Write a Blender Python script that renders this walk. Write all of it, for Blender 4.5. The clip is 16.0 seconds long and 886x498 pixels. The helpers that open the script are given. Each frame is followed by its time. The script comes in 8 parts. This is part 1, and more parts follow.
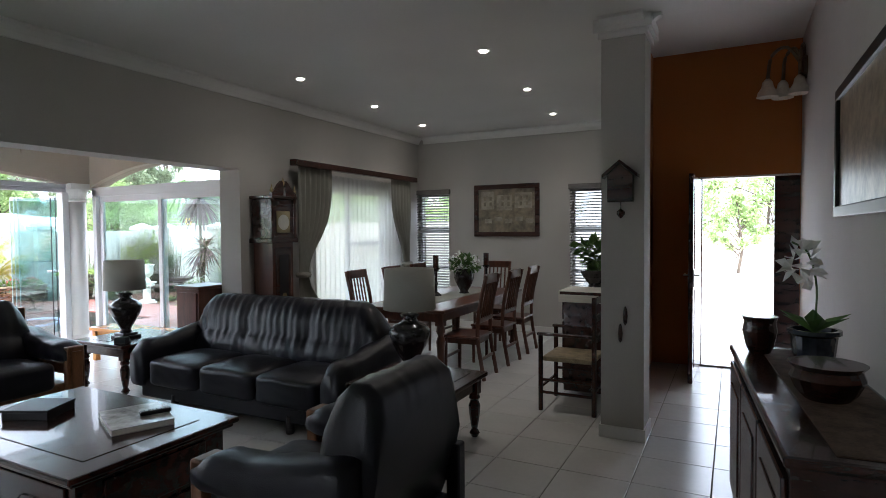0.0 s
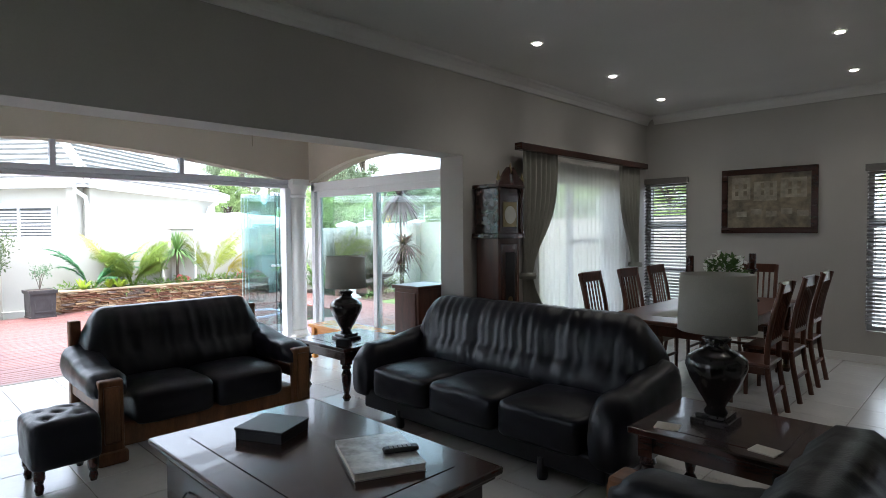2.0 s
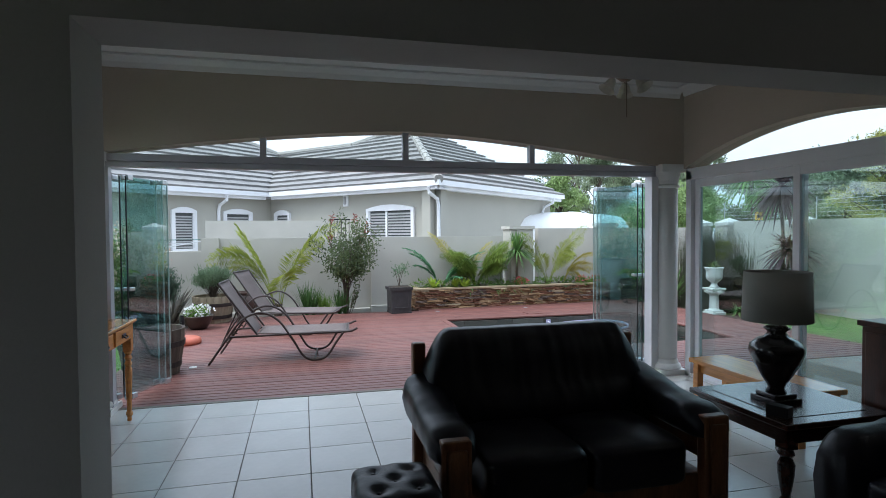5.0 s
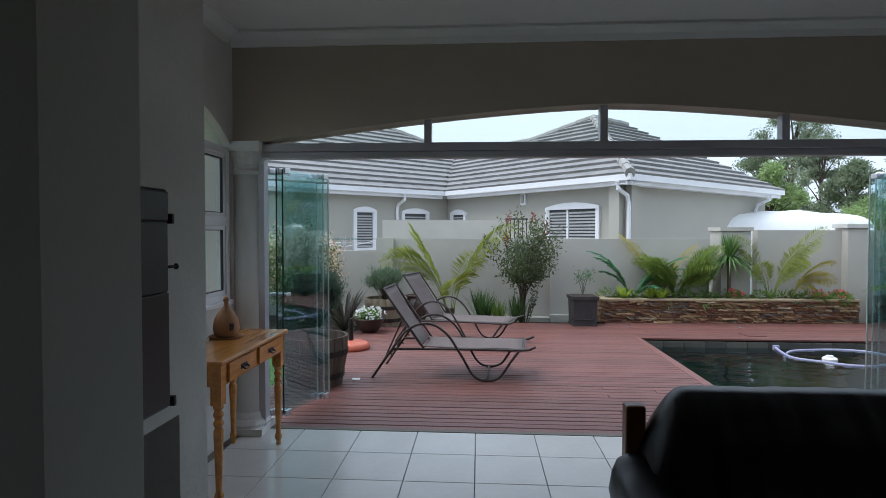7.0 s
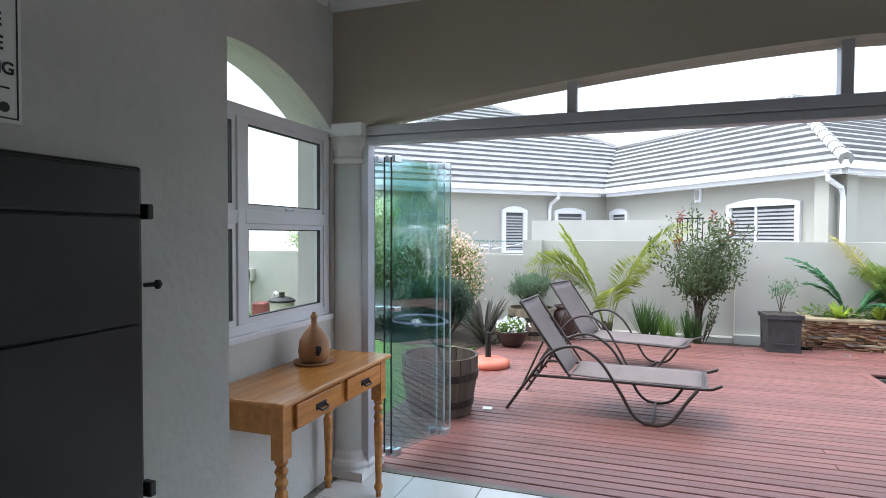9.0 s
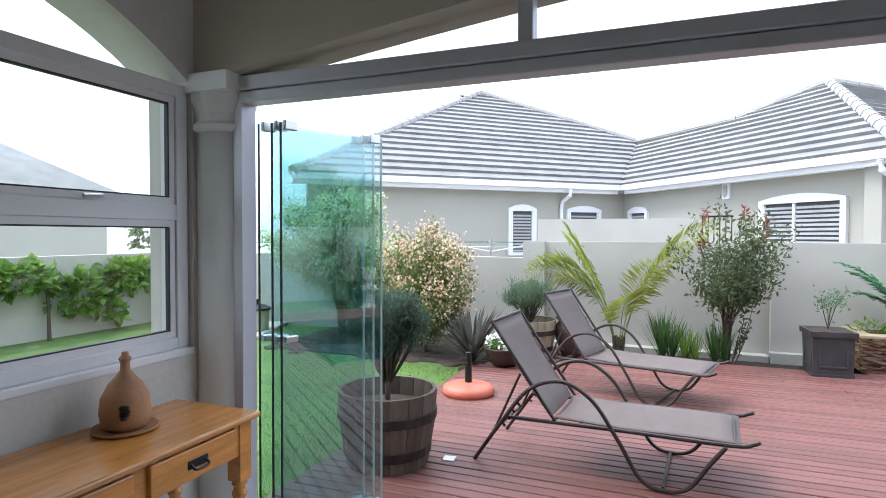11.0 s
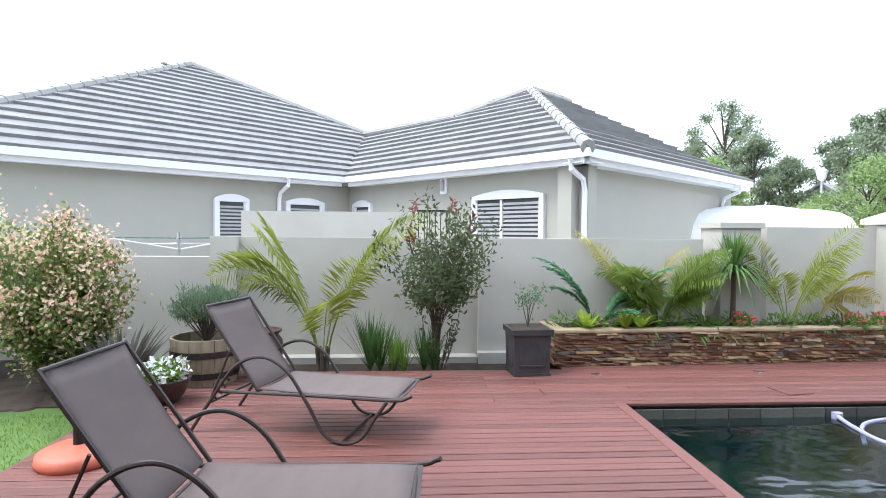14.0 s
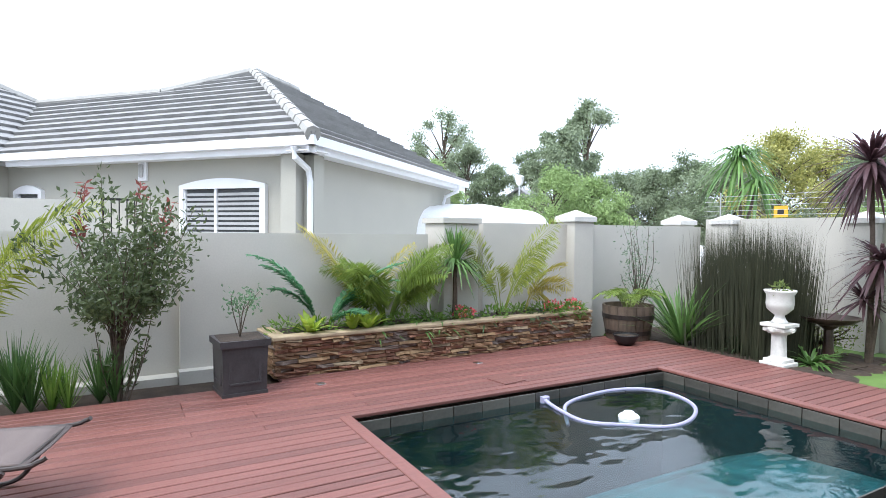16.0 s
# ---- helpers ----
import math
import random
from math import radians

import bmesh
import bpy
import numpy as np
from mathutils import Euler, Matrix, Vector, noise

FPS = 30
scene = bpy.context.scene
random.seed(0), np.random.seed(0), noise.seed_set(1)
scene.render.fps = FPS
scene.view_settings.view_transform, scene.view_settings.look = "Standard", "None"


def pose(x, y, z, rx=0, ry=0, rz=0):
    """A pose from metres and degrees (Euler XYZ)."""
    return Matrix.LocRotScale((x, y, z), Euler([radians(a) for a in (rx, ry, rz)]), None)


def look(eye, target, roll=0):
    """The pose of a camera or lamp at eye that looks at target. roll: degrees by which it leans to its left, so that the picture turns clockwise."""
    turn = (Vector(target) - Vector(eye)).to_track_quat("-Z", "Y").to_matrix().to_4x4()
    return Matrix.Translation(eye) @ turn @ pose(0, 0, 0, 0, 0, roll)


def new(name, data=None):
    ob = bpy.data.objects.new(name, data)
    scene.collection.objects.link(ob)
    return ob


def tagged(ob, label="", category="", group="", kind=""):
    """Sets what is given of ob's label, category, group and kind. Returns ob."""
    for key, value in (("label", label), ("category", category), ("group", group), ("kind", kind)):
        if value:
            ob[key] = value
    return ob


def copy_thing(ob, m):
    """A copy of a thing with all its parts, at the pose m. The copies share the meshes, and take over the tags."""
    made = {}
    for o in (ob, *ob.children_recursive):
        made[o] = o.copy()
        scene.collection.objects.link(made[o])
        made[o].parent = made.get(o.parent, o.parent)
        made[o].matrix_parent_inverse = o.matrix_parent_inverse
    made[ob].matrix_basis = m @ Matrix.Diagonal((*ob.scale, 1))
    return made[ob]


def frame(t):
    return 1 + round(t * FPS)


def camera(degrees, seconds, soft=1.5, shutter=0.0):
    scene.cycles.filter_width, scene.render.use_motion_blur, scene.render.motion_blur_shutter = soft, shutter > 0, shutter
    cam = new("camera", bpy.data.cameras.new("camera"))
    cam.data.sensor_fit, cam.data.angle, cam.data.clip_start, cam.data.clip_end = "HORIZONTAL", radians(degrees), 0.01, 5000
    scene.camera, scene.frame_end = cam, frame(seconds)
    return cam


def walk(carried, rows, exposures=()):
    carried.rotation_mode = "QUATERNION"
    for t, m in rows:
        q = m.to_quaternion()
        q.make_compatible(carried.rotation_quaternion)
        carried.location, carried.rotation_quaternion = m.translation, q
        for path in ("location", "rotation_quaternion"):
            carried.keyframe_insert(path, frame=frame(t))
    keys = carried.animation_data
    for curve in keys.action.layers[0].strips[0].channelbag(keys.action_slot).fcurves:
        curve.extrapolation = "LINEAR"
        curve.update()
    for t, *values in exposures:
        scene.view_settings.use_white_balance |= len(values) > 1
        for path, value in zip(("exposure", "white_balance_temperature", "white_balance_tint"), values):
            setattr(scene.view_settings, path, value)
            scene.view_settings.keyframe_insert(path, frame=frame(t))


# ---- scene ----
cam = camera(75.66, 16.0, 0.8)
# seconds, x, y, z of the eye, then yaw, pitch and roll in degrees
ROWS = [
    (0, 0.292, -0.301, 1.575, 27.03, -1.90, -0.45),
    (0.5, 0.093, -0.165, 1.570, 31.94, -1.93, -0.44),
    (1, -0.203, -0.051, 1.581, 35.91, -1.92, -0.38),
    (1.5, -0.477, 0.041, 1.546, 39.34, -1.95, -0.36),
    (2, -0.775, 0.174, 1.533, 44.50, -1.88, -0.41),
    (2.5, -1.056, 0.270, 1.545, 49.86, -1.84, -0.37),
    (3, -1.294, 0.352, 1.553, 54.12, -1.87, -0.31),
    (3.5, -1.588, 0.454, 1.550, 59.63, -1.86, -0.32),
    (4, -1.848, 0.531, 1.535, 66.12, -1.78, -0.44),
    (6.5, -3.242, 0.641, 1.559, 88.56, -1.62, 0.01),
    (7, -3.502, 0.662, 1.555, 93.64, -1.60, 0.10),
    (7.5, -3.727, 0.662, 1.556, 98.14, -1.62, 0.14),
    (8, -3.960, 0.644, 1.566, 102.83, -1.58, 0.15),
    (8.5, -4.234, 0.649, 1.559, 107.13, -1.57, 0.22),
    (11, -5.802, 0.758, 1.542, 111.65, -1.35, 0.12),
    (11.5, -6.043, 0.818, 1.532, 110.43, -1.32, 0.15),
    (12, -6.288, 0.874, 1.542, 108.20, -1.41, 0.17),
    (12.5, -6.510, 0.914, 1.539, 104.19, -1.46, 0.21),
    (13, -6.719, 0.956, 1.543, 98.22, -1.54, 0.29),
    (13.5, -6.968, 1.026, 1.530, 92.00, -1.63, 0.41),
    (14, -7.176, 1.120, 1.524, 86.58, -1.66, 0.36),
    (14.5, -7.403, 1.179, 1.507, 79.06, -1.66, 0.40),
    (15, -7.575, 1.267, 1.493, 71.56, -1.69, 0.50),
    (15.5, -7.740, 1.378, 1.487, 65.75, -1.67, 0.52),
    (16, -7.839, 1.456, 1.481, 60.42, -1.66, 0.56),
]


def eye_pose(x, y, z, yaw, pitch, roll):
    ahead = (pose(0, 0, 0, 0, 0, yaw) @ pose(0, 0, 0, pitch) @ Vector((0, 1, 0)))
    return look((x, y, z), Vector((x, y, z)) + ahead, roll)
walk(cam, [(t, eye_pose(*p)) for t, *p in ROWS],
     [(0, 3.48, 6450, 11), (1.5, 3.25, 6400, 10), (2.5, 3.34, 6350, 10), (3.0, 3.1, 6250, 9), (3.5, 2.6, 6200, 8), (4.0, 2.15, 6150, 6), (6.5, 0.98, 6150, 6), (7.0, 1.02, 6200, 7), (8.0, 1.65, 6300, 9), (8.7, 2.08, 6300, 9), (11.0, 1.97, 6300, 10), (12.5, 2.12, 6250, 9), (13.5, 2.0, 6400, 9), (14.2, 1.8, 6350, 9), (16, 1.82, 6350, 9)])

# ---- light ----
world = bpy.data.worlds.new("overcast_sky")
scene.world = world
world.use_nodes = True
wn, wl = world.node_tree.nodes, world.node_tree.links
wn.clear()
sky = wn.new("ShaderNodeTexSky")
sky.sky_type, sky.sun_disc = "NISHITA", False
sky.sun_elevation, sky.sun_rotation = radians(52), radians(200)
sky.air_density, sky.dust_density = 1.0, 3.0
hsv = wn.new("ShaderNodeHueSaturation")
hsv.inputs["Saturation"].default_value = 0.45
cloud = wn.new("ShaderNodeTexNoise")
cloud.inputs["Scale"].default_value, cloud.inputs["Detail"].default_value = 2.2, 6
cmix = wn.new("ShaderNodeMixRGB")
cmix.blend_type = "MIX"
cmix.inputs[2].default_value = (6.4, 7.3, 8.8, 1)
cramp = wn.new("ShaderNodeMapRange")
cramp.inputs["To Min"].default_value, cramp.inputs["To Max"].default_value = 0.45, 0.95
bg = wn.new("ShaderNodeBackground")
bg.inputs["Strength"].default_value = 0.11
wo = wn.new("ShaderNodeOutputWorld")
wl.new(sky.outputs[0], hsv.inputs["Color"])
wl.new(hsv.outputs[0], cmix.inputs[1])
wl.new(cloud.outputs["Fac"], cramp.inputs["Value"])
wl.new(cramp.outputs[0], cmix.inputs[0])
# an overcast sky is brighter overhead than at the horizon
wtc, wsep, wgrad, wmul = (wn.new("ShaderNode" + k) for k in ("TexCoord", "SeparateXYZ", "MapRange", "VectorMath"))
wgrad.inputs["To Min"].default_value, wgrad.inputs["To Max"].default_value = 0.72, 1.2
wmul.operation = "SCALE"
wl.new(wtc.outputs["Generated"], wsep.inputs[0])
wl.new(wsep.outputs["Z"], wgrad.inputs["Value"])
wl.new(cmix.outputs[0], wmul.inputs[0])
wl.new(wgrad.outputs[0], wmul.inputs["Scale"])
wl.new(wmul.outputs[0], bg.inputs["Color"])
wl.new(bg.outputs[0], wo.inputs["Surface"])
sun_data = bpy.data.lights.new("sun", "SUN")
sun_data.energy, sun_data.angle, sun_data.color = 0.9, radians(25), (1.0, 0.985, 0.96)
sun = new("sun", sun_data)
sun.matrix_world = look((0, 0, 30), (0 - 30 * math.cos(radians(52)) * math.sin(radians(200)) * -1, 30 * math.cos(radians(52)) * math.cos(radians(200)) * -1, 0))


# ---- materials ----
def mat(name, base, rough=0.6, metal=0.0, var=0.12, scale=6.0, fine=60.0, bump=0.1, spec=0.5, stretch=(1, 1, 1), tint=None, island=0.0, random_ob=0.0, coat=0.0):
    m = bpy.data.materials.new(name)
    m.use_nodes = True
    n, l = m.node_tree.nodes, m.node_tree.links
    b = n["Principled BSDF"]
    b.inputs["Roughness"].default_value, b.inputs["Metallic"].default_value = rough, metal
    b.inputs["Specular IOR Level"].default_value = spec
    b.inputs["Coat Weight"].default_value = coat
    tc, mp = n.new("ShaderNodeTexCoord"), n.new("ShaderNodeMapping")
    mp.inputs["Scale"].default_value = stretch
    l.new(tc.outputs["Object"], mp.inputs["Vector"])
    big, small = n.new("ShaderNodeTexNoise"), n.new("ShaderNodeTexNoise")
    for tex, s, d in ((big, scale, 4), (small, fine, 3)):
        tex.inputs["Scale"].default_value, tex.inputs["Detail"].default_value = s, d
        l.new(mp.outputs[0], tex.inputs["Vector"])
    add = n.new("ShaderNodeMath")
    add.operation = "MULTIPLY_ADD"
    add.inputs[1].default_value = 0.45
    l.new(small.outputs["Fac"], add.inputs[0])
    l.new(big.outputs["Fac"], add.inputs[2])
    fac = add.outputs[0]
    if island or random_ob:
        src = n.new("ShaderNodeNewGeometry").outputs["Random Per Island"] if island else n.new("ShaderNodeObjectInfo").outputs["Random"]
        a2 = n.new("ShaderNodeMath")
        a2.operation = "MULTIPLY_ADD"
        a2.inputs[1].default_value = island or random_ob
        l.new(src, a2.inputs[0])
        l.new(fac, a2.inputs[2])
        fac = a2.outputs[0]
    ramp = n.new("ShaderNodeValToRGB")
    top = 1.1 + (island or random_ob)
    rng = n.new("ShaderNodeMapRange")
    rng.inputs["From Min"].default_value, rng.inputs["From Max"].default_value = 0.4, top - 0.1
    l.new(fac, rng.inputs["Value"])
    l.new(rng.outputs[0], ramp.inputs["Fac"])
    dark = tint or tuple(c * (1 - 2 * var) for c in base)
    ramp.color_ramp.elements[0].color = (*[max(c, 0) for c in dark], 1)
    ramp.color_ramp.elements[1].color = (*[min(c * (1 + var), 1) for c in base], 1)
    l.new(ramp.outputs["Color"], b.inputs["Base Color"])
    if bump:
        bp = n.new("ShaderNodeBump")
        bp.inputs["Strength"].default_value, bp.inputs["Distance"].default_value = bump, 0.01
        l.new(add.outputs[0], bp.inputs["Height"])
        l.new(bp.outputs[0], b.inputs["Normal"])
    return m


def glass_mat(name, tint, gloss_rough=0.01, gloss=0.5, least=0.03):
    m = bpy.data.materials.new(name)
    m.use_nodes = True
    n, l = m.node_tree.nodes, m.node_tree.links
    n.clear()
    tr, gl, lw, pw, ma, mx, out = (n.new("ShaderNode" + k) for k in ("BsdfTransparent", "BsdfGlossy", "LayerWeight", "Math", "Math", "MixShader", "OutputMaterial"))
    tr.inputs["Color"].default_value = (*tint, 1)
    gl.inputs["Roughness"].default_value = gloss_rough
    pw.operation, pw.inputs[1].default_value = "POWER", 3.0
    ma.operation, ma.inputs[1].default_value, ma.inputs[2].default_value = "MULTIPLY_ADD", gloss, least
    l.new(lw.outputs["Facing"], pw.inputs[0])
    l.new(pw.outputs[0], ma.inputs[0])
    l.new(ma.outputs[0], mx.inputs[0])
    l.new(tr.outputs[0], mx.inputs[1])
    l.new(gl.outputs[0], mx.inputs[2])
    l.new(mx.outputs[0], out.inputs["Surface"])
    return m


def glow(name, color, strength):
    m = bpy.data.materials.new(name)
    m.use_nodes = True
    b = m.node_tree.nodes["Principled BSDF"]
    b.inputs["Base Color"].default_value = (*color, 1)
    b.inputs["Emission Color"].default_value = (*color, 1)
    b.inputs["Emission Strength"].default_value = strength
    return m


def leaf_mat(name, base, dark, rough=0.5):
    base, dark = (tuple(min(0.8, c * 1.5) for c in q) for q in (base, dark))
    m = mat(name, base, rough, var=0.2, scale=3, fine=25, bump=0.0, tint=dark, island=0.8)
    n, l = m.node_tree.nodes, m.node_tree.links
    b = n["Principled BSDF"]
    trn, mx = n.new("ShaderNodeBsdfTranslucent"), n.new("ShaderNodeMixShader")
    mx.inputs[0].default_value = 0.4
    l.new(b.inputs["Base Color"].links[0].from_socket, trn.inputs["Color"])
    l.new(b.outputs[0], mx.inputs[1])
    l.new(trn.outputs[0], mx.inputs[2])
    l.new(mx.outputs[0], n["Material Output"].inputs["Surface"])
    return m


M_WALL = mat("warm_grey_wall_paint", (0.465, 0.445, 0.415), 0.8, var=0.04, scale=1.5, fine=90, bump=0.06)
M_PALE = mat("pale_grey_wall_paint", (0.62, 0.605, 0.58), 0.8, var=0.04, scale=1.5, fine=90, bump=0.06)
M_BEIGE = mat("beige_wall_paint", (0.47, 0.41, 0.335), 0.8, var=0.04, scale=1.5, fine=90, bump=0.06)
M_PLASTER = mat("rough_white_plaster", (0.60, 0.58, 0.545), 0.85, var=0.06, scale=3, fine=40, bump=0.5)
M_WHITE = mat("white_paint", (0.74, 0.73, 0.71), 0.55, var=0.04, scale=2, fine=70, bump=0.04)
M_CEIL = mat("ceiling_white", (0.74, 0.73, 0.71), 0.85, var=0.03, scale=1, fine=50, bump=0.04)
M_ORANGE = mat("burnt_orange_paint", (0.42, 0.15, 0.035), 0.8, var=0.06, scale=1.5, fine=60, bump=0.08)
M_TILE = mat("cream_floor_tile", (0.57, 0.55, 0.515), 0.22, var=0.06, scale=2.5, fine=25, bump=0.02, random_ob=0.25)
M_GROUT = mat("grey_grout", (0.20, 0.18, 0.15), 0.9, var=0.15, scale=5, fine=60)
M_ALU = mat("powder_coated_aluminium", (0.52, 0.51, 0.55), 0.4, 0.2, var=0.04, scale=2, fine=80, bump=0.02)
M_WINW = mat("white_window_frame", (0.78, 0.78, 0.80), 0.4, var=0.03, scale=2, fine=60, bump=0.02)
M_STEEL = mat("brushed_steel", (0.62, 0.62, 0.64), 0.3, 1.0, var=0.05, scale=5, fine=90, bump=0.03)
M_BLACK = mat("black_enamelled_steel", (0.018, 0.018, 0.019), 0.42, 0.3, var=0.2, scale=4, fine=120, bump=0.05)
M_LEATHER = mat("black_leather", (0.008, 0.008, 0.013), 0.36, var=0.25, scale=5, fine=180, bump=0.25, spec=0.35)
M_DARKWOOD = mat("dark_mahogany", (0.045, 0.015, 0.010), 0.24, var=0.3, scale=3, fine=30, bump=0.05, stretch=(1, 6, 6), coat=0.25)
M_REDWOOD = mat("reddish_wood", (0.105, 0.036, 0.02), 0.34, var=0.3, scale=3, fine=30, bump=0.05, stretch=(6, 6, 1), coat=0.15)
M_ARMWOOD = mat("oiled_teak_wood", (0.20, 0.085, 0.035), 0.4, var=0.3, scale=3, fine=30, bump=0.05, stretch=(6, 6, 1))
M_PINE = mat("orange_varnished_pine", (0.60, 0.25, 0.06), 0.2, var=0.2, scale=3, fine=25, bump=0.04, stretch=(1, 8, 8), coat=0.3)
M_DECK = mat("red_brown_deck_stain", (0.185, 0.071, 0.058), 0.48, var=0.25, scale=4, fine=60, bump=0.25, stretch=(9, 0.7, 4), random_ob=0.45)
M_GWALL = mat("grey_render_garden_wall", (0.465, 0.445, 0.40), 0.85, var=0.07, scale=1.2, fine=60, bump=0.2)
M_HWALL = mat("olive_grey_render", (0.40, 0.387, 0.34), 0.85, var=0.04, scale=0.8, fine=50, bump=0.15)
M_ROOF = mat("grey_concrete_roof_tile", (0.25, 0.245, 0.24), 0.8, var=0.18, scale=2.2, fine=30, bump=0.3, random_ob=0.2)
M_RIDGE = mat("pale_grey_ridge_tile", (0.33, 0.32, 0.30), 0.8, var=0.12, scale=2, fine=30, bump=0.3)
M_GRASS = mat("lawn_green", (0.10, 0.17, 0.035), 0.8, var=0.2, scale=2, fine=90, bump=0.6, tint=(0.05, 0.10, 0.02))
M_SOIL = mat("brown_garden_soil", (0.048, 0.033, 0.023), 0.95, var=0.3, scale=8, fine=90, bump=0.8)
M_PAVE = mat("pale_driveway_paving", (0.55, 0.53, 0.50), 0.85, var=0.1, scale=1, fine=40, bump=0.2)
M_GLASS = glass_mat("clear_glass", (0.93, 0.95, 0.94))
M_TEAL = glass_mat("green_tinted_edge_glass", (0.45, 0.72, 0.68), gloss=0.4)
M_SHEET = glass_mat("polished_toughened_glass", (0.80, 0.915, 0.925), gloss=0.5, least=0.11)


# ---- mesh helpers ----
def box(bm, x0, x1, y0, y1, z0, z1, bev=0.0, seg=2):
    t = bmesh.new()
    bmesh.ops.create_cube(t, size=1)
    for v in t.verts:
        v.co = (x0 + (v.co.x + 0.5) * (x1 - x0), y0 + (v.co.y + 0.5) * (y1 - y0), z0 + (v.co.z + 0.5) * (z1 - z0))
    if bev:
        bmesh.ops.bevel(t, geom=t.edges[:], offset=bev, segments=seg, profile=0.5, affect="EDGES")
    join(bm, t)


def join(bm, t, m=None):
    if m is not None:
        bmesh.ops.transform(t, matrix=m, verts=t.verts[:])
    me = bpy.data.meshes.new("tmp")
    t.to_mesh(me)
    t.free()
    bm.from_mesh(me)
    bpy.data.meshes.remove(me)


def prism(bm, pts, axis, lo, hi):
    """A polygon in the two other axes, in order, drawn out along one axis."""
    def at(p, s):
        return {"x": (s, p[0], p[1]), "y": (p[0], s, p[1]), "z": (p[0], p[1], s)}[axis]
    a, b = [bm.verts.new(at(p, lo)) for p in pts], [bm.verts.new(at(p, hi)) for p in pts]
    k = len(pts)
    fs = [bm.faces.new(a), bm.faces.new(b[::-1])]
    fs += [bm.faces.new((a[(i + 1) % k], a[i], b[i], b[(i + 1) % k])) for i in range(k)]
    bmesh.ops.recalc_face_normals(bm, faces=fs)


def lathe(bm, profile, at=(0, 0, 0), seg=20):
    rings = []
    for r, z in profile:
        rings.append([bm.verts.new((at[0] + r * math.cos(2 * math.pi * i / seg), at[1] + r * math.sin(2 * math.pi * i / seg), at[2] + z)) for i in range(seg)])
    for a, b in zip(rings, rings[1:]):
        for i in range(seg):
            bm.faces.new((a[i], a[(i + 1) % seg], b[(i + 1) % seg], b[i]))
    bm.faces.new(rings[0][::-1])
    bm.faces.new(rings[-1])


def tube(bm, pts, r, seg=8, r1=None):
    pts = [Vector(p) for p in pts]
    rings = []
    for i, p in enumerate(pts):
        d = (pts[min(i + 1, len(pts) - 1)] - pts[max(i - 1, 0)]).normalized()
        a = d.cross(Vector((0, 0, 1)) if abs(d.z) < 0.9 else Vector((1, 0, 0))).normalized()
        b = d.cross(a)
        rr = r if r1 is None else r + (r1 - r) * i / (len(pts) - 1)
        rings.append([bm.verts.new(p + rr * (math.cos(2 * math.pi * k / seg) * a + math.sin(2 * math.pi * k / seg) * b)) for k in range(seg)])
    for a, b in zip(rings, rings[1:]):
        for k in range(seg):
            bm.faces.new((a[k], a[(k + 1) % seg], b[(k + 1) % seg], b[k]))
    bm.faces.new(rings[0][::-1])
    bm.faces.new(rings[-1])


def curve_pts(ctrl, n=24):
    """A smooth line through the given points."""
    c = [Vector(p) for p in ctrl]
    c = [2 * c[0] - c[1]] + c + [2 * c[-1] - c[-2]]
    out = []
    for i in range(1, len(c) - 2):
        k = max(2, n // (len(c) - 3))
        for j in range(k):
            t = j / k
            out.append(0.5 * ((2 * c[i]) + (c[i + 1] - c[i - 1]) * t + (2 * c[i - 1] - 5 * c[i] + 4 * c[i + 1] - c[i + 2]) * t * t + (3 * c[i] - c[i - 1] - 3 * c[i + 1] + c[i + 2]) * t ** 3))
    return out + [c[-2]]


def part(name, bm, material, parent=None, label="", smooth=False, at=None):
    me = bpy.data.meshes.new(name)
    bm.to_mesh(me)
    bm.free()
    me.materials.append(material)
    if smooth:
        me.shade_smooth()
    ob = new(name, me)
    ob.parent = parent
    if at is not None:
        ob.matrix_basis = at
    return tagged(ob, label)


def share(name, me, parent, m, label=""):
    ob = new(name, me)
    ob.parent, ob.matrix_basis = parent, m
    return tagged(ob, label)


def thing(name, label, category, at=(0, 0, 0), rz=0, group=""):
    ob = new(name)
    ob.empty_display_size = 0.1
    ob.matrix_basis = pose(*at, 0, 0, rz)
    return tagged(ob, label, category, group)


def boxes(*rows, bev=0.0):
    bm = bmesh.new()
    for r in rows:
        box(bm, *r, bev=bev)
    return bm


def structure(name, bm, material, label, category, parent=None):
    return tagged(part(name, bm, material, parent), label, category, kind="structure")

# ---- the large structure ----
WX0, WX1 = -4.76, -4.46          # wall between the living room and the sunroom
OPEN_L, OPEN_R, OPEN_T = -0.11, 4.2, 2.245
DINE_Y, HALL_X, RIGHT_X = 8.11, -0.29, 0.92
GLASS_X, CEIL, SUN_CEIL, HALL_CEIL = -7.85, 3.12, 3.06, 3.56
TILE = 0.45
DOWN_W = 0.2
TX, TY = -7.466, 0.638

structure("floor", boxes((-7.93, 1.1, -3.2, 8.3, -0.2, -0.006)), M_GROUT, "grey grouted floor slab under cream tiles", "floor")

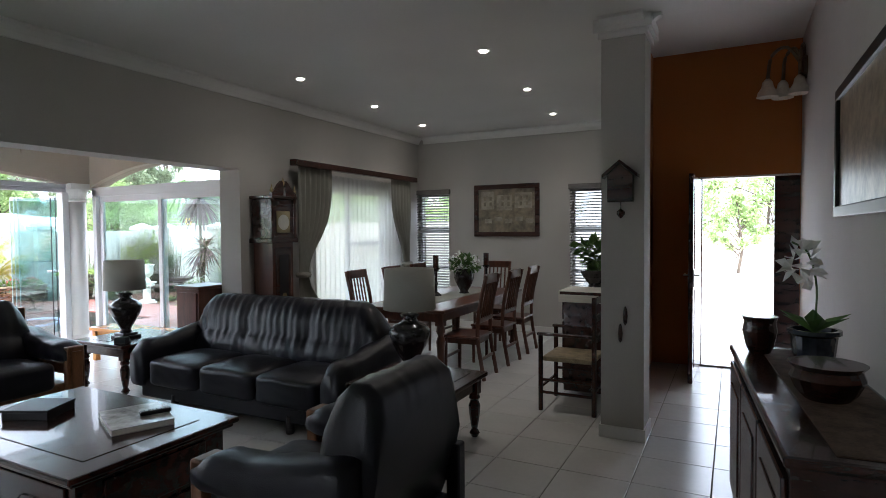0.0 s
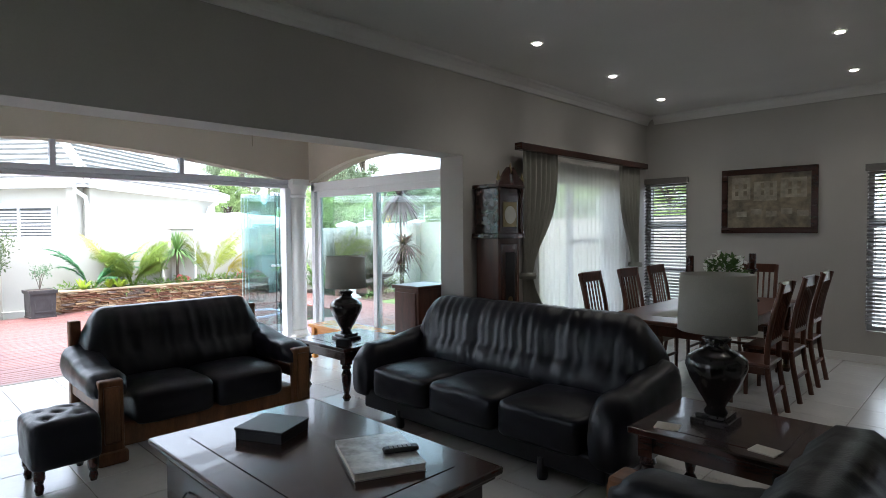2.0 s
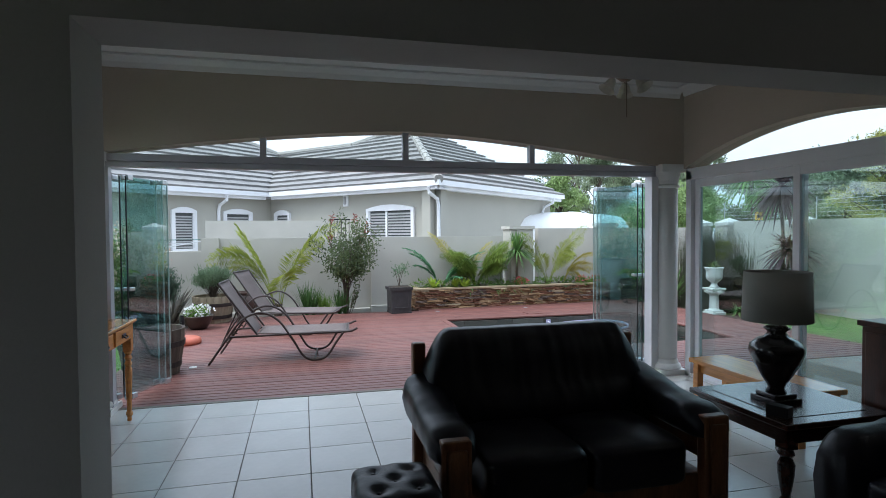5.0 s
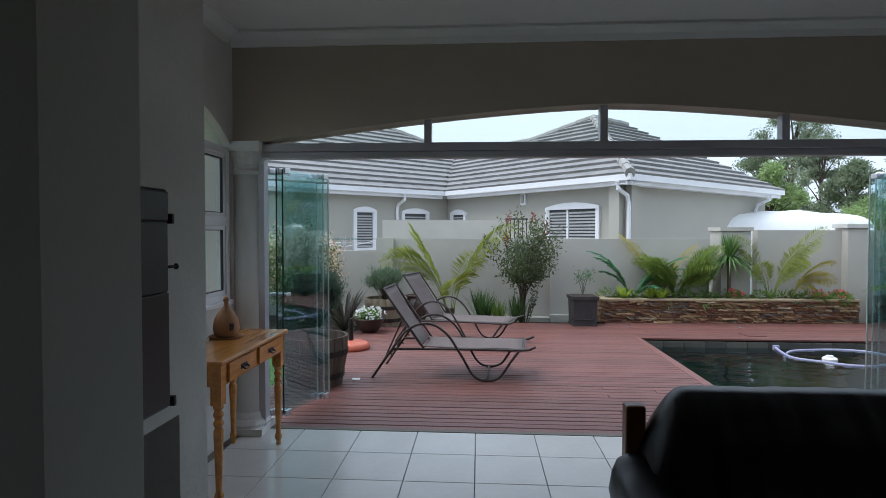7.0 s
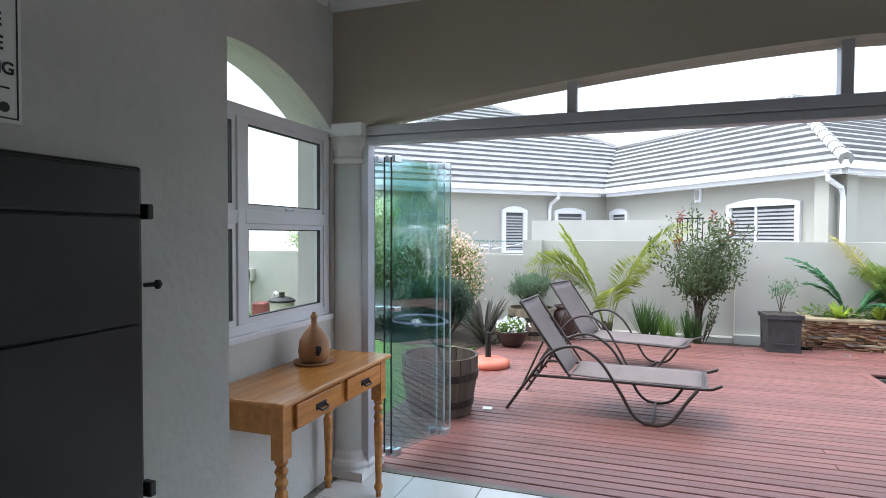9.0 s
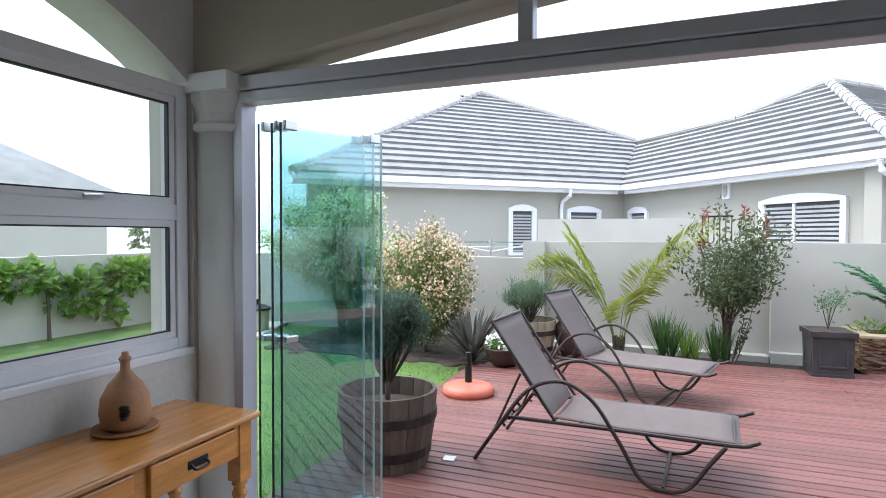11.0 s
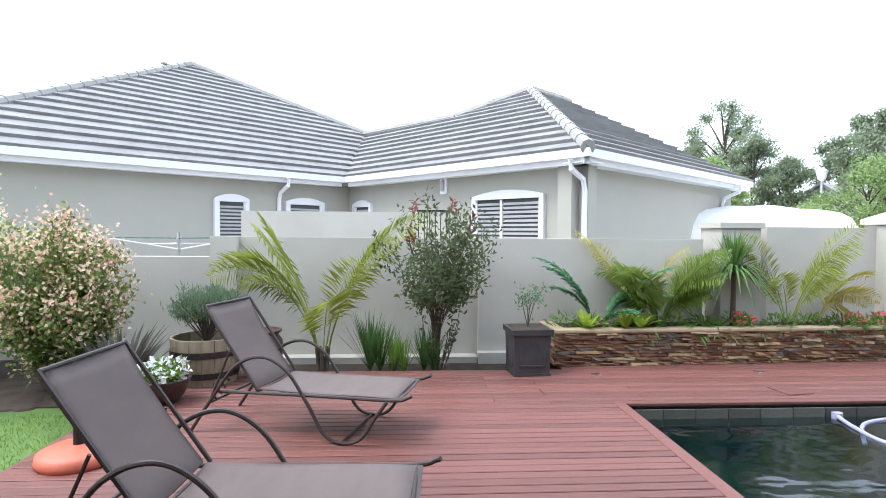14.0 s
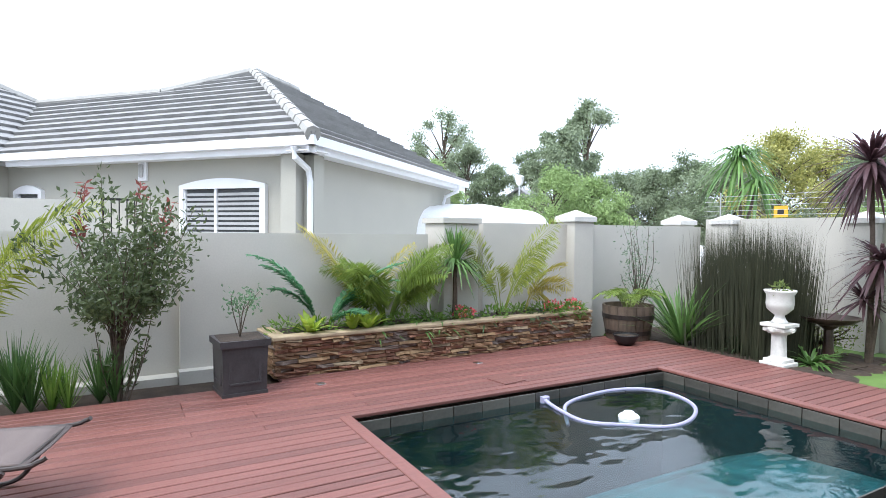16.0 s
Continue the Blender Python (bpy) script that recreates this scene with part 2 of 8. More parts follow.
# living room side of the wall to the sunroom
structure("wall_west", boxes((WX0, WX1, -3.0, OPEN_L, 0, CEIL), (WX0, WX1, OPEN_R, 5.45, 0, CEIL), (WX0, WX1, OPEN_L, OPEN_R, OPEN_T, CEIL),
          (WX0, WX1, 5.45, 7.35, 2.16, CEIL), (WX0, WX1, 7.35, DINE_Y + 0.25, 0, CEIL)), M_WALL, "warm grey painted wall with a wide opening", "wall")
W1, W2 = (-4.47, -3.87, 0.36, 2.18), (-1.87, -1.25, 0.36, 2.18)
structure("wall_north", boxes((WX1, W1[0], DINE_Y, DINE_Y + 0.25, 0, CEIL), (W1[1], W2[0], DINE_Y, DINE_Y + 0.25, 0, CEIL), (W2[1], -0.6, DINE_Y, DINE_Y + 0.25, 0, CEIL),
          *[(w[0], w[1], DINE_Y, DINE_Y + 0.25, a, b) for w in (W1, W2) for a, b in ((0, w[2]), (w[3], CEIL))]), M_WALL, "warm grey dining room wall with two tall windows", "wall")
structure("wall_pier", boxes((-0.6, HALL_X, 4.07, 4.38, 0, 3.02), (-0.6, -0.57, 4.38, DINE_Y + 0.25, 0, HALL_CEIL)), M_WALL, "pale grey wall end between dining room and hall", "wall")
structure("wall_hall_side", boxes((-0.57, -0.56, 4.39, 6.8, 0, HALL_CEIL)), M_ORANGE, "burnt orange painted hall wall", "wall")
structure("wall_hall_end", boxes((-0.57, -0.06, 6.8, 7.0, 0, HALL_CEIL), (RIGHT_X, 1.2, 6.8, 7.0, 0, HALL_CEIL), (-0.06, RIGHT_X, 6.8, 7.0, 2.15, HALL_CEIL)), M_ORANGE, "burnt orange wall round the front door", "wall")
structure("wall_east", boxes((RIGHT_X, 1.2, -3.0, 6.8, 0, HALL_CEIL)), M_PALE, "pale grey painted wall", "wall")
# opening added in this unseen wall to let fill daylight into the room
structure("wall_south", boxes((WX1, -3.7, -3.2, -3.0, 0, CEIL), (-2.4, RIGHT_X, -3.2, -3.0, 0, CEIL), (-3.7, -2.4, -3.2, -3.0, 0, 0.9), (-3.7, -2.4, -3.2, -3.0, 2.1, CEIL)), M_WALL, "plain grey wall with an added unseen opening for fill light", "wall")
structure("ceiling", boxes((WX1, -0.57, -3.0, DINE_Y, CEIL, CEIL + 0.15), (-0.57, -0.3, -3.0, 4.2, CEIL, CEIL + 0.15), (-0.3, RIGHT_X, -3.0, 4.2, CEIL, CEIL + 0.15)), M_CEIL, "white plaster living room ceiling", "ceiling")
structure("ceiling_hall", boxes((-0.57, RIGHT_X, 4.2, 6.8, HALL_CEIL, HALL_CEIL + 0.15), (-0.57, RIGHT_X, 4.14, 4.2, CEIL + 0.15, HALL_CEIL)), M_CEIL, "higher white hall ceiling", "ceiling")


def cornice(bm, axis, at, lo, hi, top, side, size=0.11):
    """A coved moulding along a wall; side: +1 or -1, the way into the room."""
    s = size
    prof = [(at, top - s), (at, top), (at + side * s, top), (at + side * s, top - 0.2 * s), (at + side * 0.7 * s, top - 0.3 * s), (at + side * 0.35 * s, top - 0.6 * s), (at + side * 0.22 * s, top - s)]
    prism(bm, prof, {"x": "y", "y": "x"}[axis], lo, hi)


bm = bmesh.new()
cornice(bm, "x", WX1, -3.0, DINE_Y, CEIL - 0.001, 1)
cornice(bm, "y", DINE_Y, WX1 + 0.12, -0.6, CEIL - 0.001, -1)
cornice(bm, "y", 4.07, -0.6, HALL_X, CEIL - 0.001, -1)
cornice(bm, "x", HALL_X, 4.07, 4.14, CEIL - 0.001, 1)
cornice(bm, "x", RIGHT_X, -3.0, 4.14, CEIL - 0.001, -1)
structure("trim_cornice_living", bm, M_CEIL, "white coved ceiling cornice", "cornice")
structure("trim_pier_cap", boxes((-0.62, HALL_X + 0.02, 4.05, 4.40, 2.98, 3.02), (-0.65, HALL_X + 0.05, 4.02, 4.43, 3.02, 3.11)), M_CEIL, "white moulded cap on the wall end", "cornice")
structure("baseboard", boxes((WX1, -0.6, DINE_Y - 0.014, DINE_Y, 0, 0.09), (-0.614, -0.6, 4.07, DINE_Y - 0.02, 0, 0.09), (-0.614, HALL_X + 0.014, 4.056, 4.07, 0, 0.09), (HALL_X, HALL_X + 0.014, 4.07, 4.38, 0, 0.09),
          (WX1, WX1 + 0.014, 4.22, 5.45, 0, 0.09), (WX1, WX1 + 0.014, 7.35, DINE_Y, 0, 0.09), (WX1, WX1 + 0.014, -3, OPEN_L, 0, 0.09), (RIGHT_X - 0.014, RIGHT_X, -3, 6.8, 0, 0.09)), M_WHITE, "cream painted skirting board", "skirting")

# sunroom shell
SY0, SY1 = -1.22, 4.55           # window wall and side opening
BX, BY = -6.02, -0.58            # braai wall


def arch(bm, axis, at0, at1, lo, hi, base, rise, top, power=2.0, n=24):
    """The wall above a flat arch, from the arch's line up to top."""
    mid, half = (lo + hi) / 2, (hi - lo) / 2
    for i in range(n):
        a, b = lo + (hi - lo) * i / n, lo + (hi - lo) * (i + 1) / n
        za, zb = (base + rise * (1 - abs((v - mid) / half) ** power) for v in (a, b))
        prism(bm, [(a, za), (b, zb), (b, top), (a, top)], axis, at0, at1)


bm = bmesh.new()
arch(bm, "x", -7.98, GLASS_X + 0.08, -1.09, 4.34, 2.235, 0.27, 3.2, 1.5)
box(bm, -7.98, GLASS_X + 0.08, -1.55, -1.09, 2.2, 3.2)
box(bm, -7.98, GLASS_X + 0.08, 4.34, 4.9, 2.2, 3.2)
structure("wall_glass_front", bm, M_BEIGE, "beige wall above the folding doors with a flat arch", "wall")
bm = boxes((WX0, WX0 + 0.006, SY1, SY1 + 0.25, 0, 3.2))
arch(bm, "y", SY1, SY1 + 0.22, -7.68, WX0, 2.2, 0.27, 3.2, 2.0)
structure("wall_side_arch", bm, M_BEIGE, "beige wall with an arched sliding door opening", "wall")
bm = boxes((-7.98, BX, SY0 - 0.26, SY0, 0, 1.03), (-7.98, -7.76, SY0 - 0.26, SY0, 1.03, 3.2), (-6.06, BX, SY0 - 0.26, SY0, 1.03, 3.2))
arch(bm, "y", SY0 - 0.26, SY0, -7.76, -6.06, 2.2, 0.3, 3.2, 2.0, 18)
structure("wall_window_recess", bm, M_PLASTER, "white plastered wall round an arched window", "wall")
bm = boxes((-6.02, -5.78, -1.5, BY, 0, 3.2), (-5.78, -4.9, -1.5, BY, 1.72, 3.2), (-4.9, -4.76, -1.5, BY, 0, 3.2), (-5.78, -4.9, -1.5, BY, 0.8, 0.87), (-5.78, -4.9, -1.5, -1.3, 0, 0.8), (-5.78, -4.9, -1.5, -1.3, 0.87, 1.72), (-5.78, -5.66, -1.3, BY, 0.87, 1.72),
           (-4.76, -4.5, -1.5, OPEN_L, 3.13, 3.2))
structure("wall_braai", bm, M_PLASTER, "white plastered chimney breast with a built-in fireplace", "wall")
structure("wall_sunroom_upper", boxes((BX, -4.9, BY - 0.02, BY + 0.001, 3.0, 3.2)), M_PLASTER, "plaster strip under the sunroom ceiling", "wall")
structure("ceiling_sunroom", boxes((-7.98, WX0, -1.5, 4.8, SUN_CEIL, SUN_CEIL + 0.2)), M_CEIL, "white sunroom ceiling", "ceiling")
bm = bmesh.new()
cornice(bm, "x", GLASS_X + 0.08, SY0, SY1, SUN_CEIL - 0.001, 1, 0.1)
cornice(bm, "y", SY1, GLASS_X + 0.19, WX0, SUN_CEIL - 0.001, -1, 0.1)
cornice(bm, "y", SY0, GLASS_X + 0.19, BX, SUN_CEIL - 0.001, 1, 0.1)
cornice(bm, "x", WX0, OPEN_L, SY1, SUN_CEIL - 0.001, -1, 0.1)
structure("trim_cornice_sunroom", bm, M_CEIL, "white stepped cornice round the sunroom", "cornice")
structure("roof_slab", boxes((-8.25, 1.4, -3.4, 8.6, 3.72, 3.85)), M_CEIL, "plain roof deck over the house", "roof")
structure("wall_outer", boxes((-7.98, -4.85, -1.75, -1.5, 2.9, 3.8), (-7.98, -4.85, 4.8, 4.9, 3.2, 3.8), (-7.98, -7.9, -1.5, 4.9, 3.26, 3.8)), M_GWALL, "outer parapet of the sunroom", "wall")


def column(name, x, y):
    c = thing(name, "white moulded plaster column at the sunroom corner", "column", (x, y, 0))
    c["kind"] = "structure"
    bm = bmesh.new()
    lathe(bm, [(0.12, 0.16), (0.12, 2.02)], seg=28)
    part("shaft", bm, M_WHITE, c, smooth=True)
    bm = boxes((-0.16, 0.16, -0.16, 0.16, 0, 0.05))
    lathe(bm, [(0.155, 0.05), (0.165, 0.075), (0.155, 0.1), (0.135, 0.115), (0.13, 0.14), (0.12, 0.165)], seg=28)
    part("base", bm, M_WHITE, c)
    bm = boxes((-0.145, 0.145, -0.145, 0.145, 2.17, 2.25))
    lathe(bm, [(0.12, 2.0), (0.135, 2.01), (0.137, 2.03), (0.122, 2.045), (0.124, 2.08), (0.142, 2.13), (0.145, 2.17)], seg=28)
    part("capital", bm, M_WHITE, c)


column("column", -7.88, -1.15)
column("column", -7.84, 4.45)

# beam, mullions and glazing over the folding doors
fd = thing("door_folding_frame", "grey aluminium head frame with arched lights above", "door frame", (0, 0, 0))
fd["kind"] = "structure"
part("head", boxes((-7.91, -7.82, -1.09, 4.34, 2.125, 2.175), (-7.90, -7.81, -1.09, 4.34, 2.178, 2.24), bev=0.006), M_ALU, fd)
part("jamb", boxes((-7.91, -7.82, -1.055, -0.998, 0, 2.125)), M_ALU, fd)
part("jamb", boxes((-7.93, -7.80, 4.25, 4.33, 0, 2.125)), M_WINW, fd)
for y, h in ((0.27, 0.2), (1.583, 0.29), (2.886, 0.2)):
    part("mullion", boxes((-7.90, -7.82, y - 0.028, y + 0.028, 2.235, 2.235 + h), bev=0.005), M_ALU, fd)
ob = part("arched_pane", boxes((-7.865, -7.857, -1.09, 4.34, 2.235, 2.52)), M_GLASS, fd)
ob.visible_shadow = False
part("sill_track", boxes((-7.95, -7.90, -1.09, 4.34, -0.02, 0.004)), M_GROUT, fd)

# ---- garden ground, deck and pool ----
PX0, PX1, PY0, PY1 = -12.08, -9.48, 3.08, 6.68
structure("ground", boxes((-600, -14.5, -600, 600, -0.6, -0.25), (-14.5, 600, -600, -8.3, -0.6, -0.25), (-14.5, 600, 10.6, 600, -0.6, -0.25), (1.3, 600, -8.3, 10.6, -0.6, -0.25)), M_PAVE, "pale paved ground running to the distance", "ground")
structure("lawn", boxes((-14.3, 1.3, -8.1, -1.45, -0.3, -0.06), (-14.3, -4.85, 8.02, 10.3, -0.3, -0.075)), M_GRASS, "short green lawn beside the deck", "lawn")
structure("ground_under_deck", boxes((-14.3, -7.93, -1.45, 2.9, -0.3, -0.1), (PX1 + 0.2, -7.93, 2.9, 8.02, -0.3, -0.1), (-14.3, PX0 - 0.2, 2.9, 8.02, -0.3, -0.1), (PX0 - 0.2, PX1 + 0.2, 6.9, 8.02, -0.3, -0.1), (-7.93, -4.85, 4.8, 8.02, -0.3, -0.1)), M_SOIL, "bare earth under the deck", "ground")
bm = bmesh.new()
for i in range(150):
    x, y = random.uniform(-14.3, -12.2), random.uniform(-4.6, -1.2)
    lathe(bm, [(0.12, 0), (0.1, 0.02), (0.02, 0.03)], (x, y, -0.062), 7)
for i in range(120):
    x, y = random.uniform(-14.2, -11.0), random.uniform(8.1, 9.9)
    lathe(bm, [(0.14, 0), (0.1, 0.02), (0.02, 0.03)], (x, y, -0.076), 7)
box(bm, -14.29, -12.4, -4.6, -1.46, -0.2, -0.045)
box(bm, -14.29, -11.2, 8.03, 9.6, -0.2, -0.055)
structure("flower_bed", bm, M_SOIL, "dark mulched flower beds along the wall", "flower bed")

deck = thing("deck", "red-brown stained timber deck with grooved gaps", "deck")
deck["kind"] = "structure"
board_cache = {}


def board(x, y0, y1, along="y", w=0.0885):
    key = (round(y1 - y0, 2), along)
    if key not in board_cache:
        bm = bmesh.new()
        ln = (y1 - y0) / 2
        if along == "y":
            box(bm, -w / 2, w / 2, -ln, ln, -0.028, 0, 0.004, 1)
        else:
            box(bm, -ln, ln, -w / 2, w / 2, -0.028, 0, 0.004, 1)
        me = bpy.data.meshes.new("board")
        bm.to_mesh(me)
        bm.free()
        me.materials.append(M_DECK)
        board_cache[key] = me
    mid = (y0 + y1) / 2
    z = -0.002 + random.uniform(-0.0015, 0.0015)
    share("board", board_cache[key], deck, pose(x, mid, z) if along == "y" else pose(mid, x, z))


n = int((13.55 - 7.96) / 0.1)
for i in range(n):
    x = -8.0 - 0.1 * i
    y0 = -1.42 if x > -12.2 else -1.42 + min(0.6, (-12.2 - x) * 0.6)
    if PX0 - 0.1 < x < PX1 + 0.12:
        board(x, round(y0, 2), PY0 - 0.11)
        board(x, PY1 + 0.11, 7.95)
    else:
        mid = random.choice((1.9, 2.4, 3.3))
        board(x, round(y0, 2), mid)
        board(x, mid + 0.004, 7.95)
for i in range(4):
    board(-13.5 - 0.1 * i, 2.84, 7.95)
for y in (PY0 - 0.055, PY1 + 0.055):
    board(y, PX0 - 0.1, PX1 + 0.1, "x", 0.1)
part("fascia", boxes((-12.2, -7.96, -1.45, -1.425, -0.12, -0.01)), M_DECK, deck)
part("joist", boxes(*[(-13.4, -7.96, y, y + 0.05, -0.1, -0.033) for y in (-1.3, 0.4, 1.6, 2.7, 7.0, 7.8)]), M_SOIL, deck)

M_POOLT = mat("mottled_pool_tile", (0.085, 0.08, 0.068), 0.45, var=0.35, scale=6, fine=40, bump=0.1, random_ob=0.5)
# basin colour holds the dimness of the far, deep water
M_POOL = mat("dimmed_teal_pool_plaster", (0.009, 0.045, 0.055), 0.7, var=0.25, scale=1.0, fine=20, bump=0.1)
pool = thing("pool", "dark tiled swimming pool sunk in the deck", "swimming pool")
pool["kind"] = "structure"
t_ = 0.15
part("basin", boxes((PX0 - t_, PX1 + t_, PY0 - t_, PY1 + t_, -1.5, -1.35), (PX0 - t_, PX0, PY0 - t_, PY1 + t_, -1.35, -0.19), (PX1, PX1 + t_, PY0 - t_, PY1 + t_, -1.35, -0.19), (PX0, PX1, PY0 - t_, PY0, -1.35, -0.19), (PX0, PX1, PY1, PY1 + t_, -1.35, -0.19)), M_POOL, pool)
# slope coloured paler than the basin to stand in for near-side reflections
bm = bmesh.new()
prism(bm, [(PX1, -1.35), (PX1, -0.4), (PX1 - 1.4, -0.5), (PX1 - 1.9, -0.75), (PX1 - 2.45, -1.35)], "y", PY0, PY1)
part("slope", bm, mat("brightened_teal_pool_slope", (0.034, 0.13, 0.14), 0.7, var=0.42, scale=1.6, fine=9, bump=0.1), pool, "teal plastered pool slope, brightened to stand in for reflections")
tm = bpy.data.meshes.new("pool_tile")
bm = boxes((-0.146, 0.146, -0.006, 0.006, -0.075, 0.075), bev=0.003)
bm.to_mesh(tm)
bm.free()
tm.materials.append(M_POOLT)
for i in range(int((PY1 - PY0) / 0.3)):
    for x in (PX0 + 0.006, PX1 - 0.006):
        share("pool_tile", tm, pool, pose(x, PY0 + 0.15 + 0.3 * i, -0.11, 0, 0, 90))
for i in range(int((PX1 - PX0) / 0.3)):
    for y in (PY0 + 0.006, PY1 - 0.006):
        share("pool_tile", tm, pool, pose(PX0 + 0.13 + 0.3 * i, y, -0.11))
M_WATER = bpy.data.materials.new("rippled_pool_water")
M_WATER.use_nodes = True
n_, l_ = M_WATER.node_tree.nodes, M_WATER.node_tree.links
n_.clear()
tr, gl, fr, mx, out, bp, nz, tc, mp = (n_.new("ShaderNode" + k) for k in ("BsdfTransparent", "BsdfGlossy", "Fresnel", "MixShader", "OutputMaterial", "Bump", "TexNoise", "TexCoord", "Mapping"))
tr.inputs["Color"].default_value = (0.58, 0.84, 0.87, 1)
gl.inputs["Roughness"].default_value = 0.02
fr.inputs["IOR"].default_value = 1.6
mp.inputs["Scale"].default_value = (1.5, 0.9, 1)
nz.inputs["Scale"].default_value, nz.inputs["Detail"].default_value = 2.0, 2
bp.inputs["Strength"].default_value, bp.inputs["Distance"].default_value = 0.4, 0.05
l_.new(tc.outputs["Object"], mp.inputs["Vector"])
l_.new(mp.outputs[0], nz.inputs["Vector"])
l_.new(nz.outputs["Fac"], bp.inputs["Height"])
for s in (gl, fr):
    l_.new(bp.outputs[0], s.inputs["Normal"])
l_.new(fr.outputs[0], mx.inputs[0])
l_.new(tr.outputs[0], mx.inputs[1])
l_.new(gl.outputs[0], mx.inputs[2])
l_.new(mx.outputs[0], out.inputs["Surface"])
bm = bmesh.new()
bmesh.ops.create_grid(bm, x_segments=2, y_segments=2, size=0.5)
for v in bm.verts:
    v.co = ((PX0 + PX1) / 2 + v.co.x * (PX1 - PX0 - 0.01), (PY0 + PY1) / 2 + v.co.y * (PY1 - PY0 - 0.01), -0.12)
water = structure("water", bm, M_WATER, "dark rippled pool water", "water")
water.visible_shadow = False

# ---- garden walls ----
GX = -14.3
for k, row in enumerate(((GX - 0.2, GX, -8.3, -1.3, -0.3, 1.21), (GX - 0.3, GX - 0.1, -1.3, 2.0, -0.3, 1.455), (GX - 0.22, GX + 0.03, -1.3, -0.98, -0.3, 1.46), (GX - 0.2, GX, 2.0, 4.9, -0.3, 1.455), (GX - 0.2, GX, 5.75, 10.3, -0.3, 1.62))):
    structure(f"wall_garden_back_{k + 1}", boxes(row), M_GWALL, "grey rendered garden boundary wall", "garden wall")
structure("wall_garden_right", boxes((-14.2, -2.0, 10.3, 10.5, -0.3, 1.75)), M_GWALL, "grey rendered garden wall behind the reeds", "garden wall")
structure("wall_garden_left", boxes((-14.3, 2.0, -8.3, -8.1, -0.3, 1.21)), M_GWALL, "grey rendered garden wall with a vine", "garden wall")
structure("wall_plinth", boxes((GX, GX + 0.14, 1.98, 2.75, -0.3, 0.035), (GX - 0.1, GX + 0.1, -1.2, 1.97, -0.3, -0.02)), M_GWALL, "low rendered plinth at the foot of the wall", "plinth")
structure("wall_neighbour_yard", boxes((-16.6, -16.45, -1.55, 1.25, -0.25, 1.85)), M_GWALL, "grey yard wall of the neighbouring house", "garden wall")


M_CAP = mat("pale_cement_cap", (0.56, 0.55, 0.52), 0.85, var=0.12, scale=4, fine=50, bump=0.3)


def pier(x, y, w, h, pyramid=True):
    p = thing("pier", "grey rendered wall pier with a pale cap", "pier", (x, y, -0.28), group="garden wall piers")
    part("shaft", boxes((-w / 2, w / 2, -w / 2, w / 2, 0, h + 0.18), bev=0.01), M_GWALL, p)
    bm = boxes((-w / 2 - 0.03, w / 2 + 0.03, -w / 2 - 0.03, w / 2 + 0.03, h + 0.18, h + 0.25))
    if pyramid:
        c = w / 2 + 0.03
        base = [bm.verts.new((sx * c, sy * c, h + 0.25)) for sx, sy in ((-1, -1), (1, -1), (1, 1), (-1, 1))]
        tip = bm.verts.new((0, 0, h + 0.36))
        for i in range(4):
            bm.faces.new((base[i], base[(i + 1) % 4], tip))
    part("cap", bm, M_CAP if pyramid else M_GWALL, p)


pier(GX - 0.05, 5.28, 0.52, 1.70, False)
for x, y in ((GX - 0.02, 7.42), (-14.75, 10.3), (-13.8, 10.35), (-11.75, 10.35), (-9.4, 10.35)):
    pier(x, y, 0.38, 1.76)

# ---- the neighbouring house ----
V_, L_, G_, E_ = (Vector(p) for p in ((-20.5, -0.37, 2.65), (-15.09, -6.09, 2.65), (-15.48, 3.75, 2.65), (-20.54, 9.4, 2.65)))
A1, A2, P_, Q_ = (Vector(p) for p in ((-24.3, -5.25, 6.33), (-21.3, 4.12, 5.05), (-24.75, -0.22, 4.46), (-21.85, 2.3, 4.45)))
house = thing("neighbour_house", "single-storey grey rendered house with a tiled hip roof", "house")
UP = Vector((0, 0, 0.12))


def courses(a, b, top, rows, name="roof_course"):
    """Roof tile courses between an eave a-b and an upper line given as a function of the share along the slope."""
    for i in range(rows):
        s0, s1 = i / rows, (i + 1) / rows
        p0, p1 = top(s0)
        q0, q1 = top(min(1, s1 + 0.012))
        nrm = (p1 - p0).cross(q0 - p0).normalized()
        if nrm.z < 0:
            nrm = -nrm
        bm = bmesh.new()
        lift, thin = nrm * 0.075, nrm * 0.005
        vs = [bm.verts.new(v) for v in (p0, p1, q1, q0, p0 + lift, p1 + lift, q1 + thin, q0 + thin)]
        for f in ((0, 1, 2, 3), (4, 5, 6, 7), (0, 1, 5, 4), (1, 2, 6, 5), (2, 3, 7, 6), (3, 0, 4, 7)):
            try:
                bm.faces.new([vs[k] for k in f])
            except ValueError:
                pass
        bmesh.ops.recalc_face_normals(bm, faces=bm.faces[:])
        part(name, bm, M_ROOF, roof)


def mixv(a, b, s):
    return a + (b - a) * s


def roof_face(*pts):
    bm = bmesh.new()
    bm.faces.new([bm.verts.new(p) for p in pts])
    return bm


roof = part("roof", roof_face(L_ + UP, V_ + UP, P_, A1), M_ROOF, house, "grey concrete tile roof")
# left wing slope: the right edge climbs the valley to P_, then the hip to A1
h1 = (P_.z - L_.z) / (A1.z - L_.z)


def top_left(s):
    right = mixv(V_ + UP, P_, s / h1) if s < h1 else mixv(P_, A1, (s - h1) / (1 - h1))
    return mixv(L_ + UP, A1, s), right


courses(L_, V_, top_left, 19)
h2 = (Q_.z - V_.z) / (A2.z - V_.z)


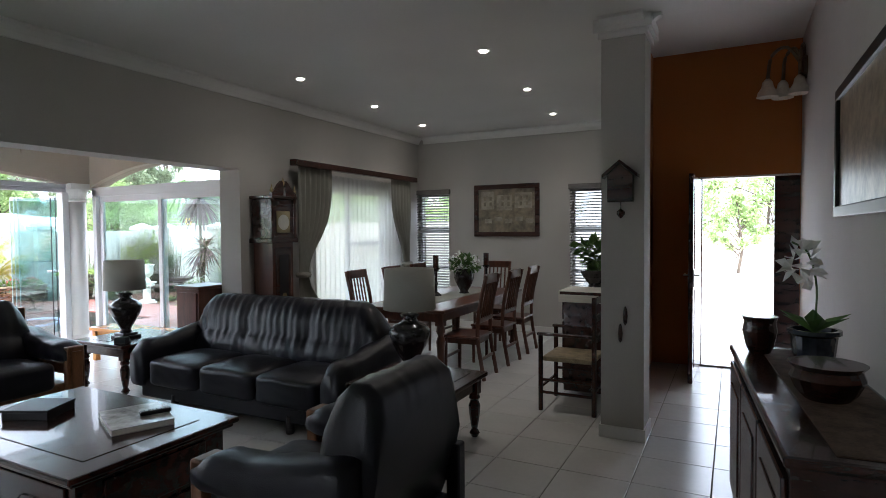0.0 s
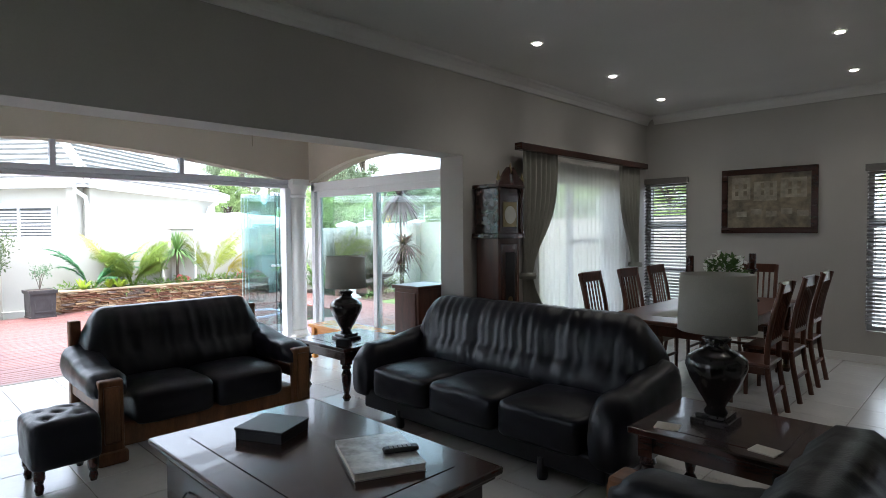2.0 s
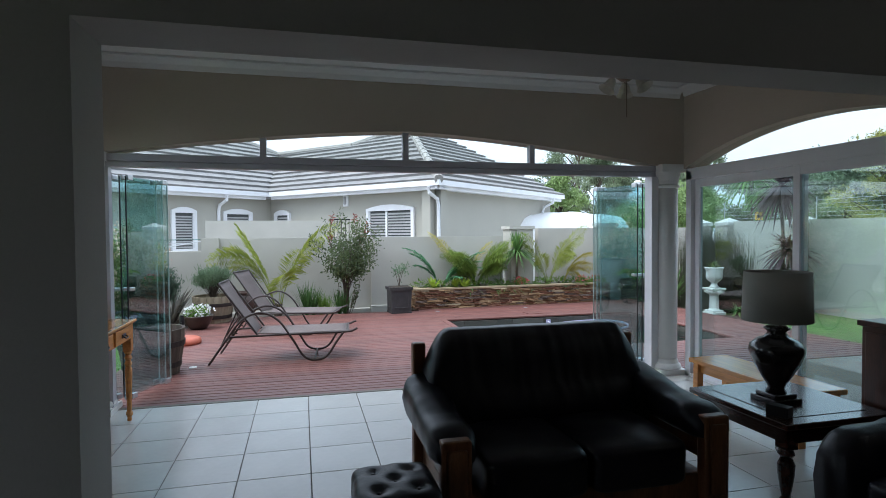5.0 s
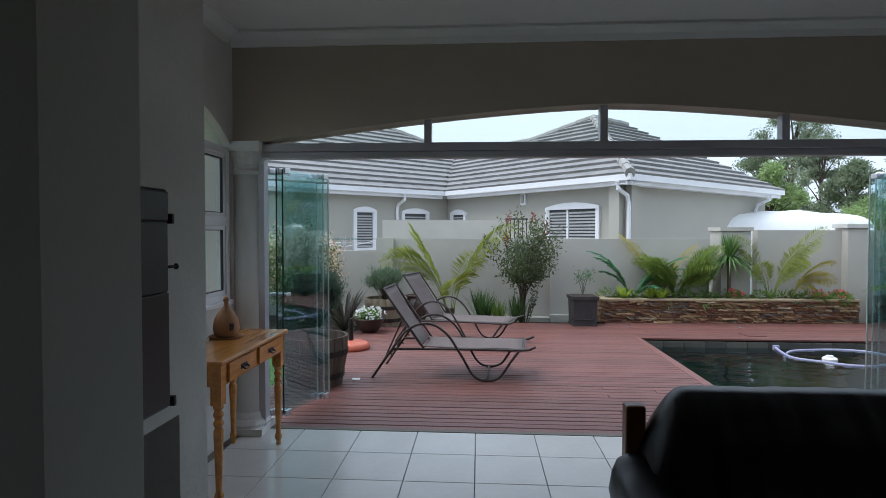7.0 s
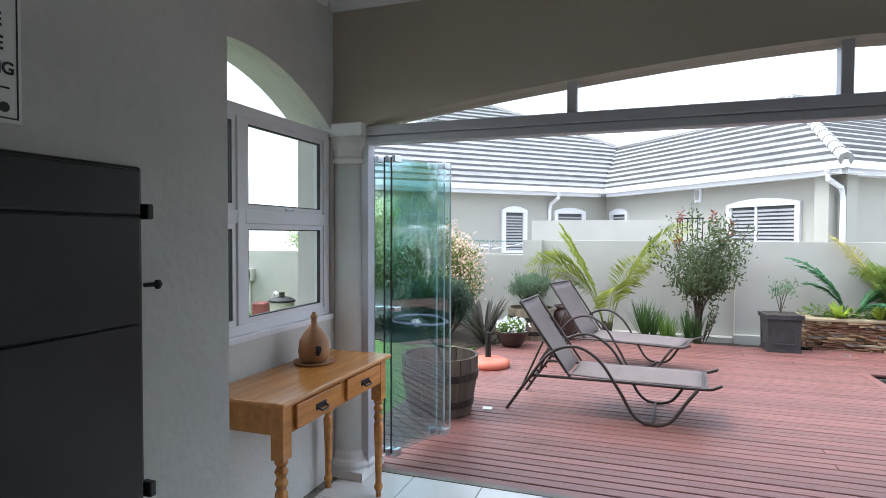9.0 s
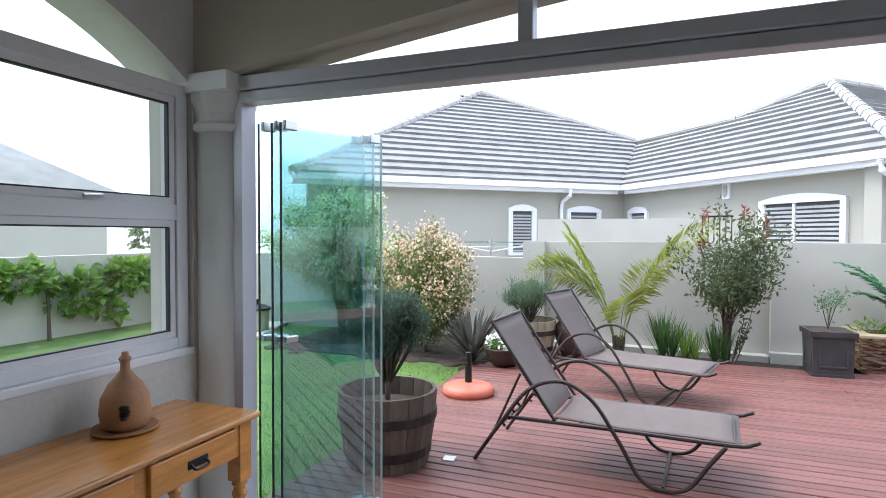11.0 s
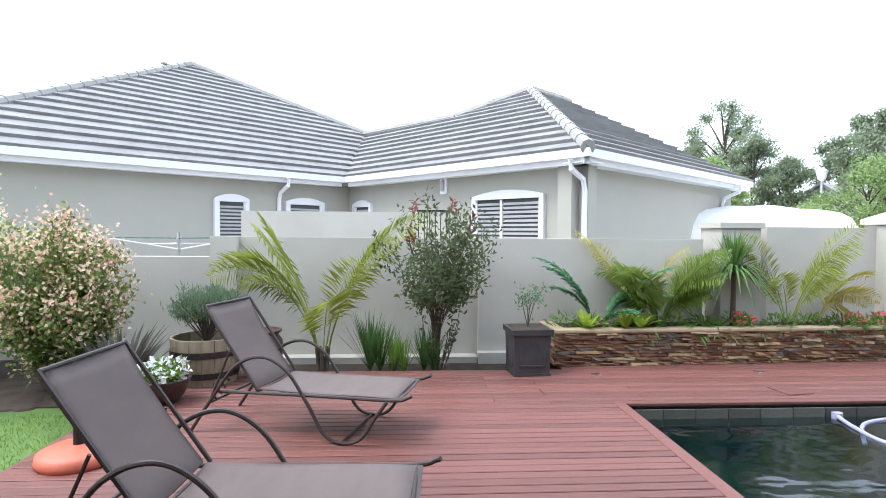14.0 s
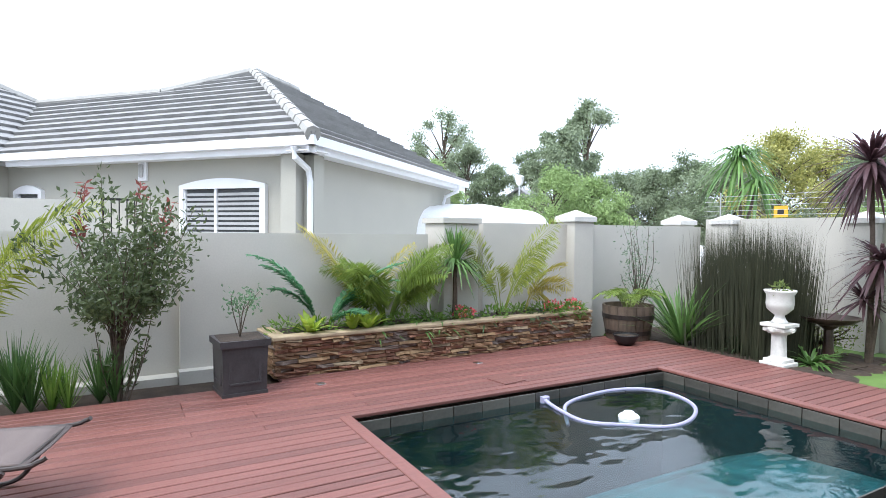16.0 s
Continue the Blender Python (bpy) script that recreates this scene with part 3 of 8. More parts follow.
def top_right(s):
    left = mixv(V_ + UP, P_, min(1, s / h2)) if s < h2 else mixv(Q_, A2, (s - h2) / (1 - h2))
    if s >= h2 - 0.001:
        left = mixv(Q_, A2, max(0, (s - h2) / (1 - h2)))
    return left, mixv(G_ + UP, A2, s)


courses(V_, G_, top_right, 13)
part("roof_plane", roof_face(V_ + UP, G_ + UP, A2, Q_, P_), M_ROOF, house)
courses(G_, E_, lambda s: (mixv(G_ + UP, A2, s), mixv(E_ + UP, A2 + Vector((-1.2, 1.3, 0)), s)), 13)
BACK1, BACK2 = Vector((-33, -9, 2.7)), Vector((-29, 4, 2.7))
part("roof_back", roof_face(A1, P_, BACK2, BACK1), M_ROOF, house)
part("roof_back", roof_face(L_ + UP, A1, BACK1), M_ROOF, house)
part("roof_back", roof_face(A2, A2 + Vector((-1.2, 1.3, 0)), E_ + UP, BACK2), M_ROOF, house)
part("roof_back", roof_face(Q_, A2, BACK2, P_), M_ROOF, house)


def ridge(a, b):
    bm = bmesh.new()
    k = max(2, int((b - a).length / 0.42))
    for i in range(k):
        tube(bm, [mixv(a, b, i / k), mixv(a, b, (i + 1.05) / k)], 0.115, 8, 0.1)
    part("ridge_tile", bm, M_RIDGE, house, "pale mortared ridge tiles")


for a, b in ((L_ + UP, A1), (A1, P_), (G_ + UP, A2), (P_, Q_), (Q_, A2), (A2, A2 + Vector((-1.2, 1.3, 0)))):
    ridge(a + Vector((0, 0, 0.03)), b + Vector((0, 0, 0.03)))


def along(a, b, inset, name, mat_, z0, z1, thick, label="", ext=0.0, ext1=None):
    """A slab along the plan line a-b, set in towards the house."""
    d = Vector((b.x - a.x, b.y - a.y, 0)).normalized()
    i = Vector((-d.y, d.x, 0))
    if i.x > 0:
        i = -i
    p, q = a + i * inset - d * ext, b + i * inset + d * (ext if ext1 is None else ext1)
    bm = bmesh.new()
    prism(bm, [(p.x, p.y), (q.x, q.y), (q.x + i.x * thick, q.y + i.y * thick), (p.x + i.x * thick, p.y + i.y * thick)], "z", z0, z1)
    return part(name, bm, mat_, house, label)


for a, b in ((L_, V_), (V_, G_), (G_, E_)):
    along(a, b, 0.4, "wall", M_HWALL, -0.3, 2.62, 0.25, "", -0.35 if b is V_ else (-0.2 if a is G_ else 0.6), 0.6 if b is V_ else -0.25)
    along(a, b, -0.02, "gutter", M_WINW, 2.66, 2.79, 0.12, "white roof gutter", 0.02)
    along(a, b, 0.08, "fascia", M_WINW, 2.57, 2.68, 0.04, "white fascia board", -0.02)
    along(a, b, 0.1, "soffit", M_WINW, 2.585, 2.6, 0.34)


def on_wall(a, b, at, out=0.0):
    """The pose on a house wall nearest to a plan point: x along the wall, y inwards."""
    d = Vector((b.x - a.x, b.y - a.y, 0)).normalized()
    i = Vector((-d.y, d.x, 0))
    if i.x > 0:
        i = -i
        d = -d
    s = (Vector((at[0], at[1], 0)) - Vector((a.x, a.y, 0))).dot(d)
    p = Vector((a.x, a.y, 0)) + d * s + i * (0.4 - out)
    r = Matrix((( d.x, i.x, 0, p.x), (d.y, i.y, 0, p.y), (0, 0, 1, 0), (0, 0, 0, 1)))
    return r


M_SLAT = mat("grey_blind_slat", (0.40, 0.40, 0.40), 0.6, var=0.1, scale=2, fine=30)
M_DARKGLASS = mat("dark_window_pane", (0.10, 0.105, 0.11), 0.1, var=0.1, scale=1, fine=10, bump=0)


def house_window(m, w, z0, z1, panes=2, blinds=True):
    win = new("window")
    win.parent, win.matrix_basis = house, m
    surround = boxes((-w / 2, -w / 2 + 0.09, -0.07, 0.0, z0, z1), (w / 2 - 0.09, w / 2, -0.07, 0, z0, z1), (-w / 2, w / 2, -0.075, 0.0, z0 - 0.07, z0))
    arch(surround, "y", -0.072, 0, -w / 2, w / 2, z1, 0.0, z1 + 0.001, 2, 1)
    arch_t = [(-w / 2, z1)] + [(-w / 2 + w * i / 10, z1 + 0.06 + 0.1 * (1 - (2 * i / 10 - 1) ** 2)) for i in range(11)] + [(w / 2, z1)]
    prism(surround, arch_t, "y", -0.072, 0)
    part("surround", surround, M_WINW, win, "white arched plaster surround")
    part("pane", boxes((-w / 2 + 0.09, w / 2 - 0.09, -0.012, -0.004, z0, z1)), M_DARKGLASS, win)
    for i in range(panes + 1):
        x = -w / 2 + 0.09 + (w - 0.18) * (i / panes if panes != 2 else (0, 0.42, 1)[i])
        part("frame", boxes((x - 0.025, x + 0.025, -0.05, -0.012, z0, z1)), M_WINW, win)
    if blinds:
        k = int((z1 - z0) / 0.075)
        for i in range(k):
            part("blind_slat", boxes((-w / 2 + 0.1, w / 2 - 0.1, -0.035, -0.014, z0 + 0.02 + 0.075 * i, z0 + 0.062 + 0.075 * i)), M_SLAT, win)


house_window(on_wall(V_, G_, (-17.2, 2.87)), 1.66, 1.32, 2.12)
house_window(on_wall(L_, V_, (-19.04, -2.5)), 0.74, 1.15, 2.12, 1)
house_window(on_wall(L_, V_, (-20.23, -1.24)), 1.0, 1.3, 2.12, 1)
house_window(on_wall(V_, G_, (-20.6, 0.05)), 0.75, 1.3, 2.1, 1)


def downpipe(m, label="white downpipe"):
    bm = bmesh.new()
    tube(bm, [(0, -0.45, 2.64), (0, -0.42, 2.5), (0, -0.1, 2.36), (0, -0.05, 2.2), (0, -0.05, -0.3)], 0.045, 8)
    p = part("downpipe", bm, M_WINW, house, label)
    p.matrix_basis = m


for a, b, at in ((L_, V_, (-19.77, -1.72)), (V_, G_, (-15.95, 3.88)), (G_, E_, (-20.2, 8.4))):
    downpipe(on_wall(a, b, at))
wl_ = new("wall_light")
wl_.parent, wl_.matrix_basis = house, on_wall(V_, G_, (-18.46, 1.82))
part("bracket", boxes((-0.09, 0.09, -0.05, 0.0, 2.28, 2.6), bev=0.01), M_WINW, wl_)
part("lens", boxes((-0.045, 0.045, -0.09, -0.05, 2.33, 2.55), bev=0.02), M_SLAT, wl_)
bm = bmesh.new()
tube(bm, [(-22.9, -5.4, 5.6), (-22.9, -5.4, 5.98)], 0.04, 8)
lathe(bm, [(0.08, 0), (0.08, 0.04)], (-22.9, -5.4, 5.95), 10)
part("vent_pipe", bm, M_RIDGE, house)

# ---- interior things ----
def loft(bm, rings, cap=True):
    vs = [[bm.verts.new(p) for p in ring] for ring in rings]
    k = len(vs[0])
    for a, b in zip(vs, vs[1:]):
        for i in range(k):
            bm.faces.new((a[i], a[(i + 1) % k], b[(i + 1) % k], b[i]))
    if cap:
        bm.faces.new(vs[0][::-1])
        bm.faces.new(vs[-1])
    bmesh.ops.recalc_face_normals(bm, faces=bm.faces[:])


def cushion(x0, x1, y0, y1, z0, z1, puff=0.03, n=14):
    """A soft block: a rounded, crowned cushion."""
    bm = bmesh.new()
    bmesh.ops.create_cube(bm, size=2)
    bmesh.ops.subdivide_edges(bm, edges=bm.edges[:], cuts=n, use_grid_fill=True)
    for v in bm.verts:
        x, y, z = v.co
        r = 0.16
        f = [math.copysign(min(1, abs(c)) ** 1.0, c) for c in (x, y, z)]
        ln = max(abs(x), abs(y), abs(z))
        s = (abs(x) ** 8 + abs(y) ** 8 + abs(z) ** 8) ** (1 / 8)
        x, y, z = (c * ln / s for c in f)
        crown = puff * (1 - x * x) * (1 - y * y)
        w = 0.006 * noise.noise(Vector((x * 3, y * 3, z * 2 + x0 * 5)))
        v.co = ((x0 + x1) / 2 + x * (x1 - x0) / 2, (y0 + y1) / 2 + y * (y1 - y0) / 2 - w, (z0 + z1) / 2 + z * (z1 - z0) / 2 + (crown if z > 0 else 0) + w)
    return bm


def sofa_back(half, seats, channels, depth):
    """A rolled leather back with stitched upright channels and shoulders that fall to the arms."""
    bm = bmesh.new()
    rings, n = [], 110
    for i in range(n + 1):
        u = -1 + 2 * i / n
        x = u * half
        ridge = abs(math.sin(math.pi * channels * (u + 1) / 2)) if seats == 3 else 0.0
        seam = (0.5 if seats == 3 else 0.06) * (1 - min(1, min(abs((u + 1) / 2 - k / seats) for k in range(seats + 1)) * 22))
        drop = 0.33 * max(0, (abs(u) - 0.76) / 0.24) ** 2.2
        prof = [(0.16, 0.22), (0.36, 0.22), (0.43, 0.5), (0.47, 0.78), (0.45, 0.90), (0.38, 0.955), (0.29, 0.95), (0.22, 0.88), (0.175, 0.76), (0.17, 0.64), (0.135, 0.6), (0.10, 0.52), (0.09, 0.44), (0.12, 0.36)]
        ring = []
        for j, (y, z) in enumerate(prof):
            front = 5 <= j <= 12
            deep = (depth * ridge * (1 if 5 <= j <= 9 else 0.5) - 0.035 * seam) if front else 0
            wob = 0.012 * noise.noise(Vector((x * 8, z * 5, 1.7))) + 0.012 * noise.noise(Vector((x * 19 + z * 6, z * 7, 3)))
            zz = 0.22 + (z - 0.22) * (1 - drop)
            ring.append((x, y - deep - (wob if front else 0), zz + (0.5 * deep if j in (5, 6) else 0)))
        rings.append(ring)
    loft(bm, rings)
    return bm


def sofa_arm(side, half, wood):
    """A fat padded arm that slopes down to the front."""
    bm = bmesh.new()
    rings, n, w = [], 26, 0.24
    for i in range(n + 1):
        t = i / n
        y = 0.40 - 0.86 * t
        top = 0.70 - 0.10 * min(1, t * 1.6) - 0.05 * max(0, t - 0.85) / 0.15
        pinch = 1 - 0.25 * max(0, t - 0.9) / 0.1 - 0.2 * max(0, 0.06 - t) / 0.06
        ring = []
        for k in range(16):
            a = 2 * math.pi * k / 16
            cx, cz = math.cos(a), math.sin(a)
            xx = side * (half - w / 2 + 0.03) + w / 2 * pinch * math.copysign(abs(cx) ** 0.7, cx) + 0.012 * noise.noise(Vector((y * 8, a * 2, side)))
            lo = 0.42 if wood else 0.14
            zz = (top + lo) / 2 + (top - lo) / 2 * pinch * math.copysign(abs(cz) ** 0.6, cz) + 0.008 * noise.noise(Vector((y * 14, a * 2, 4)))
            ring.append((xx, y, zz))
        rings.append(ring)
    loft(bm, rings)
    return bm


def sofa(name, label, half, seats, at, rz, channels, wood=True):
    s = thing(name, label, "sofa" if seats > 1 else "armchair", at, rz, "leather suite")
    part("backrest", sofa_back(half - 0.1, seats, channels, 0.008 if seats == 3 else 0.003), M_LEATHER, s, smooth=True)
    sw = (2 * half - 0.46) / seats
    for i in range(seats):
        x0 = -half + 0.23 + sw * i
        part("seat_cushion", cushion(x0 + 0.004, x0 + sw - 0.004, -0.47, 0.16, 0.2, 0.44), M_LEATHER, s, smooth=True)
    part("base", boxes((-half + 0.1, half - 0.1, -0.42, 0.42, 0.08, 0.24), bev=0.02), M_ARMWOOD if wood and seats > 1 else M_LEATHER, s)
    for side in (-1, 1):
        part("armrest", sofa_arm(side, half, wood), M_LEATHER, s, smooth=True)
        xo = side * (half - 0.085)
        if wood:
            bm = boxes((xo - 0.075, xo + 0.075, -0.475, -0.40, 0.07, 0.56), (xo - 0.05, xo + 0.05, -0.49, -0.475, 0.14, 0.52), bev=0.014)
            box(bm, xo - 0.095, xo + 0.095, -0.50, -0.38, 0.0, 0.09, 0.02)
            part("arm_post", bm, M_ARMWOOD, s, "reddish-brown wooden arm front")
            bm = boxes((xo - 0.03, xo + 0.03, -0.40, 0.46, 0.3, 0.40), (xo - 0.04, xo + 0.04, 0.40, 0.475, 0.0, 0.86 if seats > 1 else 0.5), bev=0.012)
            part("side_frame", bm, M_ARMWOOD if seats > 1 else M_LEATHER, s)
        else:
            bm = bmesh.new()
            lathe(bm, [(0.03, 0), (0.035, 0.02), (0.03, 0.14)], (xo * 0.6, -0.4, 0), 12)
            part("foot", bm, M_BLACK, s, "small dark foot")
            bm = bmesh.new()
            lathe(bm, [(0.03, 0), (0.035, 0.02), (0.03, 0.14)], (xo * 0.9, 0.36, 0), 12)
            part("foot", bm, M_BLACK, s, "small dark foot")
    return s


sofa("three_seat_sofa", "black leather three-seat sofa with a channelled back", 1.19, 3, (-3.44, 3.47, 0), 0, 27, False)
sofa("two_seat_sofa", "black leather two-seat sofa with wooden arm fronts", 0.8, 2, (-5.42, 2.01, 0), 90, 7)
sofa("leather_armchair", "black leather armchair with wooden arm fronts", 0.475, 1, (-1.40, 1.89, 0), -90, 5)

# ottoman
ot = thing("ottoman", "small black buttoned leather footstool on turned feet", "footstool", (-4.94, 1.0, 0))
bm = cushion(-0.21, 0.21, -0.19, 0.19, 0.13, 0.42, 0.015, 18)
buttons = [(-0.1, -0.09), (0.1, -0.09), (0, 0), (-0.1, 0.09), (0.1, 0.09)]
for v in bm.verts:
    if v.co.z > 0.38:
        for bx, by in buttons:
            v.co.z -= 0.028 * math.exp(-((v.co.x - bx) ** 2 + (v.co.y - by) ** 2) / 0.0012)
part("seat", bm, M_LEATHER, ot, smooth=True)
for bx, by in buttons:
    bm = bmesh.new()
    lathe(bm, [(0.012, 0), (0.011, 0.008), (0.004, 0.012)], (bx, by, 0.402), 10)
    part("button", bm, M_LEATHER, ot)
for sx in (-1, 1):
    for sy in (-1, 1):
        bm = bmesh.new()
        lathe(bm, [(0.018, 0), (0.026, 0.03), (0.02, 0.06), (0.032, 0.09), (0.032, 0.15)], (sx * 0.16, sy * 0.14, 0), 12)
        part("leg", bm, M_DARKWOOD, ot)

# coffee table
ct = thing("coffee_table", "large dark mahogany coffee table with drawers", "coffee table", (-3.18, 1.7, 0))
HX, HY = 0.79, 0.505
part("tabletop", boxes((-HX, HX, -HY, HY, 0.415, 0.45), bev=0.01), M_DARKWOOD, ct)
part("inlay_panel", boxes((-HX + 0.16, HX - 0.16, -HY + 0.16, HY - 0.16, 0.4495, 0.4535), bev=0.0015), M_DARKWOOD, ct)
part("moulding", boxes((-HX + 0.025, HX - 0.025, -HY + 0.025, HY - 0.025, 0.39, 0.415), bev=0.008), M_DARKWOOD, ct)
part("apron", boxes((-HX + 0.07, HX - 0.07, -HY + 0.07, HY - 0.07, 0.12, 0.39)), M_DARKWOOD, ct)
part("plinth", boxes((-HX + 0.03, HX - 0.03, -HY + 0.03, HY - 0.03, 0.0, 0.03), (-HX + 0.05, HX - 0.05, -HY + 0.05, HY - 0.05, 0.03, 0.12), bev=0.008), M_DARKWOOD, ct)
for x0 in (-HX + 0.12, 0.03):
    d = part("drawer", boxes((x0, x0 + 0.62, -HY + 0.055, -HY + 0.072, 0.15, 0.36), bev=0.006), M_DARKWOOD, ct)
    bm = bmesh.new()
    tube(bm, curve_pts([(x0 + 0.26, -HY + 0.05, 0.265), (x0 + 0.28, -HY + 0.02, 0.245), (x0 + 0.34, -HY + 0.02, 0.245), (x0 + 0.36, -HY + 0.05, 0.265)], 12), 0.006, 8)
    part("drawer_pull", bm, M_BLACK, d)
d = part("drawer", boxes((HX - 0.072, HX - 0.055, -0.3, 0.3, 0.15, 0.36), bev=0.006), M_DARKWOOD, ct)
d = part("drawer", boxes((-HX + 0.055, -HX + 0.072, -0.3, 0.3, 0.15, 0.36), bev=0.006), M_DARKWOOD, ct)

M_PAPER = mat("cream_book_pages", (0.62, 0.58, 0.5), 0.8, var=0.1, scale=4, fine=120, bump=0.2, stretch=(1, 1, 20))
M_COVER = mat("glossy_silver_print", (0.50, 0.48, 0.45), 0.2, var=0.35, scale=9, fine=30, bump=0.05)
bk = thing("large_book", "thick glossy picture book lying on the coffee table", "book", (-2.87, 1.86, 0.4535), -24)
part("pages", boxes((-0.205, 0.21, -0.16, 0.16, 0.004, 0.032)), M_PAPER, bk)
part("cover", boxes((-0.21, 0.215, -0.165, 0.165, 0, 0.004), (-0.21, 0.215, -0.165, 0.165, 0.032, 0.037), (-0.214, -0.206, -0.165, 0.165, 0, 0.037), bev=0.001), M_COVER, bk)
for px, py in ((-0.1, 0.07), (0.0, 0.09), (0.11, 0.06), (-0.1, -0.06), (0.01, -0.07), (0.12, -0.06)):
    part("cover_panel", boxes((px - 0.045, px + 0.045, py - 0.055, py + 0.055, 0.037, 0.0376)), M_COVER, bk)
rm = thing("remote_control", "small black remote control lying on the book", "remote", (-2.79, 1.93, 0.4911), 62)
part("body", boxes((-0.085, 0.085, -0.026, 0.026, 0, 0.024), bev=0.009), M_BLACK, rm)
part("keypad", boxes(*[(-0.055 + 0.022 * i, -0.04 + 0.022 * i, -0.014 + 0.011 * j, -0.006 + 0.011 * j, 0.0239, 0.0256) for i in range(5) for j in range(3)]), M_SLAT, rm, "small grey keys")
bx = thing("flat_box", "flat black lidded box on the coffee table", "box", (-3.54, 1.68, 0.4535), 26)
part("tray", boxes((-0.14, 0.14, -0.125, 0.125, 0, 0.045), bev=0.003), M_BLACK, bx)
part("lid", boxes((-0.145, 0.145, -0.13, 0.13, 0.045, 0.062), bev=0.004), M_BLACK, bx)

# lamp tables and lamps
M_SHADE = mat("taupe_linen_shade", (0.42, 0.41, 0.36), 0.9, var=0.08, scale=4, fine=160, bump=0.3)
M_URN = mat("dark_glazed_ceramic", (0.022, 0.019, 0.02), 0.25, var=0.3, scale=5, fine=40, bump=0.1, coat=0.4)


def lamp_table(at, hx, hy, h):
    t = thing("lamp_table", "dark mahogany side table with turned legs", "side table", at, 0, "lamp tables")
    part("tabletop", boxes((-hx, hx, -hy, hy, h - 0.035, h), bev=0.008), M_DARKWOOD, t)
    part("inlay_panel", boxes((-hx + 0.1, hx - 0.1, -hy + 0.1, hy - 0.1, h - 0.0005, h + 0.003), bev=0.001), M_DARKWOOD, t)
    part("apron", boxes((-hx + 0.06, hx - 0.06, -hy + 0.06, hy - 0.06, h - 0.13, h - 0.035)), M_DARKWOOD, t)
    for sx in (-1, 1):
        for sy in (-1, 1):
            bm = boxes((sx * (hx - 0.08) - 0.04, sx * (hx - 0.08) + 0.04, sy * (hy - 0.08) - 0.04, sy * (hy - 0.08) + 0.04, h - 0.16, h - 0.035), bev=0.004)
            lathe(bm, [(0.022, 0), (0.04, 0.03), (0.022, 0.06), (0.03, 0.1), (0.042, 0.18), (0.046, 0.24), (0.03, 0.28), (0.044, 0.3), (0.035, h - 0.16)], (sx * (hx - 0.08), sy * (hy - 0.08), 0), 14)
            part("leg", bm, M_DARKWOOD, t)


def table_lamp(at):
    l = thing("table_lamp", "dark urn-shaped table lamp with a taupe drum shade", "lamp", at, 0, "table lamps")
    bm = boxes((-0.1, 0.1, -0.1, 0.1, 0, 0.035), (-0.08, 0.08, -0.08, 0.08, 0.035, 0.06), bev=0.006)
    part("foot", bm, M_URN, l)
    bm = bmesh.new()
    lathe(bm, [(0.06, 0.06), (0.045, 0.09), (0.06, 0.12), (0.085, 0.16), (0.13, 0.24), (0.155, 0.31), (0.15, 0.35), (0.11, 0.385), (0.07, 0.40), (0.05, 0.43), (0.075, 0.455), (0.05, 0.47)], seg=28)
    part("urn", bm, M_URN, l, smooth=True)
    bm = bmesh.new()
    tube(bm, [(0, 0, 0.46), (0, 0, 0.74)], 0.012)
    part("stem", bm, M_STEEL, l)
    bm = bmesh.new()
    k = 36
    for r0, r1 in ((0.195, 0.185), (0.190, 0.180)):
        a = [bm.verts.new((r0 * math.cos(2 * math.pi * i / k), r0 * math.sin(2 * math.pi * i / k), 0.50)) for i in range(k)]
        b = [bm.verts.new((r1 * math.cos(2 * math.pi * i / k), r1 * math.sin(2 * math.pi * i / k), 0.80)) for i in range(k)]
        for i in range(k):
            bm.faces.new((a[i], a[(i + 1) % k], b[(i + 1) % k], b[i]))
        if r0 == 0.195:
            oa, ob_ = a, b
    for p, q in ((oa, a), (ob_, b)):
        for i in range(k):
            bm.faces.new((p[i], p[(i + 1) % k], q[(i + 1) % k], q[i]))
    bmesh.ops.recalc_face_normals(bm, faces=bm.faces[:])
    part("shade", bm, M_SHADE, l, smooth=True)
    bm = bmesh.new()
    for a in range(3):
        tube(bm, [(0, 0, 0.74), (0.184 * math.cos(a * 2.09), 0.184 * math.sin(a * 2.09), 0.74)], 0.003, 5)
    part("shade_ring", bm, M_STEEL, l)


lamp_table((-5.3, 3.5, 0), 0.4, 0.38, 0.49)
table_lamp((-5.28, 3.42, 0.49))
lamp_table((-1.78, 3.35, 0), 0.4, 0.37, 0.49)
table_lamp((-1.86, 3.36, 0.49))
part_c = thing("coaster", "pale paper coaster on the side table", "coaster", (-2.02, 3.12, 0.49), 12)
part("card", boxes((-0.06, 0.06, -0.05, 0.05, 0, 0.006)), M_PAPER, part_c)
part_c = thing("coaster", "pale paper coaster on the side table", "coaster", (-1.55, 3.1, 0.49), -8)
part("card", boxes((-0.06, 0.06, -0.05, 0.05, 0, 0.006)), M_PAPER, part_c)
part_c = thing("small_box", "small dark box on the side table by the lamp", "box", (-5.05, 3.22, 0.49), 20)
part("body", boxes((-0.06, 0.06, -0.035, 0.035, 0, 0.06), bev=0.004), M_BLACK, part_c)

# pedestal cabinet and bench by the sliding door
pc = thing("pedestal_cabinet", "tall reddish wooden pedestal cabinet", "cabinet", (-4.98, 4.13, 0))
part("body", boxes((-0.175, 0.175, -0.2, 0.2, 0.04, 0.955), bev=0.004), M_REDWOOD, pc)
part("top", boxes((-0.195, 0.195, -0.22, 0.22, 0.955, 0.99), bev=0.006), M_REDWOOD, pc)
part("plinth", boxes((-0.185, 0.185, -0.21, 0.21, 0, 0.06), bev=0.004), M_REDWOOD, pc)
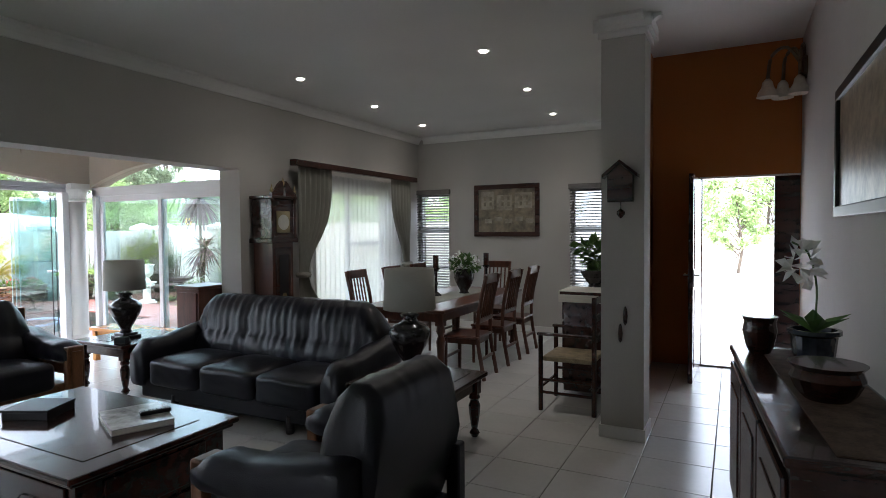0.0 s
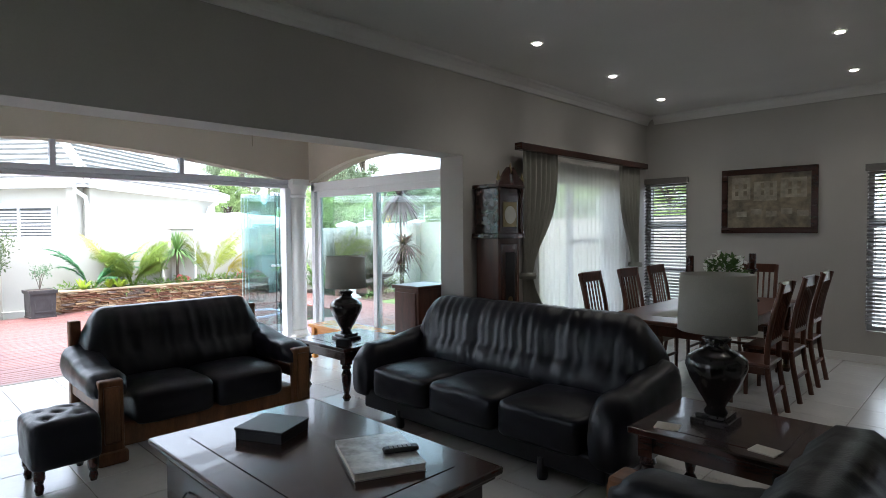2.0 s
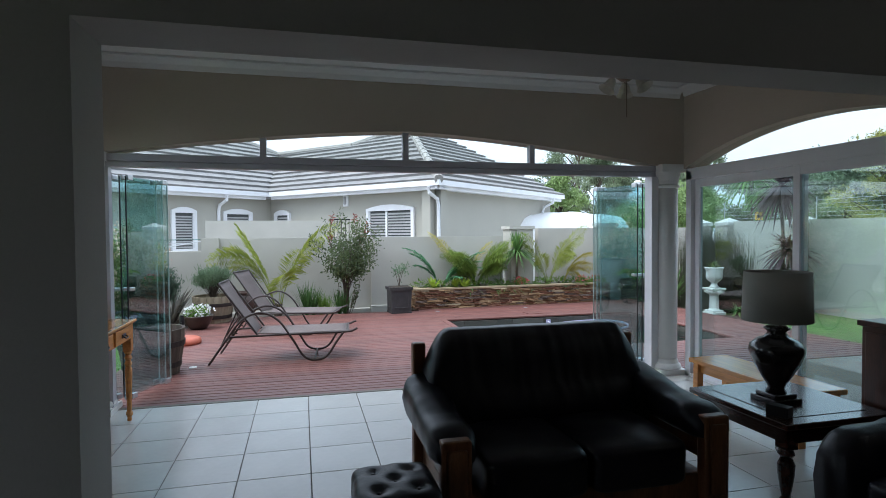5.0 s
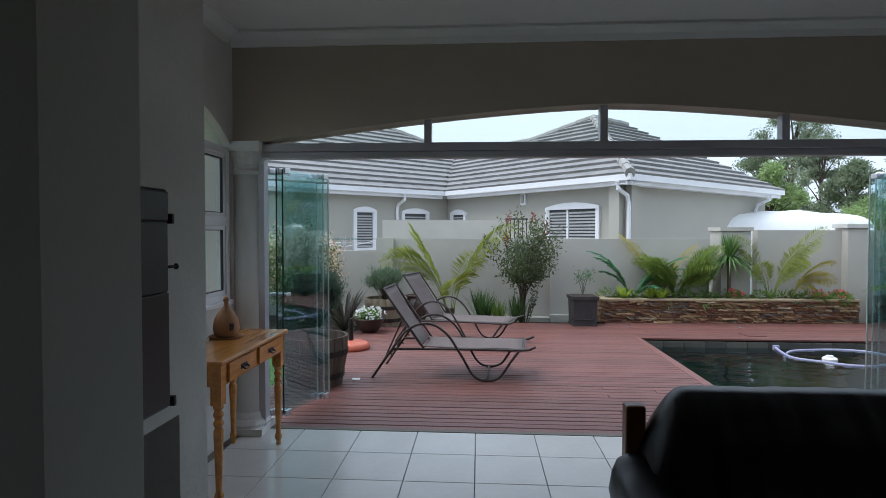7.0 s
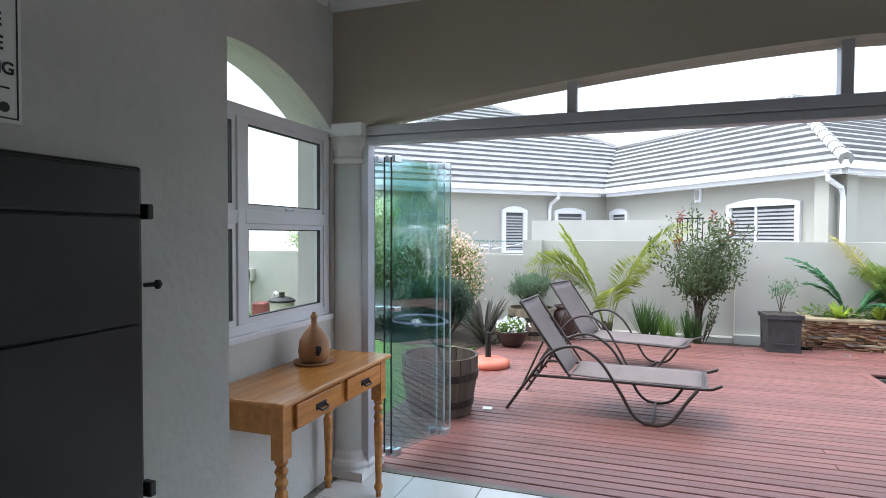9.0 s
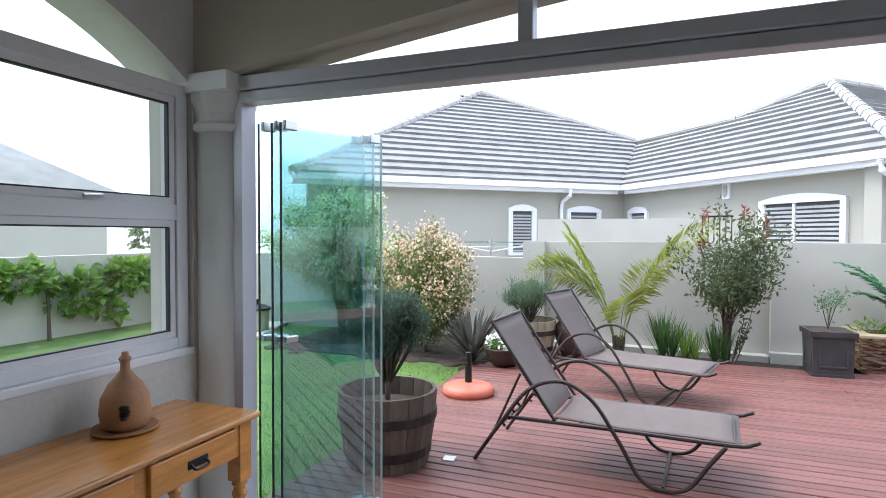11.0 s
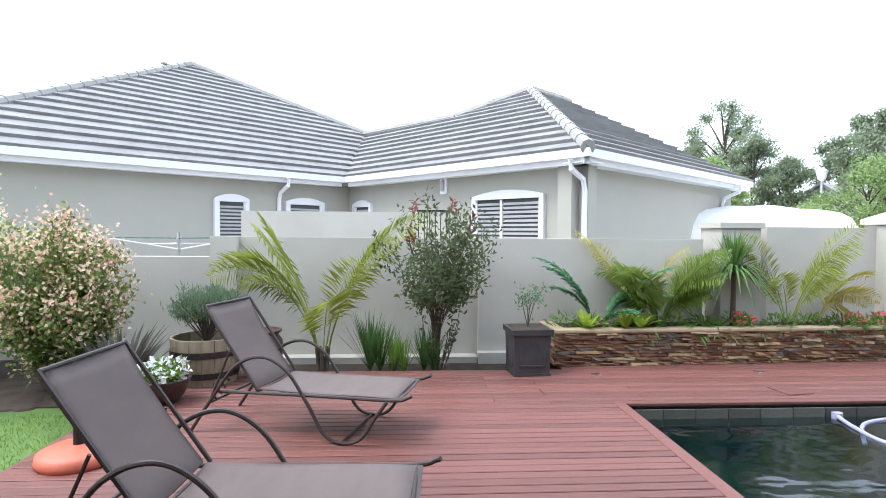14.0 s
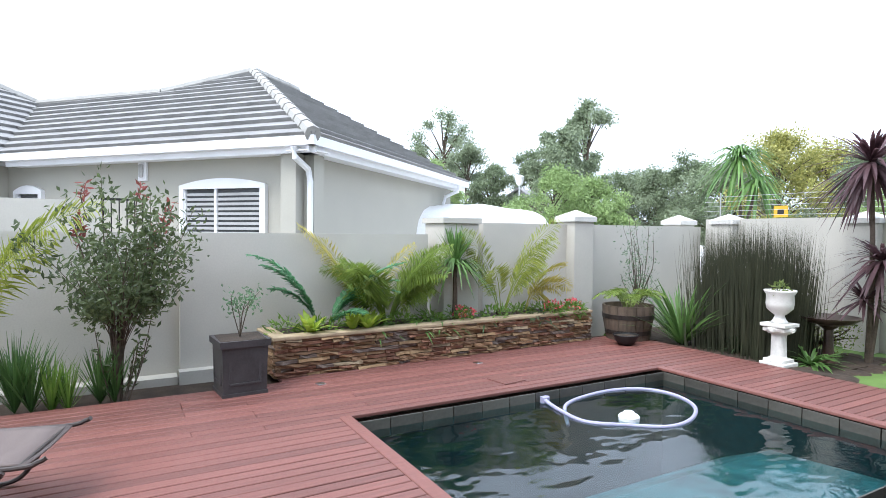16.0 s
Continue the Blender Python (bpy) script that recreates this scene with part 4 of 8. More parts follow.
part("door", boxes((-0.145, 0.145, -0.212, -0.2, 0.1, 0.92), bev=0.004), M_REDWOOD, pc)
be = thing("low_bench", "low honey-coloured wooden bench by the glass", "bench", (-6.2, 4.15, 0))
part("seat", boxes((-0.6, 0.6, -0.2, 0.2, 0.37, 0.41), bev=0.008), M_PINE, be)
part("apron", boxes((-0.54, 0.54, -0.15, 0.15, 0.29, 0.37)), M_PINE, be)
for sx in (-1, 1):
    for sy in (-1, 1):
        part("leg", boxes((sx * 0.53 - 0.03, sx * 0.53 + 0.03, sy * 0.15 - 0.03, sy * 0.15 + 0.03, 0, 0.37), bev=0.004), M_PINE, be)

# sliding door in the side arch
sd = thing("door_sliding", "white aluminium sliding door under an arched light", "sliding door", (0, SY1 + 0.08, 0))
sd["kind"] = "structure"
part("frame", boxes((-7.68, -7.60, -0.05, 0.05, 0, 2.18), (-7.68, -4.77, -0.05, 0.05, 2.08, 2.2), (-7.68, -4.77, -0.05, 0.05, -0.01, 0.03), bev=0.004), M_WINW, sd)
for x0, x1, y in ((-7.6, -6.25, 0.02), (-6.32, -4.78, -0.025)):
    leaf = part("leaf_frame", boxes((x0, x0 + 0.07, y - 0.02, y + 0.02, 0.03, 2.08), (x1 - 0.07, x1, y - 0.02, y + 0.02, 0.03, 2.08), (x0 + 0.07, x1 - 0.07, y - 0.02, y + 0.02, 2.0, 2.08), (x0 + 0.07, x1 - 0.07, y - 0.02, y + 0.02, 0.03, 0.12), bev=0.003), M_WINW, sd)
    p = part("pane", boxes((x0 + 0.07, x1 - 0.07, y - 0.004, y + 0.004, 0.12, 2.0)), M_SHEET, leaf)
    p.visible_shadow = False
p = part("arched_pane", boxes((-7.6, -4.8, 0.0, 0.006, 2.2, 2.46)), M_GLASS, sd)
p.visible_shadow = False

# folded glass doors, stacked outside at both ends
M_EDGE = mat("pale_polished_glass_edge", (0.52, 0.60, 0.57), 0.2, var=0.05, scale=3, fine=20, bump=0)
def glass_stack(name, pairs, label):
    g = thing(name, label, "glass door")
    g["kind"] = "structure"
    for (xa, ya), (xb, yb) in pairs:
        a, b = Vector((xa, ya, 0)), Vector((xb, yb, 0))
        d = (b - a).normalized()
        s = Vector((-d.y, d.x, 0)) * 0.005
        bm = bmesh.new()
        prism(bm, [(p.x, p.y) for p in (a - s, b - s, b + s, a + s)], "z", 0.1, 2.06)
        p = part("glass_sheet", bm, M_SHEET, g)
        p.visible_shadow = False
        for e in (a, b):
            bm = bmesh.new()
            s2, dd = s * 1.1, d * 0.0028
            prism(bm, [(q.x, q.y) for q in (e - s2 - dd, e - s2 + dd, e + s2 + dd, e + s2 - dd)], "z", 0.1, 2.06)
            part("edge_strip", bm, M_BLACK if e is a else M_EDGE, p)
            c = e + d * (0.05 if e is a else -0.05)
            for z0, z1 in ((0.07, 0.12), (2.03, 2.075)) + (((1.04, 1.07),) if e is a else ()):
                m = Matrix.LocRotScale(c, Vector((d.x, d.y, 0)).to_track_quat("X", "Z"), None)
                part("clamp", boxes((-0.034, 0.034, -0.013, 0.013, z0, z1), bev=0.004), M_STEEL, p, at=m)


glass_stack("door_glass_left", [((-7.97, -1.03), (-8.53, -0.79)), ((-7.97, -0.955), (-8.54, -0.735)), ((-7.97, -0.905), (-8.545, -0.69))], "folded frameless glass door panels with steel clamps")
glass_stack("door_glass_right", [((-7.99, 4.30), (-8.70, 4.15)), ((-7.99, 4.26), (-8.71, 4.105)), ((-7.99, 4.20), (-8.715, 4.06))], "folded frameless glass door panels with steel clamps")

# recess window
M_GASKET = mat("dark_window_gasket", (0.03, 0.03, 0.032), 0.6, var=0.1, bump=0)
wr = thing("window_recess", "white aluminium window with two lights and an arch", "window", (0, SY0 - 0.06, 0))
wr["kind"] = "structure"
Z0, ZM, ZT = 1.045, 1.64, 2.2
part("frame", boxes((-7.75, -7.69, -0.04, 0.04, Z0, ZT), (-6.12, -6.06, -0.04, 0.04, Z0, ZT), (-7.69, -6.12, -0.04, 0.04, Z0, Z0 + 0.05), (-7.69, -6.12, -0.04, 0.04, ZT - 0.06, ZT), (-6.94, -6.88, -0.04, 0.04, Z0 + 0.05, ZT - 0.06), (-7.69, -6.94, -0.04, 0.04, ZM - 0.035, ZM + 0.035), (-6.88, -6.12, -0.04, 0.04, ZM - 0.035, ZM + 0.035), bev=0.004), M_WINW, wr)
part("sill", boxes((-7.76, -6.05, -0.02, 0.065, Z0 - 0.035, Z0), bev=0.006), M_WINW, wr)
for x0, x1 in ((-7.69, -6.94), (-6.88, -6.12)):
    for z0, z1 in ((Z0 + 0.05, ZM - 0.035), (ZM + 0.035, ZT - 0.06)):
        c = part("casement", boxes((x0 + 0.004, x0 + 0.03, -0.02, 0.03, z0, z1), (x1 - 0.03, x1 - 0.004, -0.02, 0.03, z0, z1), (x0 + 0.03, x1 - 0.03, -0.02, 0.03, z0, z0 + 0.028), (x0 + 0.03, x1 - 0.03, -0.02, 0.03, z1 - 0.028, z1)), M_WINW, wr)
        p = part("pane", boxes((x0 + 0.03, x1 - 0.03, 0, 0.005, z0 + 0.028, z1 - 0.028)), M_GLASS, c)
        xa, xb, za, zb = x0 + 0.03, x1 - 0.03, z0 + 0.028, z1 - 0.028
        part("gasket", boxes((xa, xb, 0.008, 0.028, za, za + 0.006), (xa, xb, 0.008, 0.028, zb - 0.006, zb), (xa, xa + 0.006, 0.008, 0.028, za + 0.006, zb - 0.006), (xb - 0.006, xb, 0.008, 0.028, za + 0.006, zb - 0.006)), M_GASKET, c, "thin dark rubber gasket")
        p.visible_shadow = False
p = part("arched_pane", boxes((-7.75, -6.07, 0, 0.005, ZT, ZT + 0.3)), M_GLASS, wr)
p.visible_shadow = False
bm = bmesh.new()
tube(bm, [(-7.32, 0.03, ZM + 0.05), (-7.32, 0.06, ZM + 0.05), (-7.24, 0.07, ZM + 0.045)], 0.008)
part("stay", bm, M_STEEL, wr)

# console table with vase
cs = thing("console_table", "orange varnished pine console table with two drawers", "console table", (-7.1, -0.98, 0))
TZ = 0.84
part("tabletop", boxes((-0.545, 0.545, -0.225, 0.225, TZ - 0.024, TZ), bev=0.008), M_PINE, cs)
part("apron", boxes((-0.5, 0.5, -0.19, 0.195, TZ - 0.155, TZ - 0.024)), M_PINE, cs)
for x0 in (-0.42, 0.03):
    d = part("drawer", boxes((x0, x0 + 0.39, 0.19, 0.213, TZ - 0.145, TZ - 0.035), bev=0.005), M_PINE, cs)
    xm = x0 + 0.195
    bm = boxes((xm - 0.045, xm + 0.045, 0.213, 0.217, TZ - 0.105, TZ - 0.075), bev=0.0015)
    tube(bm, curve_pts([(xm - 0.032, 0.217, TZ - 0.09), (xm - 0.028, 0.235, TZ - 0.105), (xm + 0.028, 0.235, TZ - 0.105), (xm + 0.032, 0.217, TZ - 0.09)], 12), 0.005, 6)
    part("drawer_pull", bm, M_BLACK, d, "dark metal drawer pull")
for sx in (-1, 1):
    for sy in (-1, 1):
        x, y = sx * 0.48, sy * 0.17
        bm = boxes((x - 0.032, x + 0.032, y - 0.032, y + 0.032, TZ - 0.26, TZ - 0.024), bev=0.003)
        lathe(bm, [(0.017, 0), (0.016, 0.03), (0.026, 0.05), (0.026, 0.065), (0.018, 0.085), (0.024, 0.3), (0.028, 0.4), (0.028, 0.43), (0.02, 0.45), (0.03, 0.475), (0.02, 0.5), (0.03, 0.525), (0.02, 0.55), (0.03, 0.565), (0.026, 0.585)], (x, y, 0), 14)
        part("leg", bm, M_PINE, cs)
M_TERRA = mat("matt_tan_terracotta", (0.40, 0.20, 0.10), 0.7, var=0.15, scale=6, fine=60, bump=0.15)
vs_ = thing("terracotta_vase", "tan terracotta bottle vase standing on a saucer", "vase", (-7.28, -1.06, TZ))
vs_.scale = (0.76, 0.76, 0.76)
bm = bmesh.new()
lathe(bm, [(0.13, 0), (0.145, 0.006), (0.15, 0.018), (0.142, 0.018), (0.125, 0.01)], seg=28)
part("saucer", bm, M_TERRA, vs_, smooth=True)
bm = bmesh.new()
lathe(bm, [(0.085, 0.011), (0.105, 0.04), (0.113, 0.09), (0.105, 0.16), (0.075, 0.22), (0.04, 0.26), (0.022, 0.285), (0.02, 0.32), (0.028, 0.335), (0.026, 0.345), (0.018, 0.35), (0.014, 0.37)], seg=28)
part("body", bm, M_TERRA, vs_, smooth=True)
bm = bmesh.new()
for i in range(11):
    a, z = 0.75 + 0.09 * (i % 3) + 0.04 * (i % 2), 0.13 - 0.016 * (i // 3)
    lathe(bm, [(0.002, -0.011), (0.010, -0.006), (0.012, 0), (0.009, 0.007), (0.002, 0.011)], (0.112 * math.cos(a), 0.112 * math.sin(a), z), 8)
part("grape_relief", bm, M_BLACK, vs_, "dark raised bunch of grapes")

# built-in fireplace door and warning sign
br = thing("braai_door", "black enamelled steel built-in barbecue door", "fireplace", (-5.34, BY, 0))
part("frame", boxes((-0.46, 0.46, -0.02, 0.012, 0.86, 1.725), bev=0.008), M_BLACK, br)
part("hood_panel", boxes((-0.44, 0.43, 0.012, 0.03, 1.60, 1.715), bev=0.006), M_BLACK, br)
part("upper_door", boxes((-0.44, 0.43, 0.012, 0.026, 1.325, 1.596), bev=0.004), M_BLACK, br)
part("lower_door", boxes((-0.44, 0.43, 0.012, 0.028, 0.875, 1.32), bev=0.004), M_BLACK, br)
part("badge", boxes((-0.034, 0.028, 0.03, 0.034, 1.632, 1.658), bev=0.002), M_STEEL, br, "small bright metal badge")
for z in (1.61, 0.885):
    part("hinge", boxes((-0.475, -0.455, 0.0, 0.035, z - 0.02, z + 0.02), bev=0.004), M_BLACK, br)
bm = bmesh.new()
tube(bm, [(-0.455, 0.02, 1.42), (-0.485, 0.03, 1.42)], 0.006)
lathe(bm, [(0.006, -0.012), (0.012, 0), (0.006, 0.012)], (-0.49, 0.03, 1.42), 10)
part("knob", bm, M_BLACK, br)
br.matrix_basis = pose(-5.223, BY, 0)
# a black sheet covers the plaster back of the recess
part_b = thing("firebox_shelf", "black sheet at the back of the wood store recess", "wood store", (-5.34, -1.0, 0))
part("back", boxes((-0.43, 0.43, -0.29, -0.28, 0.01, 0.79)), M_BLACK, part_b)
M_INK = mat("black_sign_ink", (0.02, 0.02, 0.02), 0.6, var=0.1, bump=0)
M_RED = mat("red_sign_ink", (0.45, 0.02, 0.02), 0.6, var=0.1, bump=0)
sg = thing("warning_sign", "white metal warning sign with black lettering on the wall", "sign", (-5.23, BY + 0.004, 1.98))
part("plate", boxes((-0.157, 0.157, 0, 0.003, -0.203, 0.225), bev=0.002), M_WHITE, sg)
part("border", boxes((-0.149, 0.149, 0.003, 0.0042, -0.193, -0.19), (-0.149, -0.146, 0.003, 0.0042, -0.193, 0.216), (0.146, 0.149, 0.003, 0.0042, -0.193, 0.216), (-0.149, 0.149, 0.003, 0.0042, 0.213, 0.216)), M_INK, sg)


def lettering(text, z, size, material, name="lettering"):
    cu = bpy.data.curves.new(name, "FONT")
    cu.body, cu.size, cu.align_x, cu.extrude, cu.offset = text, size, "CENTER", 0.0006, 0.0009
    tmp = bpy.data.objects.new("tmp", cu)
    scene.collection.objects.link(tmp)
    dg = bpy.context.evaluated_depsgraph_get()
    me = bpy.data.meshes.new_from_object(tmp.evaluated_get(dg))
    bpy.data.objects.remove(tmp)
    me.materials.clear()
    me.materials.append(material)
    share(name, me, sg, pose(0, 0.0042, z, 90, 0, 180))


lettering("WARNING", 0.138, 0.062, M_RED)
for i, line in enumerate(("IF FOUND HERE", "AT NIGHT", "YOU WILL BE", "FOUND HERE", "IN THE MORNING")):
    lettering(line, 0.087 - 0.0472 * i, 0.039 if i < 4 else 0.0345, M_INK)
bm = boxes((-0.131, 0.03, 0.003, 0.0045, -0.132, -0.1285), (-0.08, 0.02, 0.003, 0.0044, -0.1385, -0.134))
prism(bm, [(0.0, -0.126), (0.05, -0.125), (0.13, -0.147), (0.13, -0.166), (0.075, -0.147), (0.05, -0.139), (0.0, -0.139)], "y", 0.003, 0.0046)
part("rifle_mark", bm, M_INK, sg, "black long-barrel silhouette")
for hx, hz in ((-0.12, -0.17), (0.115, 0.105)):
    bm = bmesh.new()
    lathe(bm, [(0.005, 0.0005), (0.011, 0.001), (0.011, 0)], (0, 0, 0), 9)
    part("hole_mark", bm, M_INK, sg, at=pose(hx, 0.0046, hz, 90))

# ceiling fan with lights
fan = thing("ceiling_fan", "bronze ceiling fan with three glass bell lamps", "ceiling fan", (-6.26, 2.98, SUN_CEIL))
M_BRONZE = mat("aged_bronze", (0.20, 0.16, 0.11), 0.4, 0.6, var=0.2, scale=10, fine=60)
M_BELL = mat("frosted_glass_bell", (0.62, 0.58, 0.50), 0.35, var=0.1, scale=8, fine=40, bump=0.05)
bm = bmesh.new()
lathe(bm, [(0.07, 0), (0.05, -0.06), (0.015, -0.07), (0.015, -0.14), (0.1, -0.16), (0.12, -0.2), (0.11, -0.26), (0.05, -0.29), (0.06, -0.31), (0.07, -0.36), (0.03, -0.39)][::-1], seg=22)
part("motor", bm, M_BRONZE, fan, smooth=True)
for i in range(5):
    a = 72 * i + 10
    bm = boxes((0.13, 0.62, -0.06, 0.06, -0.235, -0.227), bev=0.003)
    tube(bm, [(0.08, 0, -0.24), (0.2, 0, -0.238)], 0.012)
    part("blade", bm, M_WHITE, fan, at=pose(0, 0, 0, 0, 0, a))
for i in range(3):
    bm = bmesh.new()
    lathe(bm, [(0.02, 0), (0.035, -0.03), (0.045, -0.07), (0.065, -0.1), (0.06, -0.1), (0.03, -0.04)][::-1], (0.0, 0, 0), 14)
    m = pose(0, 0, -0.36, 0, 0, 120 * i + 30) @ pose(0.1, 0, -0.02, 0, -35, 0)
    part("lamp_bell", bm, M_BELL, fan, at=m)
    bm = bmesh.new()
    tube(bm, [(0, 0, -0.35), (0.06, 0, -0.345), (0.1, 0, -0.37)], 0.009)
    part("lamp_arm", bm, M_BRONZE, fan, at=pose(0, 0, 0, 0, 0, 120 * i + 30))
bm = bmesh.new()
tube(bm, [(0.02, 0, -0.38), (0.02, 0, -0.66)], 0.003, 5)
part("pull_cord", bm, M_BRONZE, fan)

# downlights
M_LED = glow("downlight_led", (1.0, 0.97, 0.92), 14)
for x, y in ((-3.64, 4.25), (-1.65, 4.3), (-1.75, 5.77), (-3.7, 5.68), (-3.8, 7.09), (-1.88, 7.22)):
    dl = thing("downlight", "small round white recessed ceiling downlight, lit", "downlight", (x, y, CEIL), 0, "ceiling downlights")
    bm = bmesh.new()
    lathe(bm, [(0.045, -0.005), (0.052, -0.004), (0.055, 0)], seg=20)
    part("trim_ring", bm, M_WHITE, dl)
    bm = bmesh.new()
    lathe(bm, [(0.029, -0.009), (0.029, -0.0055)], seg=18)
    part("lens", bm, M_LED, dl)
    ld = bpy.data.lights.new("downlight_beam", "AREA")
    ld.shape, ld.size, ld.energy, ld.color, ld.spread = "DISK", 0.07, DOWN_W, (1.0, 0.95, 0.88), radians(120)
    lo = new("downlight_beam", ld)
    lo.matrix_basis = pose(x, y, CEIL - 0.015)

# dining room
M_CURT = mat("grey_green_curtain_cloth", (0.27, 0.265, 0.23), 0.9, var=0.08, scale=3, fine=120, bump=0.25)
M_SHEER = bpy.data.materials.new("white_sheer_voile")
M_SHEER.use_nodes = True
sn, sl = M_SHEER.node_tree.nodes, M_SHEER.node_tree.links
sb = sn["Principled BSDF"]
sb.inputs["Base Color"].default_value, sb.inputs["Roughness"].default_value = (0.8, 0.8, 0.79, 1), 0.9
st, sx_, sm, s2 = sn.new("ShaderNodeBsdfTranslucent"), sn.new("ShaderNodeBsdfTransparent"), sn.new("ShaderNodeMixShader"), sn.new("ShaderNodeMixShader")
st.inputs["Color"].default_value = (0.85, 0.85, 0.84, 1)
sm.inputs[0].default_value, s2.inputs[0].default_value = 0.6, 0.35
sl.new(sb.outputs[0], sm.inputs[1])
sl.new(st.outputs[0], sm.inputs[2])
sl.new(sm.outputs[0], s2.inputs[1])
sl.new(sx_.outputs[0], s2.inputs[2])
sl.new(s2.outputs[0], sn["Material Output"].inputs["Surface"])


def drape(y_at, z_top, z_bot, folds, depth, n=120, rows=24):
    """Hanging cloth; y_at(s, v) gives the place along the wall for a share s across and v down."""
    bm = bmesh.new()
    grid = []
    for j in range(rows + 1):
        v = j / rows
        row = []
        for i in range(n + 1):
            s = i / n
            y = y_at(s, v)
            x = depth * math.sin(2 * math.pi * folds * s + 0.6 * math.sin(9 * s)) * (0.7 + 0.3 * v)
            row.append(bm.verts.new((x, y, z_top + (z_bot - z_top) * v)))
        grid.append(row)
    for a, b in zip(grid, grid[1:]):
        for i in range(n):
            bm.faces.new((a[i], a[i + 1], b[i + 1], b[i]))
    return bm


def tied(y0, y1, gather, width_at):
    """A curtain drawn to a tie-back at two thirds of its drop."""
    def f(s, v):
        g = math.exp(-((v - 0.56) / 0.22) ** 2) if v < 0.56 else 0.25 + 0.75 * math.exp(-((v - 0.56) / 0.16) ** 2)
        full, tight = y0 + (y1 - y0) * s, gather + width_at * (s - 0.5)
        return full + (tight - full) * g
    return f


wc = thing("curtains", "grey-green tied-back curtains over a white sheer", "curtains", (-4.33, 0, 0))
part("curtain", drape(tied(4.98, 5.62, 5.06, 0.14), 2.36, 0.02, 7, 0.035), M_CURT, wc, "grey-green cloth curtain, tied back", True)
part("curtain", drape(tied(7.05, 7.62, 7.5, 0.14), 2.36, 0.02, 6, 0.035), M_CURT, wc, "grey-green cloth curtain, tied back", True)
part("sheer", drape(lambda s, v: 5.2 + 2.2 * s, 2.3, 0.02, 22, 0.014, 260, 8), M_SHEER, wc, "white sheer voile curtain", True).matrix_basis = pose(-0.06, 0, 0)
bm = bmesh.new()
box(bm, -0.02, 0.07, 4.86, 7.74, 2.345, 2.42, 0.008)
part("pelmet_board", bm, M_DARKWOOD, wc, "dark wooden pelmet board")
for y in (5.05, 7.5):
    bm = bmesh.new()
    lathe(bm, [(0.085, -0.03), (0.095, 0), (0.085, 0.03)], (0.0, y + 0.005, 1.05), 16)
    part("tie_back", bm, M_CURT, wc)
    part("bracket", boxes((-0.13, 0.02, y - 0.012, y + 0.012, 2.378, 2.4)), M_DARKWOOD, wc)
dw = thing("window_dining_door", "white framed patio window behind the sheer curtain", "window", (WX0 + 0.1, 0, 0))
dw["kind"] = "structure"
part("frame", boxes((-0.03, 0.03, 5.45, 5.51, 0, 2.16), (-0.03, 0.03, 7.29, 7.35, 0, 2.16), (-0.03, 0.03, 6.37, 6.43, 0.06, 2.1), (-0.03, 0.03, 5.51, 7.29, 2.1, 2.16), (-0.03, 0.03, 5.51, 7.29, 0, 0.06), (-0.03, 0.03, 6.43, 7.29, 1.35, 1.41)), M_WINW, dw)
p = part("pane", boxes((-0.004, 0.004, 5.51, 7.29, 0.06, 2.1)), M_GLASS, dw)
p.visible_shadow = False

M_BLINDW = mat("dark_wooden_blind_slat", (0.16, 0.15, 0.14), 0.5, var=0.15, scale=3, fine=30)
for k, w in enumerate((W1, W2)):
    wn_ = thing(f"window_{k + 1}", "narrow tall window with a slatted blind", "window", (0, DINE_Y + 0.1, 0))
    wn_["kind"] = "structure"
    part("frame", boxes((w[0], w[0] + 0.05, -0.03, 0.03, w[2], w[3]), (w[1] - 0.05, w[1], -0.03, 0.03, w[2], w[3]), (w[0] + 0.05, w[1] - 0.05, -0.03, 0.03, w[2], w[2] + 0.05), (w[0] + 0.05, w[1] - 0.05, -0.03, 0.03, w[3] - 0.05, w[3]), *[(w[0] + 0.05, w[1] - 0.05, -0.03, 0.03, z - 0.03, z + 0.03) for z in (0.95, 1.58)]), M_SLAT, wn_)
    p = part("pane", boxes((w[0] + 0.05, w[1] - 0.05, -0.003, 0.003, w[2] + 0.05, w[3] - 0.05)), M_GLASS, wn_)
    p.visible_shadow = False
    bl = thing("window_blind", "dark horizontal slatted window blind, slats open", "blind", (0, DINE_Y - 0.01, 0), 0, "dining window blinds")
    part("headrail", boxes((w[0] - 0.02, w[1] + 0.02, -0.05, 0.0, w[3] - 0.02, w[3] + 0.06), bev=0.004), M_BLINDW, bl)
    for i in range(int((w[3] - w[2] - 0.06) / 0.043)):
        z = w[3] - 0.04 - 0.043 * i
        bm = bmesh.new()
        prism(bm, [(-0.046, z - 0.012), (-0.046, z - 0.009), (-0.006, z + 0.012), (-0.006, z + 0.009)], "x", w[0], w[1])
        part("slat", bm, M_BLINDW, bl)
    for x in (w[0] + 0.08, w[1] - 0.08):
        part("cord", boxes((x - 0.002, x + 0.002, -0.028, -0.024, w[2] + 0.04, w[3] - 0.03)), M_BLINDW, bl)

pic = thing("framed_picture", "framed sepia harbour town print on the dining wall", "picture", (-2.88, DINE_Y, 1.875))
part("frame", boxes((-0.54, 0.54, -0.035, 0, 0.335, 0.408), (-0.54, 0.54, -0.035, 0, -0.408, -0.335), (-0.54, -0.467, -0.035, 0, -0.335, 0.335), (0.467, 0.54, -0.035, 0, -0.335, 0.335), bev=0.008), M_DARKWOOD, pic)
M_SEPIA = mat("sepia_print", (0.26, 0.215, 0.15), 0.35, var=0.45, scale=5, fine=22, bump=0, tint=(0.05, 0.04, 0.028))
